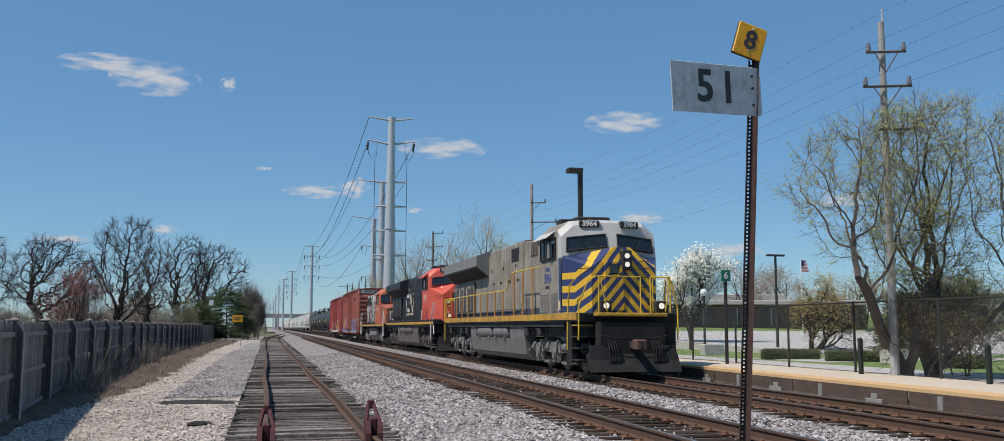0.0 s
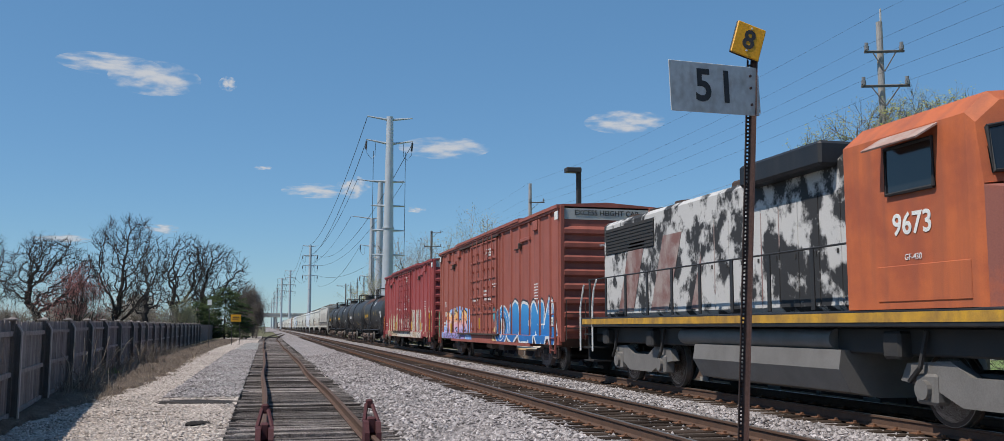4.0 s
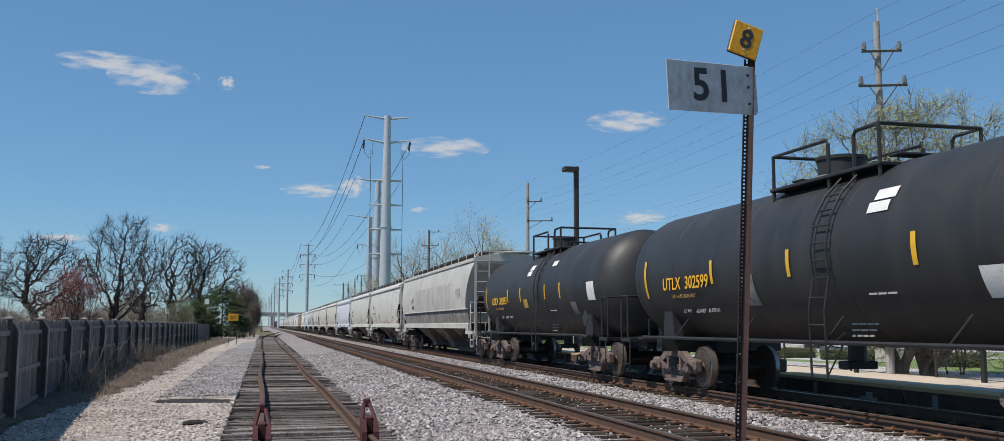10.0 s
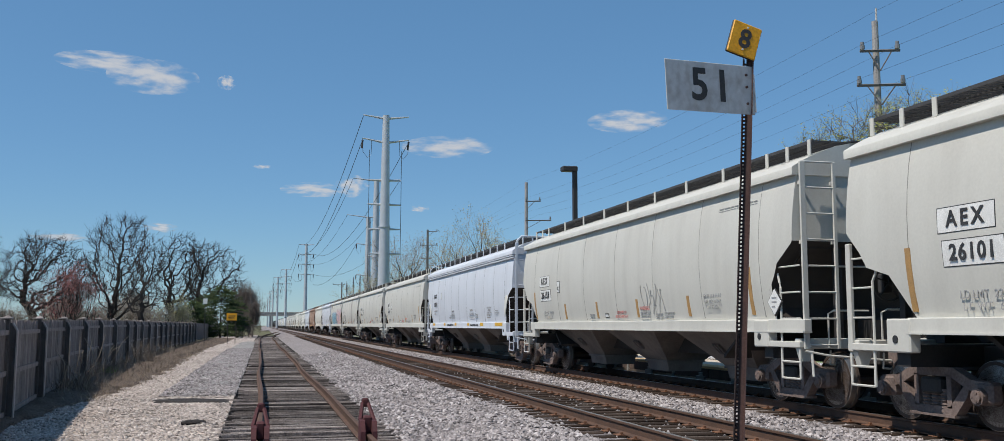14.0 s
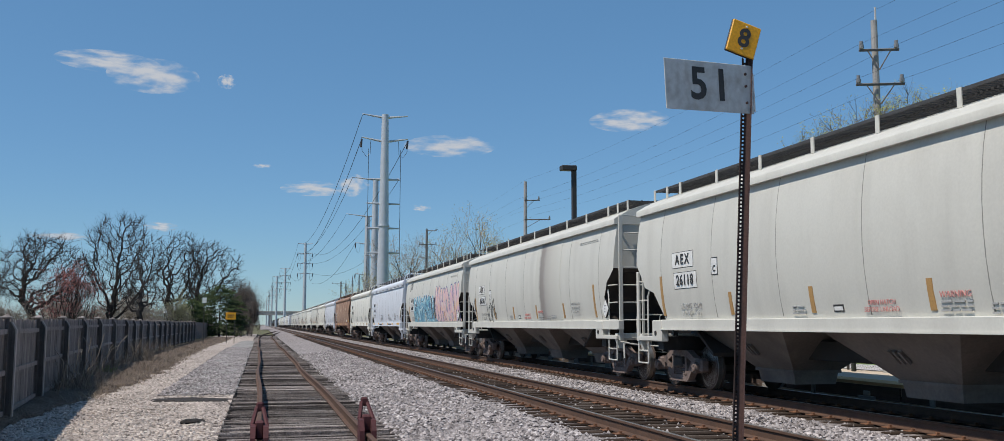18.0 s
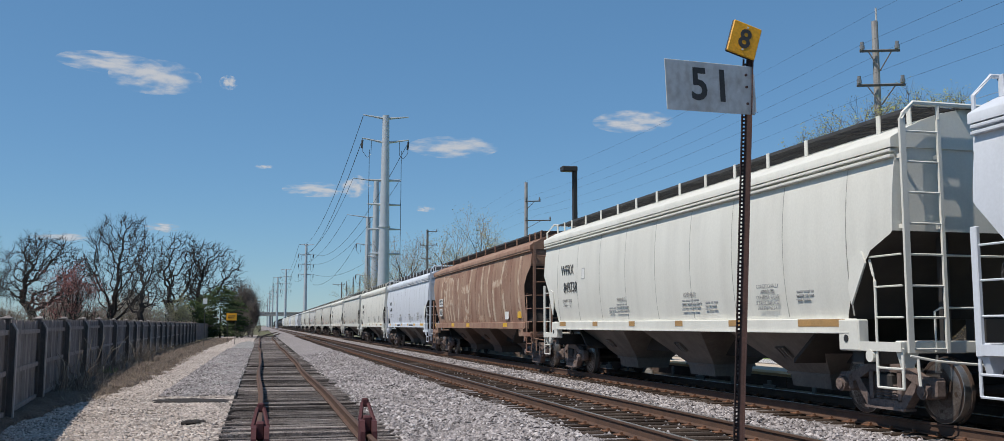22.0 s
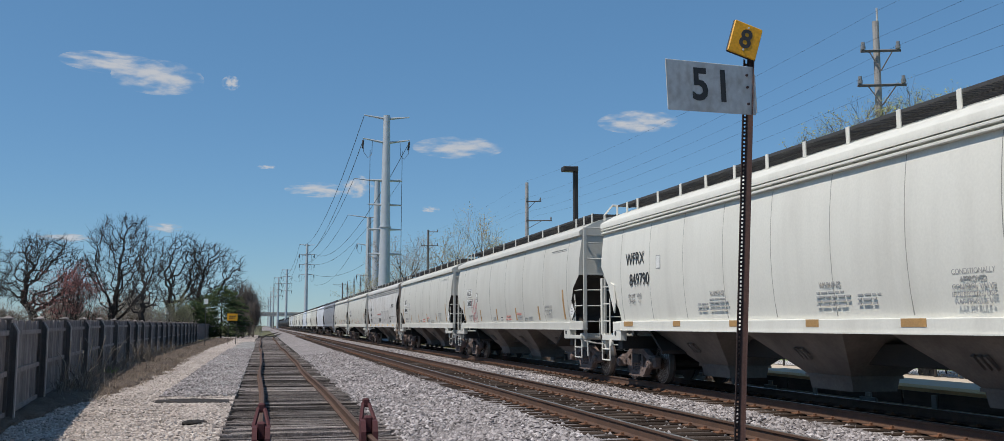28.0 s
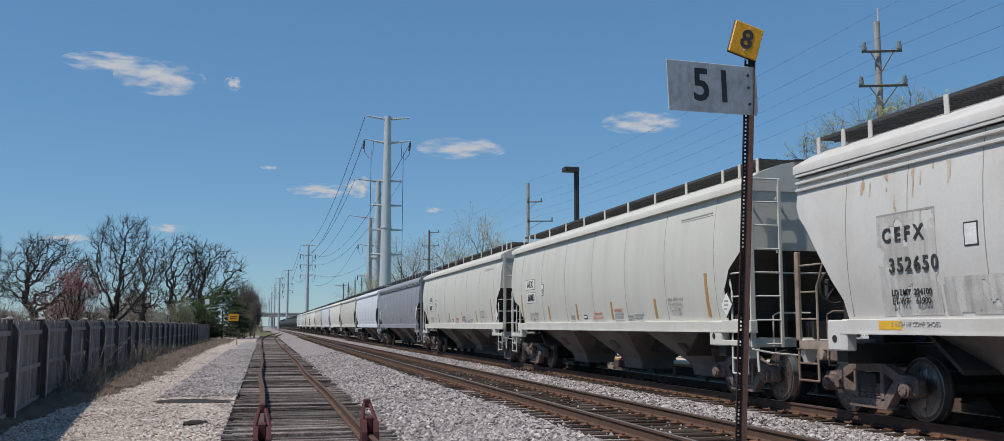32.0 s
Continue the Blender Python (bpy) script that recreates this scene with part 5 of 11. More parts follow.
def tank_marks(car, mark, number, yellow, strips, panels, notices, rust=False):
    """strips: places of the yellow reflectors; panels: white roof panels (y, rows); notices: (y, z, width, height, kind)."""
    hl = car["half"]
    mm = M_TANK_YELLOW if yellow else M_WHITE_MARK
    sign_text(car, "reporting_mark", mark + ("  " if yellow else "") + number, 0.37, 4.05, 2.24, on_tank(2.3) - 0.014, mm, 0.004, 1.0)
    if yellow:
        sign_text(car, "slogan_lettering", "THE TANK CAR PEOPLE", 0.11, 4.3, 1.98, on_tank(1.98) - 0.012, M_ORANGE_MARK)
    sign_text(car, "load_lettering", "LD LMT    219600 LB    99 650 KG\nLT  WT       66200 LB    30 020 KG", 0.115, 3.75, 1.72, on_tank(1.66) - 0.02, M_GREY_MARK)
    for ya, z, lines in (((-2.1, 1.84, [0.7]), (-1.1, 1.40, [0.7, 0.7, 0.6])) if yellow else ((-1.75, 1.80, [0.9]), (-2.8, 1.80, [1.0, 0.9]), (-3.9, 1.78, [1.3, 1.2, 0.5]), (-1.0, 1.40, [0.6, 0.6, 0.5, 0.4]))):
        s = Shape()
        bars(s, ya, z, lines, 0.04, 0.05, on_tank(z - 0.03) - 0.006, 0.012)
        part("small_lettering", s, M_GREY_MARK, car)
    for yy in strips:
        tall = yy > 5.5
        curved("reflector_strip", car, yy - 0.055, yy + 0.055, 1.98 if tall else 2.18, 2.82 if tall else 2.64, M_YELLOW_MARK)
    for yp, rows in panels:
        for k in range(rows):
            curved("white_panel", car, yp - 0.28 + 0.08 * k, yp + 0.22 + 0.08 * k, 3.20 - 0.19 * k, 3.36 - 0.19 * k, M_WHITE_MARK)
    for y, z, w, h, kind in notices:
        curved("notice_board", car, y - w / 2, y + w / 2, z - h / 2, z + h / 2, {"yellow": mat("yellow_notice", (0.5, 0.31, 0.04), (0.36, 0.28, 0.12), scale=5), "rusty": mat("rusty_orange_notice", (0.24, 0.11, 0.04), (0.12, 0.07, 0.05), scale=5),
                                                                                "dim": mat("dim_data_panel", (0.22, 0.22, 0.22), (0.11, 0.11, 0.112), scale=9, mix=1.0), "white": M_WHITE_MARK}[kind])
    d = Shape()
    d.cbox((-1.5, -hl + 1.55, 1.55), (0.02, 0.34, 0.34), Matrix.Rotation(radians(45), 4, "X"))
    part("placard", d, M_GEAR, car)
    if rust:
        def worn():
            return lambda Y, Z: np.where((Z > 3.42 + 0.22 * ripple(Y, Z, 71, 0.7)) & (ripple(Y, Z, 72, 2.5) > -0.45), 0, -1)
        for ya, yb in ((2.2, 6.4), (-6.6, -1.9)):
            mural(car, "rust-red worn paint on the tank's shoulder", (ya, yb, 3.2, 3.86), 0.04, worn(), lambda y, z: on_tank(z) - 0.004, [P_TANK_RUST], "rust_stain")


# ---------------------------------------------------------------- locomotives
P_SILVER = mat("dusty_silver_loco_paint", (0.30, 0.27, 0.22), (0.20, 0.175, 0.14), rough=0.6, scale=0.9, mix=0.9, fine=0.08, bump=0.04, streak=(0.12, 0.09, 0.065),
               sscale=(2, 5, 0.3), samt=0.75)
P_BLUE_L = mat("dark_blue_loco_paint", (0.030, 0.045, 0.13), (0.045, 0.055, 0.12), rough=0.45, scale=1.2, fine=0.05)
P_YEL_L = mat("yellow_sill_paint", (0.55, 0.30, 0.03), (0.30, 0.17, 0.045), rough=0.6, scale=2.0, mix=0.9, fine=0.1, streak=(0.10, 0.07, 0.045), sscale=(3, 5, 0.6), samt=0.35)
P_OCHRE = mat("rust_dulled_yellow_railing", (0.42, 0.19, 0.03), (0.24, 0.10, 0.035), rough=0.6, scale=3, fine=0.1)
P_HAND = mat("yellow_handrail", (0.72, 0.47, 0.03), (0.55, 0.36, 0.04), rough=0.5)
P_LBLACK = mat("black_loco_paint", (0.013, 0.0145, 0.019), (0.024, 0.025, 0.028), rough=0.5, scale=0.9, fine=0.06, streak=(0.05, 0.045, 0.04), sscale=(2, 4, 0.25), samt=0.4)
P_RED = mat("red_orange_loco_paint", (0.58, 0.095, 0.06), (0.50, 0.085, 0.055), rough=0.45, scale=1.2, fine=0.05)
P_ORANGE = mat("faded_orange_loco_paint", (0.50, 0.13, 0.045), (0.34, 0.085, 0.04), rough=0.6, scale=1.0, mix=0.9, fine=0.08, streak=(0.24, 0.08, 0.05), sscale=(2, 4, 0.3), samt=0.6)
P_CREAM_L = mat("cream_panel_paint", (0.62, 0.50, 0.33), (0.5, 0.4, 0.27), rough=0.6)
P_BROWNL = mat("brown_dusty_running_gear", (0.125, 0.108, 0.098), (0.075, 0.063, 0.056), rough=0.75, scale=1.5, fine=0.2)
P_GREYL = mat("grey_tank_steel", (0.165, 0.157, 0.15), (0.11, 0.103, 0.097), rough=0.65, scale=1.5, fine=0.15)
P_WING = mat("grey_radiator_hood", (0.20, 0.20, 0.19), (0.15, 0.15, 0.145), rough=0.6, scale=1)
M_PILOT = mat("sooty_black_pilot", (0.024, 0.024, 0.026), (0.045, 0.042, 0.039), rough=0.85, scale=2, fine=0.2, spec=0.15)
P_STRIPE = mat("grimy_blue_stripe", (0.045, 0.048, 0.075), (0.075, 0.066, 0.058), rough=0.7, scale=1.2, mix=0.9)
M_LGLASS = mat("dark_cab_glass", (0.012, 0.014, 0.016), (0.018, 0.02, 0.022), rough=0.08, scale=2, fine=0.0, bump=0, spec=0.8)
M_LAMP = glow("lit_headlight", (0.9, 0.84, 0.72), 0.55)
P_PATCHY = mat("peeling_black_and_white_paint", (0.50, 0.49, 0.48), (0.03, 0.03, 0.032), rough=0.7, scale=1.5, mix=1.0, lo=0.46, hi=0.54, fine=0.1)


def chevron_paint():
    """Yellow bars on dark blue that rise towards the nose's centre line."""
    m = bpy.data.materials.new("blue_and_yellow_chevrons")
    m.use_nodes = True
    nd, ln = m.node_tree.nodes, m.node_tree.links
    bs = nd["Principled BSDF"]
    tc, sp = nd.new("ShaderNodeTexCoord"), nd.new("ShaderNodeSeparateXYZ")
    ln.new(tc.outputs["Object"], sp.inputs[0])
    def op(kind, a, b):
        q = nd.new("ShaderNodeMath")
        q.operation = kind
        for i, w in enumerate((a, b)):
            if isinstance(w, (int, float)):
                q.inputs[i].default_value = w
            elif w is not None:
                ln.new(w, q.inputs[i])
        return q.outputs[0]
    ax = op("ABSOLUTE", sp.outputs[0], None)
    s = op("ADD", op("MULTIPLY", op("MINIMUM", ax, 1.27), 1.15), sp.outputs[2])
    fr = op("FRACT", op("DIVIDE", op("SUBTRACT", s, 4.22), 0.39), None)
    on = op("MULTIPLY", op("LESS_THAN", fr, 0.5), op("LESS_THAN", s, 4.45))
    n = nd.new("ShaderNodeTexNoise")
    n.inputs["Scale"].default_value = 6
    ln.new(tc.outputs["Object"], n.inputs["Vector"])
    mx = nd.new("ShaderNodeMix")
    mx.data_type = "RGBA"
    mx.inputs[6].default_value, mx.inputs[7].default_value = (0.028, 0.040, 0.12, 1), (0.66, 0.40, 0.03, 1)
    ln.new(on, mx.inputs[0])
    hs = nd.new("ShaderNodeHueSaturation")
    ln.new(mx.outputs[2], hs.inputs["Color"])
    ln.new(op("ADD", op("MULTIPLY", n.outputs[0], 0.5), 0.75), hs.inputs["Value"])
    ln.new(hs.outputs[0], bs.inputs["Base Color"])
    bs.inputs["Roughness"].default_value = 0.45
    return m


P_CHEVRON = chevron_paint()


def three_axle_truck(loco, yc, paint):
    b = Shape()
    b.rbox(-0.95, -2.5, 0.55, 0.95, 2.5, 0.8, 0.03)
    tr = part("truck", b, M_GEAR, loco, at=(0, yc, 0))
    for sg in (-1, 1):
        f = Shape()
        x0 = sg * 1.08
        top = [(-2.75, 0.72), (-2.6, 0.88), (-1.3, 0.92), (-1.1, 0.80), (-0.5, 0.80), (-0.3, 0.92), (1.3, 0.92), (1.6, 0.84), (2.6, 0.88), (2.75, 0.72), (2.5, 0.55), (1.4, 0.60), (0.5, 0.55), (-0.5, 0.55), (-1.4, 0.60), (-2.5, 0.55)]
        f.prism(top, 0, x0 - 0.07, x0 + 0.07)
        for y in (-1.85, 0.0, 1.85):
            f.prism([(y - 0.36, 0.62), (y + 0.36, 0.62), (y + 0.27, 0.26), (y - 0.27, 0.26)], 0, x0 - 0.08, x0 + 0.08)
            f.rbox(x0 - sg * 0.0 - 0.12, y - 0.2, 0.36, x0 + 0.12, y + 0.2, 0.68, 0.04)
        for y in (-0.95, 0.95):
            f.box(x0 - 0.1, y - 0.28, 0.22, x0 + 0.1, y + 0.28, 0.30)
            f.cyl((x0, y - 0.25, 1.02), (x0, y + 0.25, 1.02), 0.12, 10)
        part("side_frame", f, paint, tr)
    for y in (-1.85, 0.0, 1.85):
        wheel_at(tr, y, 0.533, WHEEL_L, WHEELS_L)
        for dy in (-0.3, 0.3):
            sp = Shape()
            for i in range(6):
                sp.cyl((-1.1, dy, 0.28 + i * 0.055), (-1.1, dy, 0.315 + i * 0.055), 0.08, 10)
            part("spring_nest", sp, paint, tr, at=(0, y, 0))
        part("bearing_cap", Shape().cyl((-1.26, 0, 0.5), (-1.1, 0, 0.5), 0.14, 14), paint, tr, at=(0, y, 0))
        sd = Shape()
        sd.tube([(-1.22, y - 0.45, 0.95), (-1.24, y - 0.3, 0.5), (-1.24, y - 0.18, 0.42)], 0.04, 6)
        part("damper", sd, paint, tr)
    for y in (-2.6, -0.95, 0.95, 2.6):
        br = Shape()
        br.cyl((-1.05, y - 0.2, 0.72), (-1.05, y + 0.2, 0.72), 0.16, 12)
        br.tube([(-1.2, y, 0.7), (-1.22, y + 0.3, 0.55), (-1.2, y + 0.5, 0.8)], 0.025, 6)
        part("brake_cylinder", br, paint, tr)
    return tr


def railing(loco, pts, stanchions, rail_mat, post_mat, x, r=0.021):
    s = Shape()
    s.tube([(x, y, z) for y, z in pts], r, 8)
    part("handrail", s, rail_mat, loco)
    for y, h in stanchions:
        q = Shape()
        q.rbox(x - 0.012, y - 0.055, 1.62, x + 0.018, y + 0.055, h, 0.006)
        part("stanchion", q, post_mat, loco)


def big_loco(label, number, body, cab_paint, nose_paint, sill_paint, hand_mat, post_mat, wing_mat, yellow_front, roof_paint, gear):
    """Six-axle road locomotive with a wide cab; the front looks to -y."""
    lo = thing("diesel_locomotive", label, "locomotive", group="locomotives of the train")
    d = Shape()
    d.rbox(-1.52, -10.55, 1.50, 1.52, 10.6, 1.76, 0.02)
    part("deck", d, M_PILOT, lo)
    if yellow_front:
        part("sill_stripe", Shape().box(-1.532, -10.5, 1.565, -1.515, 10.55, 1.762), sill_paint, lo, "grimy yellow stripe along the deck edge")
    u = Shape()
    u.rbox(-1.2, -10.3, 1.05, 1.2, 10.4, 1.5, 0.03)
    u.box(-1.45, -9.0, 1.36, -1.2, 10.0, 1.5)
    part("underframe", u, M_GEAR, lo)
    # long hood in its sections
    h = Shape()
    h.rbox(-0.95, -6.72, 1.76, 0.95, -2.55, 4.42, 0.05)
    hood = part("engine_hood", h, body, lo, smooth=False)
    h = Shape()
    h.rbox(-0.95, -2.56, 1.76, 0.95, 3.0, 4.50, 0.05)
    part("engine_hood", h, body, lo)
    h = Shape()
    h.rbox(-0.95, 2.99, 1.76, 0.95, 10.45, 4.30, 0.05)
    part("radiator_hood", h, body, lo)
    b = Shape()
    b.box(-0.965, -6.6, 1.76, -0.95, 10.1, 1.98)
    part("lower_stripe", b, P_STRIPE if yellow_front else P_LBLACK, lo)
    # hood doors, each with latch
    y = -2.45
    for i in range(8):
        dr = Shape()
        dr.rbox(-0.968, y + 0.012, 2.02, -0.945, y + 0.655, 4.05, 0.008)
        dd = part("hood_door", dr, body, lo)
        part("latch", Shape().cbox((-0.98, y + (0.12 if i % 2 else 0.55), 3.1), (0.03, 0.06, 0.1)), M_GEAR, dd)
        if i % 3 == 1:
            part("latch", Shape().cbox((-0.98, y + 0.33, 3.65), (0.03, 0.09, 0.12)), M_GEAR, dd)
        part("door_seam", Shape().box(-0.9515, y - 0.012, 2.0, -0.9485, y + 0.012, 4.08), M_GEAR, lo)
        y += 0.668
    for y0, y1 in ((-6.5, -5.3), (-5.2, -3.9), (-3.8, -2.65)):
        part("hood_door", Shape().rbox(-0.966, y0, 2.0, -0.945, y1, 3.55, 0.008), body, lo)
    gr = Shape()
    gr.box(-0.972, -1.87, 3.80, -0.95, -0.76, 4.32)
    for i in range(7):
        gr.box(-0.985, -1.84, 3.83 + i * 0.068, -0.97, -0.79, 3.85 + i * 0.068)
    part("louvre", gr, M_GEAR, lo)
    for y0, y1, z0 in ((-3.96, -3.62, 3.84), (-4.38, -4.04, 3.84), (-4.98, -4.5, 4.16)):
        vent = part("hood_vent", Shape().box(-0.975, y0, z0, -0.95, y1, 4.36), M_GEAR, lo)
        n_v = 4 if z0 < 4 else 0
        for i in range(n_v):
            part("vent_slat", Shape().box(-0.986, y0 + 0.03 + 0.08 * i, z0 + 0.02, -0.97, y0 + 0.06 + 0.08 * i, 4.34), body, vent)
    for y0 in (-6.5, -5.35, -3.4):
        g = Shape()
        for i in range(6):
            g.box(-0.985, y0, 2.02 + i * 0.07, -0.95, y0 + 0.55, 2.055 + i * 0.07)
        part("louvre", g, body, lo)
    # radiator compartment
    w = Shape()
    w.prism([(-1.50, 3.92), (-1.50, 4.34), (-0.9, 4.56), (0.9, 4.56), (1.50, 4.34), (1.50, 3.92), (0.94, 3.46), (-0.94, 3.46)], 1, 3.2, 11.05)
    part("radiator_wing", w, wing_mat, lo)
    for y0, y1 in ((3.5, 5.2), (5.35, 6.9), (7.05, 8.7), (8.85, 10.6)):
        m = Matrix()
        g = Shape()
        g.add([(-0.965, y0, 3.46), (-0.965, y1, 3.46), (-1.44, y1, 3.85), (-1.44, y0, 3.85)], [(0, 1, 2, 3)])
        g.add([(-0.99, y0, 3.45), (-0.99, y1, 3.45), (-1.46, y1, 3.845), (-1.46, y0, 3.845)], [(3, 2, 1, 0)])
        part("radiator_screen", g, M_GEAR, lo)
    for y0 in (9.12, 7.5, 5.85):
        fr = Shape()
        fr.rbox(-1.06, y0, 1.95, -0.94, y0 + 1.35, 3.35, 0.03)
        bx = part("side_cabinet", fr, body, lo)
        part("cabinet_door", Shape().rbox(-1.075, y0 + 0.1, 2.1, -1.05, y0 + 0.55, 3.2, 0.01), M_GRATE, bx)
        part("cabinet_door", Shape().rbox(-1.075, y0 + 0.72, 2.1, -1.05, y0 + 1.2, 3.1, 0.01), M_GRATE, bx)
    # roof
    r = Shape()
    r.rbox(-0.55, -1.2, 4.5, 0.55, 0.4, 4.66, 0.04)
    r.cyl((0, 1.2, 4.5), (0, 1.2, 4.72), 0.32, 14)
    r.rbox(-0.6, -6.0, 4.42, 0.6, -4.6, 4.52, 0.04)
    part("exhaust_stack", r, M_SOOT, lo)
    horn = Shape()
    for i in range(3):
        horn.cyl((-0.3 + 0.25 * i, -2.2, 4.62), (-0.3 + 0.25 * i, -2.65, 4.62), 0.03, 8, 0.08)
    horn.box(-0.4, -2.25, 4.48, 0.4, -2.1, 4.6)
    part("horn", horn, M_GEAR, lo)
    # cab
    c = Shape()
    def cab_ring(y, zs, zr):
        return [(-1.53, y, 1.76), (-1.53, y, zs), (-1.18, y, zr - 0.06), (-0.5, y, zr), (0.5, y, zr), (1.18, y, zr - 0.06), (1.53, y, zs), (1.53, y, 1.76)]
    c.loft([cab_ring(-6.7, 4.26, 4.62), cab_ring(-8.72, 4.26, 4.62)])
    cab = part("cab", c, cab_paint, lo)
    f = Shape()
    f.loft([[(-1.53, -8.72, 1.76), (-1.53, -8.72, 4.26), (-1.18, -8.72, 4.56), (-0.5, -8.72, 4.62), (0.5, -8.72, 4.62), (1.18, -8.72, 4.56), (1.53, -8.72, 4.26), (1.53, -8.72, 1.76)],
            [(-1.50, -9.02, 1.76), (-1.50, -8.93, 4.05), (-1.12, -8.95, 4.40), (-0.45, -9.05, 4.5), (0.45, -9.05, 4.5), (1.12, -8.95, 4.40), (1.50, -8.93, 4.05), (1.50, -9.02, 1.76)],
            [(-1.50, -9.05, 1.76), (-1.50, -9.04, 3.47), (-1.1, -9.12, 3.52), (-0.1, -9.32, 3.68), (0.1, -9.32, 3.68), (1.1, -9.12, 3.52), (1.50, -9.04, 3.47), (1.50, -9.05, 1.76)]])
    part("cab_front", f, roof_paint, lo)
    # windscreens lie on the slanted front
    for sg in (-1, 1):
        g = Shape()
        a, b_, c_, e = (sg * 1.34, -9.0, 4.0), (sg * 0.18, -9.17, 4.12), (sg * 0.16, -9.30, 3.74), (sg * 1.38, -9.08, 3.60)
        off = Vector((0, -0.03, 0.012))
        q = [Vector(w_) + off for w_ in (a, b_, c_, e)]
        g.add(q, [(0, 1, 2, 3)])
        g.add([w_ + Vector((0, 0.05, -0.03)) for w_ in q], [(3, 2, 1, 0)])
        part("windscreen", g, M_LGLASS, lo, "dark tinted windscreen")
        fr = Shape()
        fr.tube([tuple(w_ + Vector((0, -0.012, 0.005))) for w_ in q + [q[0]]], 0.028, 6)
        part("window_frame", fr, M_BLACK, lo)
        wp = Shape()
        m0 = (q[2] + q[3]) / 2
        wp.tube([tuple(m0 + Vector((0, -0.05, -0.04))), tuple(m0 + Vector((sg * 0.12, -0.03, 0.22))), tuple(m0 + Vector((sg * 0.25, -0.01, 0.36)))], 0.012, 5)
        part("wiper", wp, M_BLACK, lo)
        nb = Shape()
        nb.rbox(-0.31, -0.09, -0.105, 0.31, 0.09, 0.105, 0.03)
        n_at = Matrix.Translation((sg * 0.63, -9.02, 4.455)) @ Matrix.Rotation(radians(sg * 10), 4, "Z")
        box = part("number_board", nb, M_BLACK, lo, "black number board with white digits", at=n_at)
        part("board_number", text_mesh(number, 0.22, M_WHITE_MARK, 0.002, 0.010), None, box, at=(0, -0.094, 0))
    # side windows
    ws = Shape()
    ws.rbox(-1.555, -8.55, 3.44, -1.52, -6.92, 4.06, 0.02)
    win = part("side_window", ws, M_LGLASS, lo, "dark sliding cab window")
    fr = Shape()
    fr.tube([(-1.56, -8.55, 3.44), (-1.56, -8.55, 4.06), (-1.56, -6.92, 4.06), (-1.56, -6.92, 3.44), (-1.56, -8.55, 3.44)], 0.026, 6)
    for y in (-7.32, -7.6, -7.95):
        fr.tube([(-1.56, y, 3.44), (-1.56, y, 4.06)], 0.024, 6)
    part("window_frame", fr, M_BLACK, win)
    part("window_pane", Shape().rbox(-1.66, -8.2, 3.46, -1.60, -7.98, 3.92, 0.01), P_WING, win)
    aw = Shape()
    aw.add([(-1.52, -8.4, 4.26), (-1.52, -6.75, 4.26), (-1.78, -6.78, 4.06), (-1.78, -8.37, 4.06), (-1.52, -8.4, 4.29), (-1.52, -6.75, 4.29), (-1.78, -6.78, 4.08), (-1.78, -8.37, 4.08)],
           [(0, 1, 2, 3), (4, 7, 6, 5), (2, 1, 5, 6), (3, 2, 6, 7), (0, 3, 7, 4), (1, 0, 4, 5)])
    part("awning", aw, roof_paint, lo)
    ac = Shape()
    ac.rbox(-0.75, -8.2, 4.6, 0.35, -7.2, 4.78, 0.04)
    ac.rbox(-1.1, -7.6, 4.55, -0.6, -7.1, 4.76, 0.04)
    part("roof_unit", ac, M_GEAR if yellow_front else P_LBLACK, lo)
    for y0, w_ in ((-6.86, 0.9), (-7.98, 0.76)):
        g = Shape()
        g.box(-1.545, y0 - w_, 1.80, -1.53, y0, 2.42)
        for i in range(11):
            g.box(-1.56, y0 - w_ + 0.04, 1.83 + 0.053 * i, -1.54, y0 - 0.04, 1.853 + 0.053 * i)
        part("louvre", g, cab_paint, lo)
    # nose
    n = Shape()
    back = [(-1.50, -9.04, 1.76), (-1.50, -9.04, 3.45), (-1.1, -9.1, 3.50), (-0.28, -9.28, 3.68), (0.28, -9.28, 3.68), (1.1, -9.1, 3.50), (1.50, -9.04, 3.45), (1.50, -9.04, 1.76)]
    front = [(-0.98, -10.28, 1.76), (-0.98, -10.22, 3.08), (-0.78, -10.2, 3.22), (-0.26, -10.08, 3.68), (0.26, -10.08, 3.68), (0.78, -10.2, 3.22), (0.98, -10.22, 3.08), (0.98, -10.28, 1.76)]
    n.loft([back, front])
    nose = part("nose", n, nose_paint, lo)
    part("nose_door", Shape().rbox(-0.6, -10.31, 1.82, -0.02, -10.22, 3.26, 0.015), nose_paint, lo)
    part("nose_window", Shape().rbox(-0.46, -10.33, 2.88, -0.18, -10.29, 3.18, 0.03), M_LGLASS, lo)
    hb = Shape()
    hb.rbox(-0.08, -10.36, 3.0, 0.22, -10.08, 3.58, 0.03)
    part("headlight_box", hb, M_BLACK, lo)
    for z in (3.16, 3.41):
        part("headlight", Shape().cyl((0.07, -10.38, z), (0.07, -10.34, z), 0.075, 16), M_LAMP, lo, "round lit headlight")
    for x in (-0.72, 0.95):
        dl = part("ditch_light", Shape().rbox(x - 0.17, -10.72, 1.78, x + 0.17, -10.42, 2.1, 0.02), M_GEAR if yellow_front else P_RED, lo)
        part("lamp_ring", Shape().cyl((x, -10.745, 1.96), (x, -10.71, 1.96), 0.12, 16), M_BLACK, dl)
        part("headlight", Shape().cyl((x, -10.76, 1.96), (x, -10.72, 1.96), 0.085, 16), M_LAMP, dl)
    gi = Shape()
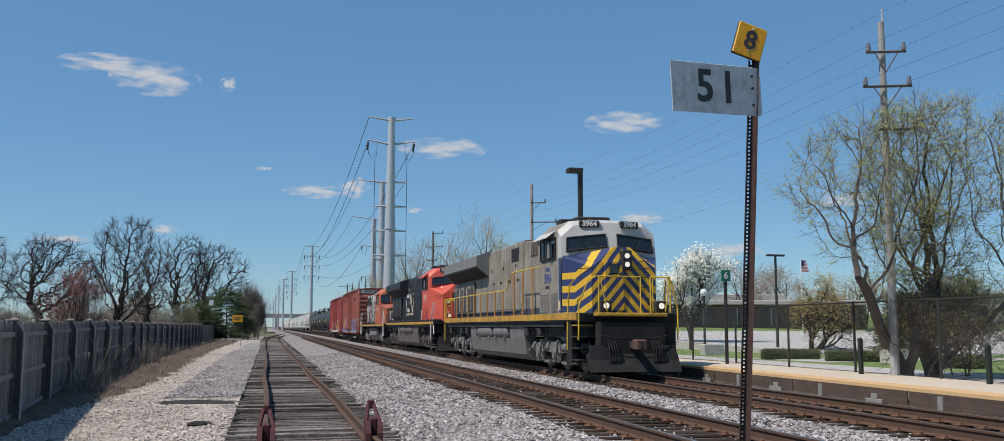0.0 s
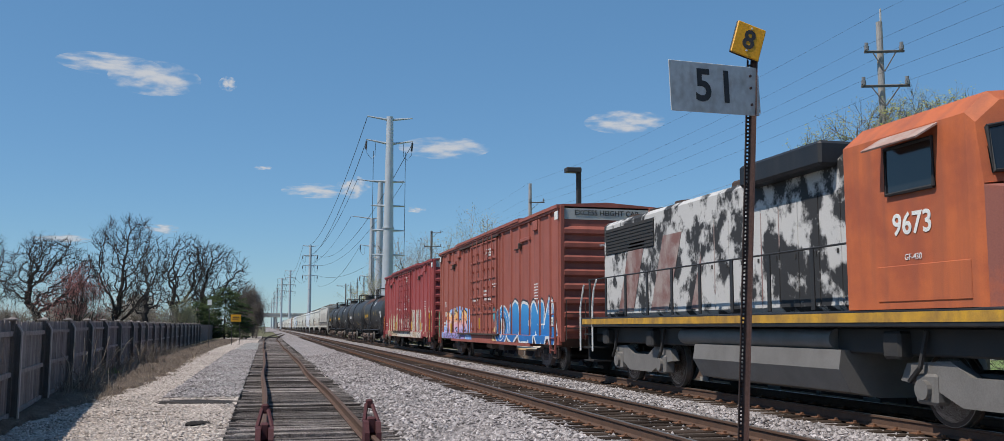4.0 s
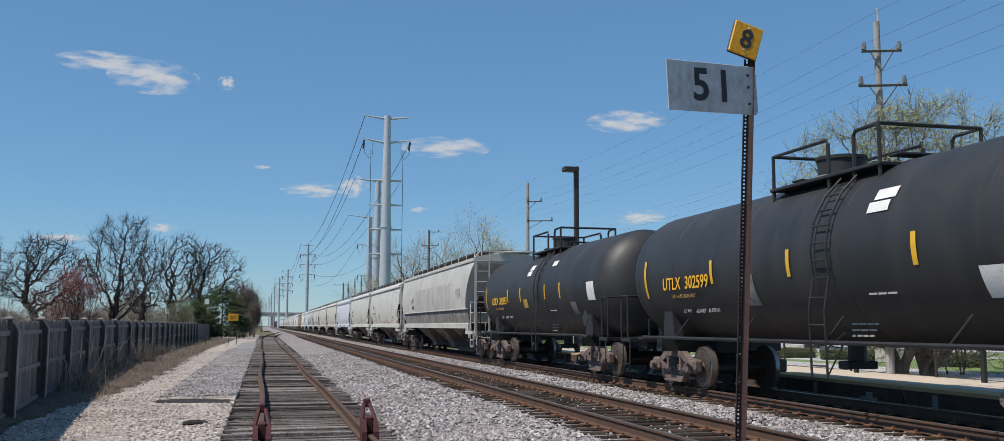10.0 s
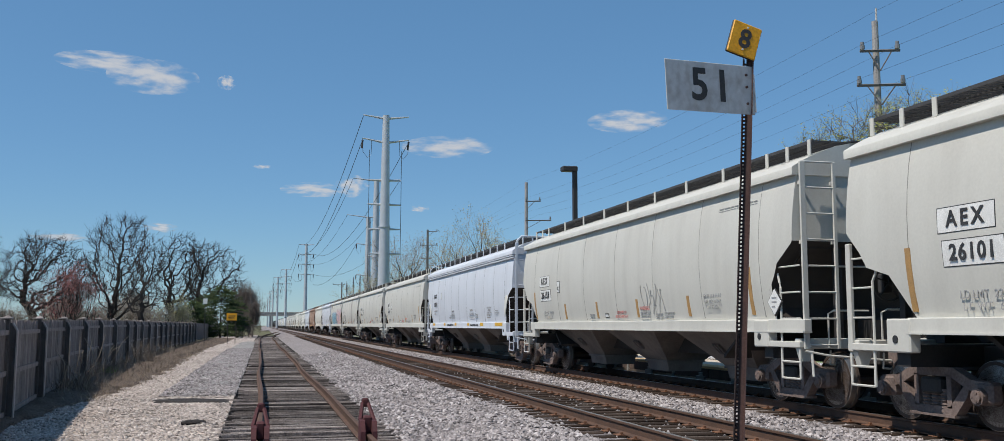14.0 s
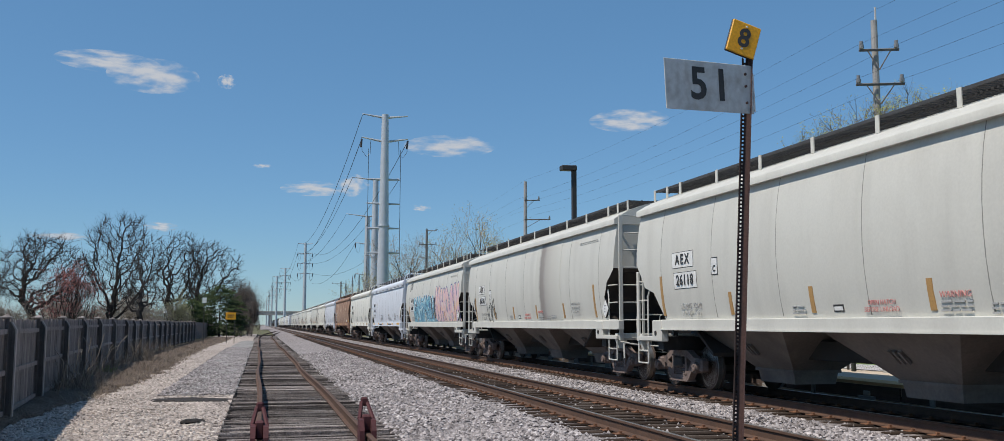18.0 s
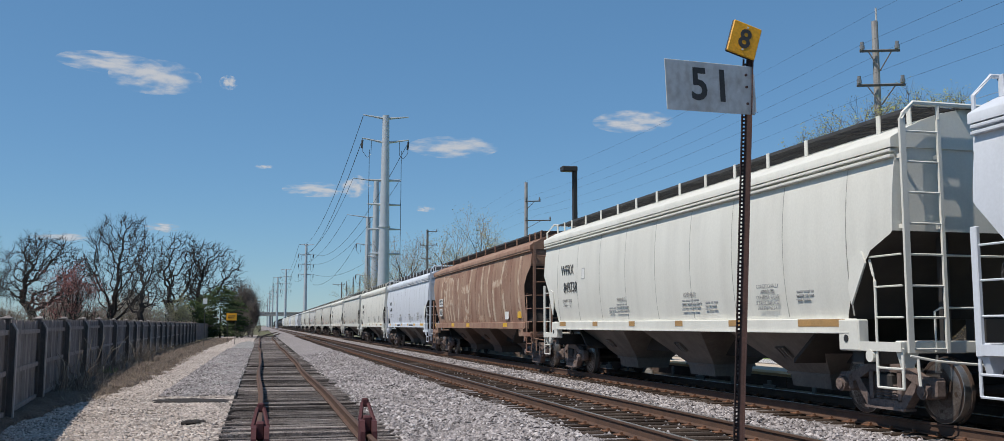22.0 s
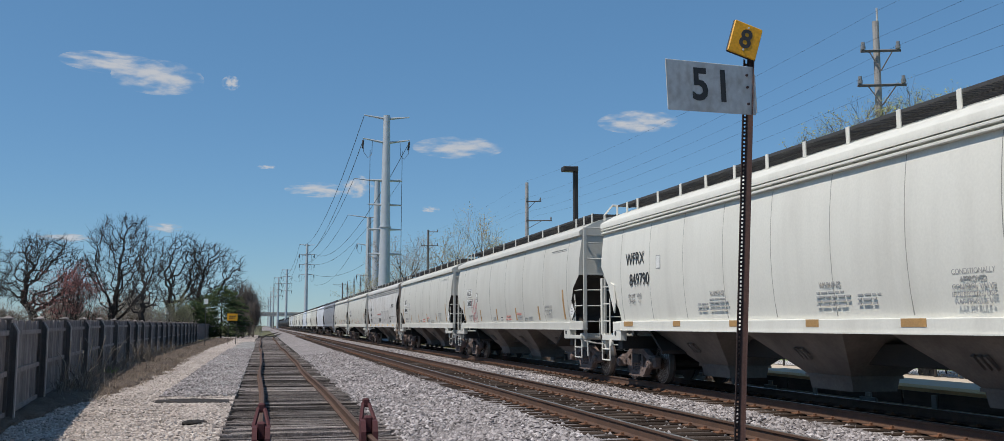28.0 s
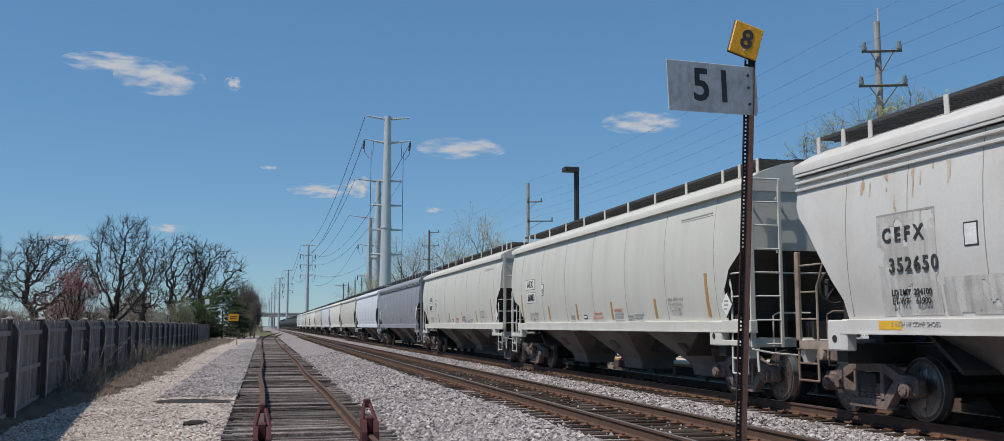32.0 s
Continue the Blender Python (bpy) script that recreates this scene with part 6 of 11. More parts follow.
    for z in (2.2, 2.5, 2.8, 3.05, 3.25):
        gi.tube([(0.45, -10.25, z), (0.45, -10.34, z), (0.75, -10.34, z), (0.75, -10.25, z)], 0.013, 5)
    gi.tube([(-1.3, -9.75, 2.95), (-1.28, -9.82, 3.05), (-1.0, -10.2, 3.05)], 0.013, 5)
    part("grab_iron", gi, M_GEAR, lo)
    # front platform, pilot, steps, plough, coupler
    p = Shape()
    p.rbox(-1.05, -10.95, 1.66, 1.05, -10.5, 1.76, 0.02)
    part("front_platform", p, P_YEL_L if yellow_front else P_RED, lo)
    p = Shape()
    p.rbox(-0.98, -10.9, 0.45, 0.98, -10.5, 1.5, 0.03)
    p.rbox(-1.45, -9.85, 0.35, -0.95, -9.75, 1.5, 0.02)
    p.rbox(0.95, -10.6, 0.4, 1.45, -9.8, 1.5, 0.03)
    p.rbox(-1.48, -9.85, 0.32, -1.42, -9.35, 1.5, 0.02)
    part("pilot", p, M_PILOT, lo)
    p = Shape()
    p.prism([(-10.9, 0.62), (-11.2, 0.12), (-11.12, 0.10), (-10.8, 0.55)], 0, -1.35, 1.35)
    p.prism([(-10.9, 0.85), (-11.0, 0.45), (-10.85, 0.45)], 0, -1.3, -0.7)
    p.prism([(-10.9, 0.85), (-11.0, 0.45), (-10.85, 0.45)], 0, 0.7, 1.3)
    part("snow_plough", p, M_PILOT, lo)
    for z, q in ((0.42, 0), (0.75, 0.02), (1.08, 0.04), (1.4, 0.06)):
        st = Shape()
        st.rbox(-1.48, -10.55 + q, z - 0.02, -1.0, -9.85, z + 0.02, 0.006)
        sp_ = part("step", st, M_BLACK, lo)
        if yellow_front and z > 1.3:
            part("step_edge", Shape().box(-1.49, -10.56 + q, z - 0.02, -1.05, -10.545 + q, z + 0.025).box(-1.495, -10.5 + q, z - 0.01, -1.478, -10.0, z + 0.025), P_YEL_L, sp_)
    co = coupler_shape(0, 0.45)
    part("coupler", co, mat("rusty_maroon_coupler", (0.11, 0.06, 0.052), (0.06, 0.038, 0.034), rough=0.85, scale=4, fine=0.3), lo, at=pose(0, -10.85, 0.0, 0, 0, 180))
    part("coupler", co, M_CAST, lo, at=(0, 10.5, 0))
    ho = Shape()
    for x in (-0.75, -0.68, -0.6, -0.52, 0.55, 0.63, 0.72, 0.8):
        part("air_hose", Shape().tube([(x, -10.92, 0.95), (x, -11.08, 0.75), (x + 0.02, -11.08, 0.45), (x + 0.03, -11.0, 0.25)], 0.022, 5), M_PILOT, lo)
    ho.tube([(-1.0, -10.95, 1.12), (-0.5, -11.05, 1.05), (0.5, -11.05, 1.05), (1.0, -10.95, 1.12)], 0.016, 5)
    part("uncoupling_lever", ho, M_PILOT, lo)
    hr = Shape()
    for x, s_ in ((-1.0, 1), (0.25, -1), (0.55, 1), (1.15, -1)):
        hr.tube([(x, -10.9, 1.76), (x, -10.9, 2.78)], 0.02, 6)
    hr.tube([(-1.05, -10.9, 2.78), (0.25, -10.9, 2.78)], 0.02, 6)
    hr.tube([(0.55, -10.9, 2.78), (1.15, -10.9, 2.78)], 0.02, 6)
    hr.tube([(-0.75, -10.9, 1.8), (-0.95, -10.9, 2.72)], 0.016, 6)
    hr.tube([(0.62, -10.9, 1.8), (0.62, -10.9, 2.75)], 0.016, 6)
    hr.tube([(1.0, -10.9, 1.8), (1.12, -10.9, 2.72)], 0.016, 6)
    part("front_railing", hr, hand_mat if yellow_front else P_HAND, lo)
    for x in (-1.5, 1.5):
        g = Shape()
        if yellow_front or x > 0:
            g.tube([(x, -9.55, 0.7), (x, -9.6, 1.9), (x, -9.75, 2.55), (x * 0.93, -10.0, 2.75)], 0.022, 6)
            g.tube([(x, -10.58, 1.0), (x, -10.62, 1.3), (x, -10.6, 1.9), (x * 0.85, -10.72, 2.65), (x * 0.72, -10.88, 2.78)], 0.022, 6)
        else:
            g.tube([(x, -9.55, 0.7), (x, -9.6, 1.75), (x, -9.95, 2.3), (x, -10.0, 2.7)], 0.024, 6)
            g.tube([(x, -10.58, 1.0), (x, -10.3, 1.5), (x, -10.25, 1.8), (x, -10.75, 2.6)], 0.024, 6)
        part("step_handrail", g, P_HAND if yellow_front else M_WHITE_MARK, lo)
    part("handrail_rear", Shape().tube([(-1.5, 10.5, 0.7), (-1.5, 10.55, 1.9), (-1.5, 10.55, 2.65), (1.5, 10.55, 2.65), (1.5, 10.55, 0.9)], 0.022, 6), hand_mat, lo)
    ys = [10.3, 9.0, 7.7, 6.4, 5.1, 3.8, 2.5, 1.2, -0.1, -1.4]
    railing(lo, [(10.55, 2.70), (-1.95, 2.70), (-2.15, 2.76), (-2.7, 3.22), (-2.9, 3.30), (-6.55, 3.30), (-6.62, 3.2)], [(y, 2.69) for y in ys] + [(-3.1, 3.29), (-4.3, 3.29), (-5.6, 3.29)], hand_mat, post_mat, -1.47)
    railing(lo, [(10.55, 2.70), (-6.4, 2.70)], [(10.3, 2.69), (5.0, 2.69), (0.0, 2.69), (-5.0, 2.69)], hand_mat, post_mat, 1.47)
    # fuel tank and air tanks
    t = Shape()
    t.prism([(-1.38, 0.95), (-1.30, 0.42), (-1.05, 0.22), (1.05, 0.22), (1.30, 0.42), (1.38, 0.95)], 1, -4.3, 4.8)
    t.prism([(-1.40, 1.40), (-1.38, 0.95), (-1.0, 0.95), (-1.0, 1.40)], 1, -4.3, -2.2)
    t.prism([(-1.40, 1.40), (-1.38, 0.95), (-1.0, 0.95), (-1.0, 1.40)], 1, 3.65, 4.8)
    part("fuel_tank", t, gear, lo)
    for y0, y1 in ((0.78, 3.4), (-1.8, 0.48)):
        a = Shape()
        prof = [(y0, 0.12), (y0 + 0.06, 0.22), (y0 + 0.18, 0.27), (y1 - 0.18, 0.27), (y1 - 0.06, 0.22), (y1, 0.12)]
        a.loft([[(-1.18 + q * math.cos(2 * math.pi * i / 18), y, 1.17 + q * math.sin(2 * math.pi * i / 18)) for i in range(18)] for y, q in prof])
        tk = part("air_tank", a, gear, lo, smooth=True)
        for yy in (y0 + 0.4, y1 - 0.4):
            part("tank_strap", Shape().rbox(-1.44, yy - 0.07, 0.86, -1.2, yy + 0.07, 1.0, 0.01), gear, tk)
    for x, y0, y1 in ((-1.3, -8.6, -4.2), (-1.35, 4.3, 9.8)):
        part("air_pipe", Shape().tube([(x, y0, 1.31), (x, y1, 1.31)], 0.03, 6), M_GEAR, lo)
    for y in (-5.2, -6.8, 5.0, 6.2, 8.8):
        part("air_pipe", Shape().tube([(-1.3, y, 1.35), (-1.32, y + 0.1, 1.1), (-1.2, y + 0.3, 0.95)], 0.03, 6), M_GEAR, lo)
        part("valve_box", Shape().rbox(-1.42, y + 0.5, 1.05, -1.2, y + 0.9, 1.35, 0.03), M_GEAR, lo)
    three_axle_truck(lo, -7.25, gear)
    three_axle_truck(lo, 7.35, gear)
    return lo


def loco_a():
    lo = big_loco("dusty silver diesel locomotive with blue and yellow striped nose", "3964", P_SILVER, P_SILVER, P_CHEVRON, P_YEL_L, P_HAND, P_OCHRE, P_WING, True,
                  mat("pale_grey_cab_top", (0.50, 0.49, 0.47), (0.4, 0.39, 0.37), rough=0.5), P_GREYL)
    sign_text(lo, "cab_number", "3964", 0.42, -7.62, 2.85, -1.538, mat("blue_cab_digits", (0.06, 0.09, 0.26), (0.10, 0.13, 0.3)), 0.008)
    part("cab_emblem", bars(Shape(), -7.4, 3.2, [0.22], 0.16, 0.05, -1.534), MATS["blue_cab_digits"], lo)
    part("cab_emblem", bars(Shape(), -7.68, 3.2, [0.22], 0.16, 0.05, -1.534), MATS["blue_cab_digits"], lo)
    sign_text(lo, "model_lettering", "ES44AC", 0.13, -7.62, 2.58, -1.538, M_BLACK_MARK)
    part("blue_cab_corner", Shape().add([(-1.535, -9.05, 1.8), (-1.535, -8.8, 1.8), (-1.535, -8.78, 3.40), (-1.535, -9.04, 3.45)], [(0, 1, 2, 3)]), P_BLUE_L, lo)
    part("notice_board", Shape().box(-1.54, -8.98, 1.86, -1.533, -8.8, 2.14), P_CREAM_L, lo)
    return lo


def loco_b():
    lo = big_loco("black and red-orange diesel locomotive with white emblem", "2845", P_LBLACK, P_RED, P_RED, P_LBLACK, M_BLACK, M_BLACK, P_LBLACK, False, P_RED, P_BROWNL)
    part("sill_stripe", Shape().box(-1.53, -10.4, 1.50, -1.518, 10.5, 1.64), P_YEL_L, lo)
    # cream slash behind the red cab
    s = Shape()
    s.prism([(-6.72, 2.36), (-6.72, 3.72), (-5.2, 3.72), (-4.12, 2.64), (-4.12, 2.38)], 0, -0.990, -0.985)
    s.prism([(-3.45, 1.78), (-2.7, 1.78), (-2.7, 2.38), (-3.97, 2.38)], 0, -0.990, -0.985)
    part("cream_slash", s, P_CREAM_L, lo)
    s = Shape()
    s.prism([(-6.72, 1.78), (-6.72, 3.2), (-5.67, 2.87), (-5.18, 2.38), (-3.97, 2.38), (-3.45, 1.78)], 0, -0.996, -0.991)
    part("red_panel", s, P_RED, lo)
    sign_text(lo, "cab_number", "2845", 0.42, -7.62, 2.95, -1.538, P_CREAM_L, 0.008)
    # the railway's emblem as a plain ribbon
    e = Shape()
    ribbon = [(2.72, 3.38), (3.72, 3.39), (3.90, 3.27), (3.95, 3.1), (3.95, 2.66), (3.84, 2.48), (2.55, 2.43), (2.36, 2.52), (2.28, 2.75), (2.24, 3.2), (2.12, 3.37), (1.95, 3.28), (1.45, 2.55), (1.25, 2.38), (1.06, 2.42), (0.98, 2.6), (0.97, 3.52)]
    stroke(e, [(a - 0.4, b) for a, b in ribbon], 0.21, -0.985, 0.006)
    part("emblem", e, mat("ivory_emblem_paint", (0.60, 0.55, 0.43), (0.5, 0.45, 0.35), rough=0.6, scale=3), lo, "white ribbon emblem")
    part("web_lettering", bars(Shape(), 3.7, 2.24, [3.25], 0.17, 0.1, -0.986), P_CREAM_L, lo)
    for y in (3.3, 2.5):
        part("white_square", Shape().box(-0.986, y - 0.08, 3.74, -0.98, y + 0.08, 3.88), M_WHITE_MARK, lo)
    part("nose_emblem", Shape().cyl((-0.72, -10.24, 2.72), (-0.72, -10.20, 2.70), 0.13, 16), mat("green_and_white_roundel", (0.1, 0.35, 0.1), (0.7, 0.7, 0.6), scale=6), lo)
    n = Shape()
    n.box(-0.7, -10.30, 2.42, 0.7, -10.285, 2.52)
    n.box(-0.7, -10.30, 2.08, 0.7, -10.285, 2.18)
    part("nose_stripe", n, P_CREAM_L, lo)
    part("hood_lettering", bars(Shape(), -5.2, 3.55, [0.35, 0], 0.12, 0.1, -0.975), M_WHITE_MARK, lo)
    return lo


def loco_c():
    """Four-axle road switcher with a safety cab."""
    lo = thing("diesel_locomotive", "worn orange cab diesel locomotive with peeling striped hood", "locomotive", group="locomotives of the train")
    part("deck", Shape().rbox(-1.5, -9.3, 1.35, 1.5, 9.5, 1.6, 0.02), P_LBLACK, lo)
    part("sill_stripe", Shape().box(-1.512, -9.2, 1.42, -1.498, 9.4, 1.56), P_YEL_L, lo)
    part("underframe", Shape().rbox(-1.15, -9.0, 0.95, 1.15, 9.2, 1.35, 0.03), M_GEAR, lo)
    h = Shape()
    h.rbox(-0.92, -3.3, 1.6, 0.92, 9.25, 4.20, 0.1)
    part("engine_hood", h, P_PATCHY, lo, "peeling black hood with white and grey slanted stripes")
    for y0 in (0.2, 2.5, 4.8, 7.0):
        s = Shape()
        s.prism([(y0, 1.75), (y0 + 1.05, 1.75), (y0 + 0.25, 3.5), (y0 - 0.8, 3.5)], 0, -0.93, -0.915)
        part("slanted_stripe", s, mat("faded_maroon_stripe", (0.20, 0.10, 0.09), (0.35, 0.3, 0.28), rough=0.7, scale=2, mix=0.8), lo)
    y = -2.9
    for i in range(9):
        dd = part("hood_door", Shape().rbox(-0.935, y, 1.7, -0.91, y + 0.62, 3.6, 0.006), P_PATCHY, lo)
        part("latch", Shape().cbox((-0.94, y + 0.08, 2.6), (0.02, 0.05, 0.08)), M_GEAR, dd)
        y += 0.66
    g = Shape()
    g.box(-0.93, 5.6, 3.3, -0.91, 9.0, 4.0)
    for i in range(8):
        g.box(-0.945, 5.6, 3.32 + i * 0.085, -0.925, 9.0, 3.36 + i * 0.085)
    part("louvre", g, M_GEAR, lo)
    b = Shape()
    b.rbox(-1.25, -2.2, 4.0, 1.25, 0.6, 4.42, 0.05)
    part("intake_box", b, P_LBLACK, lo)
    r = Shape()
    r.rbox(-0.5, 1.2, 4.2, 0.5, 2.4, 4.42, 0.05)
    for yy in (5.2, 6.8, 8.2):
        r.cyl((0, yy, 4.2), (0, yy, 4.36), 0.5, 16)
    part("roof_fan", r, M_SOOT, lo)
    c = Shape()
    def ring(y, zs, zr):
        return [(-1.5, y, 1.6), (-1.5, y, zs), (-1.15, y, zr - 0.07), (-0.5, y, zr), (0.5, y, zr), (1.15, y, zr - 0.07), (1.5, y, zs), (1.5, y, 1.6)]
    c.loft([ring(-3.25, 4.05, 4.42), ring(-5.9, 4.05, 4.42)])
    part("cab", c, P_ORANGE, lo)
    f = Shape()
    f.loft([[(-1.5, -5.9, 1.6), (-1.5, -5.9, 4.05), (-1.15, -5.9, 4.35), (-0.5, -5.9, 4.42), (0.5, -5.9, 4.42), (1.15, -5.9, 4.35), (1.5, -5.9, 4.05), (1.5, -5.9, 1.6)],
            [(-1.47, -6.1, 1.6), (-1.47, -6.05, 3.9), (-1.12, -6.08, 4.2), (-0.48, -6.2, 4.3), (0.48, -6.2, 4.3), (1.12, -6.08, 4.2), (1.47, -6.05, 3.9), (1.47, -6.1, 1.6)],
            [(-1.47, -6.15, 1.6), (-1.47, -6.15, 3.12), (-1.1, -6.3, 3.15), (-0.4, -6.5, 3.2), (0.4, -6.5, 3.2), (1.1, -6.3, 3.15), (1.47, -6.15, 3.12), (1.47, -6.15, 1.6)]])
    part("cab_front", f, P_ORANGE, lo)
    nose_m = mat("rusted_red_nose_paint", (0.24, 0.085, 0.065), (0.46, 0.11, 0.045), rough=0.7, scale=0.9, mix=1.0, fine=0.1)
    n = Shape()
    n.loft([[(-1.47, -6.15, 1.6), (-1.47, -6.15, 3.1), (-0.9, -6.35, 3.14), (0.9, -6.35, 3.14), (1.47, -6.15, 3.1), (1.47, -6.15, 1.6)],
            [(-1.0, -7.75, 1.6), (-1.0, -7.7, 2.75), (-0.7, -7.66, 2.92), (0.7, -7.66, 2.92), (1.0, -7.7, 2.75), (1.0, -7.75, 1.6)]])
    part("nose", n, nose_m, lo)
    e = Shape()
    stroke(e, [(0.15, 2.1), (0.15, 2.0), (0.05, 1.95), (-0.75, 1.95), (-0.85, 2.05), (-0.85, 2.45), (-0.75, 2.55), (0.05, 2.55), (0.15, 2.48)], 0.13, 0.0, 0.012)
    e.v = [(a, -7.775 + x_ + (b - 1.95) * 0.04, b) for x_, a, b in e.v]
    part("nose_emblem", e, M_WHITE_MARK, lo, "white ribbon emblem on the nose")
    for sg in (-1, 1):
        g = Shape()
        q = [Vector(w) + Vector((0, -0.04, 0.01)) for w in ((sg * 1.38, -6.1, 3.82), (sg * 0.75, -6.2, 3.95), (sg * 0.75, -6.42, 3.3), (sg * 1.38, -6.2, 3.25))]
        g.add(q, [(0, 1, 2, 3)])
        g.add([w + Vector((0, 0.05, -0.02)) for w in q], [(3, 2, 1, 0)])
        part("windscreen", g, M_LGLASS, lo)
        part("window_frame", Shape().tube([tuple(w) for w in q + [q[0]]], 0.03, 6), M_BLACK, lo)
        g = Shape()
        q = [Vector(w) + Vector((0, -0.05, 0.01)) for w in ((sg * 0.62, -6.2, 3.95), (sg * 0.06, -6.22, 3.97), (sg * 0.06, -6.47, 3.35), (sg * 0.62, -6.44, 3.32))]
        g.add(q, [(0, 1, 2, 3)])
        g.add([w + Vector((0, 0.05, -0.02)) for w in q], [(3, 2, 1, 0)])
        part("windscreen", g, M_LGLASS, lo)
        nb = part("number_board", Shape().rbox(-0.28, -0.08, -0.1, 0.28, 0.08, 0.1, 0.03), M_BLACK, lo, at=(sg * 0.45, -6.2, 4.22))
        part("board_number", text_mesh("9673", 0.18, M_WHITE_MARK, 0.002, 0.004), None, nb, at=(0, -0.085, 0))
    w = part("side_window", Shape().rbox(-1.525, -5.3, 3.2, -1.49, -4.3, 3.85, 0.02), M_LGLASS, lo)
    part("window_frame", Shape().tube([(-1.53, -5.3, 3.2), (-1.53, -5.3, 3.85), (-1.53, -4.3, 3.85), (-1.53, -4.3, 3.2), (-1.53, -5.3, 3.2)], 0.03, 6), M_BLACK, w)
    aw = Shape()
    aw.rbox(-0.4, -0.6, -0.015, 0.0, 0.6, 0.015, 0.005, Matrix.Translation((-1.5, -4.8, 4.02)) @ Matrix.Rotation(radians(-30), 4, "Y"))
    part("awning", aw, mat("scuffed_awning", (0.35, 0.2, 0.16), (0.45, 0.4, 0.36), scale=4), lo)
    sign_text(lo, "cab_number", "9673", 0.42, -4.8, 2.75, -1.508, M_WHITE_MARK, 0.008)
    sign_text(lo, "model_lettering", "GF-430", 0.12, -4.8, 2.3, -1.508, M_WHITE_MARK)
    part("cab_door", Shape().rbox(-1.515, -5.9, 1.7, -1.49, -4.0, 2.2, 0.01), P_ORANGE, lo)
    p = Shape()
    p.rbox(-1.0, -9.3, 0.4, 1.0, -9.1, 1.5, 0.03)
    p.rbox(-1.45, -8.45, 0.4, -0.95, -8.35, 1.4, 0.02)
    p.prism([(-9.3, 0.6), (-9.6, 0.12), (-9.5, 0.1), (-9.2, 0.5)], 0, -1.3, 1.3)
    for z in (0.45, 0.8, 1.15):
        p.box(-1.45, -9.2, z - 0.02, -0.95, -8.4, z + 0.02)
        p.box(-1.45, 8.6, z - 0.02, -0.95, 9.4, z + 0.02)
    p.rbox(-1.3, 9.35, 0.4, 1.3, 9.5, 1.4, 0.02)
    part("pilot", p, M_PILOT, lo)
    co = coupler_shape(0, 0.45)
    part("coupler", co, M_CAST, lo, at=pose(0, -9.3, 0.0, 0, 0, 180))
    part("coupler", co, M_CAST, lo, at=(0, 9.4, 0))
    for y0, d in ((-8.35, -0.5), (8.6, 0.6)):
        g = Shape()
        g.tube([(-1.48, y0, 0.7), (-1.48, y0, 1.9), (-1.48, y0 - 0.12, 2.35), (-1.48, y0 - 0.35, 2.6)], 0.024, 6)
        g.tube([(-1.48, y0 + d * 1.7, 0.7), (-1.48, y0 + d * 1.7, 1.9), (-1.48, y0 + d * 1.2, 2.5)], 0.024, 6)
        part("step_handrail", g, M_WHITE_MARK, lo)
    railing(lo, [(9.0, 2.62), (-3.2, 2.62)], [(y, 2.62) for y in (8.9, 7.6, 6.2, 4.8, 3.4, 2.0, 0.6, -0.8, -2.2)], M_BLACK, M_BLACK, -1.45, 0.018)
    t = Shape()
    t.prism([(-1.3, 1.0), (-1.35, 0.7), (-1.15, 0.35), (-0.6, 0.25), (0.6, 0.25), (1.15, 0.35), (1.35, 0.7), (1.3, 1.0)], 1, -2.7, 2.6)
    part("fuel_tank", t, P_GREYL, lo)
    a = Shape().cyl((-1.15, -2.4, 1.16), (-1.15, 3.4, 1.16), 0.17, 14)
    part("air_tank", a, P_GREYL, lo, smooth=True)
    for yy in (-7.2, -4.6, 4.4, 7.4):
        part("air_pipe", Shape().tube([(-1.2, yy, 1.3), (-1.25, yy + 0.1, 0.8), (-1.2, yy + 0.4, 0.6)], 0.04, 6), M_GEAR, lo)
        part("valve_box", Shape().rbox(-1.35, yy + 0.4, 0.9, -1.1, yy + 0.8, 1.3, 0.04), M_GEAR, lo)
    for yc in (-5.9, 6.0):
        tr = part("truck", Shape().rbox(-0.95, -1.6, 0.5, 0.95, 1.6, 0.75, 0.03), M_GEAR, lo, at=(0, yc, 0))
        for sg in (-1, 1):
            f = Shape()
            x0 = sg * 1.08
            f.prism([(-1.95, 0.6), (-1.8, 0.85), (-0.9, 0.9), (-0.5, 0.7), (0.5, 0.7), (0.9, 0.9), (1.8, 0.85), (1.95, 0.6), (1.2, 0.5), (0.7, 0.3), (-0.7, 0.3), (-1.2, 0.5)], 0, x0 - 0.08, x0 + 0.08)
            for yy in (-1.37, 1.37):
                f.rbox(x0 - 0.13, yy - 0.22, 0.3, x0 + 0.13, yy + 0.22, 0.72, 0.04)
            part("side_frame", f, P_GREYL, tr)
        for yy in (-1.37, 1.37):
            wheel_at(tr, yy, 0.508, WHEEL_L, WHEELS_L)
            part("bearing_cap", Shape().cyl((-1.28, 0, 0.5), (-1.1, 0, 0.5), 0.14, 14), P_GREYL, tr, at=(0, yy, 0))
    return lo
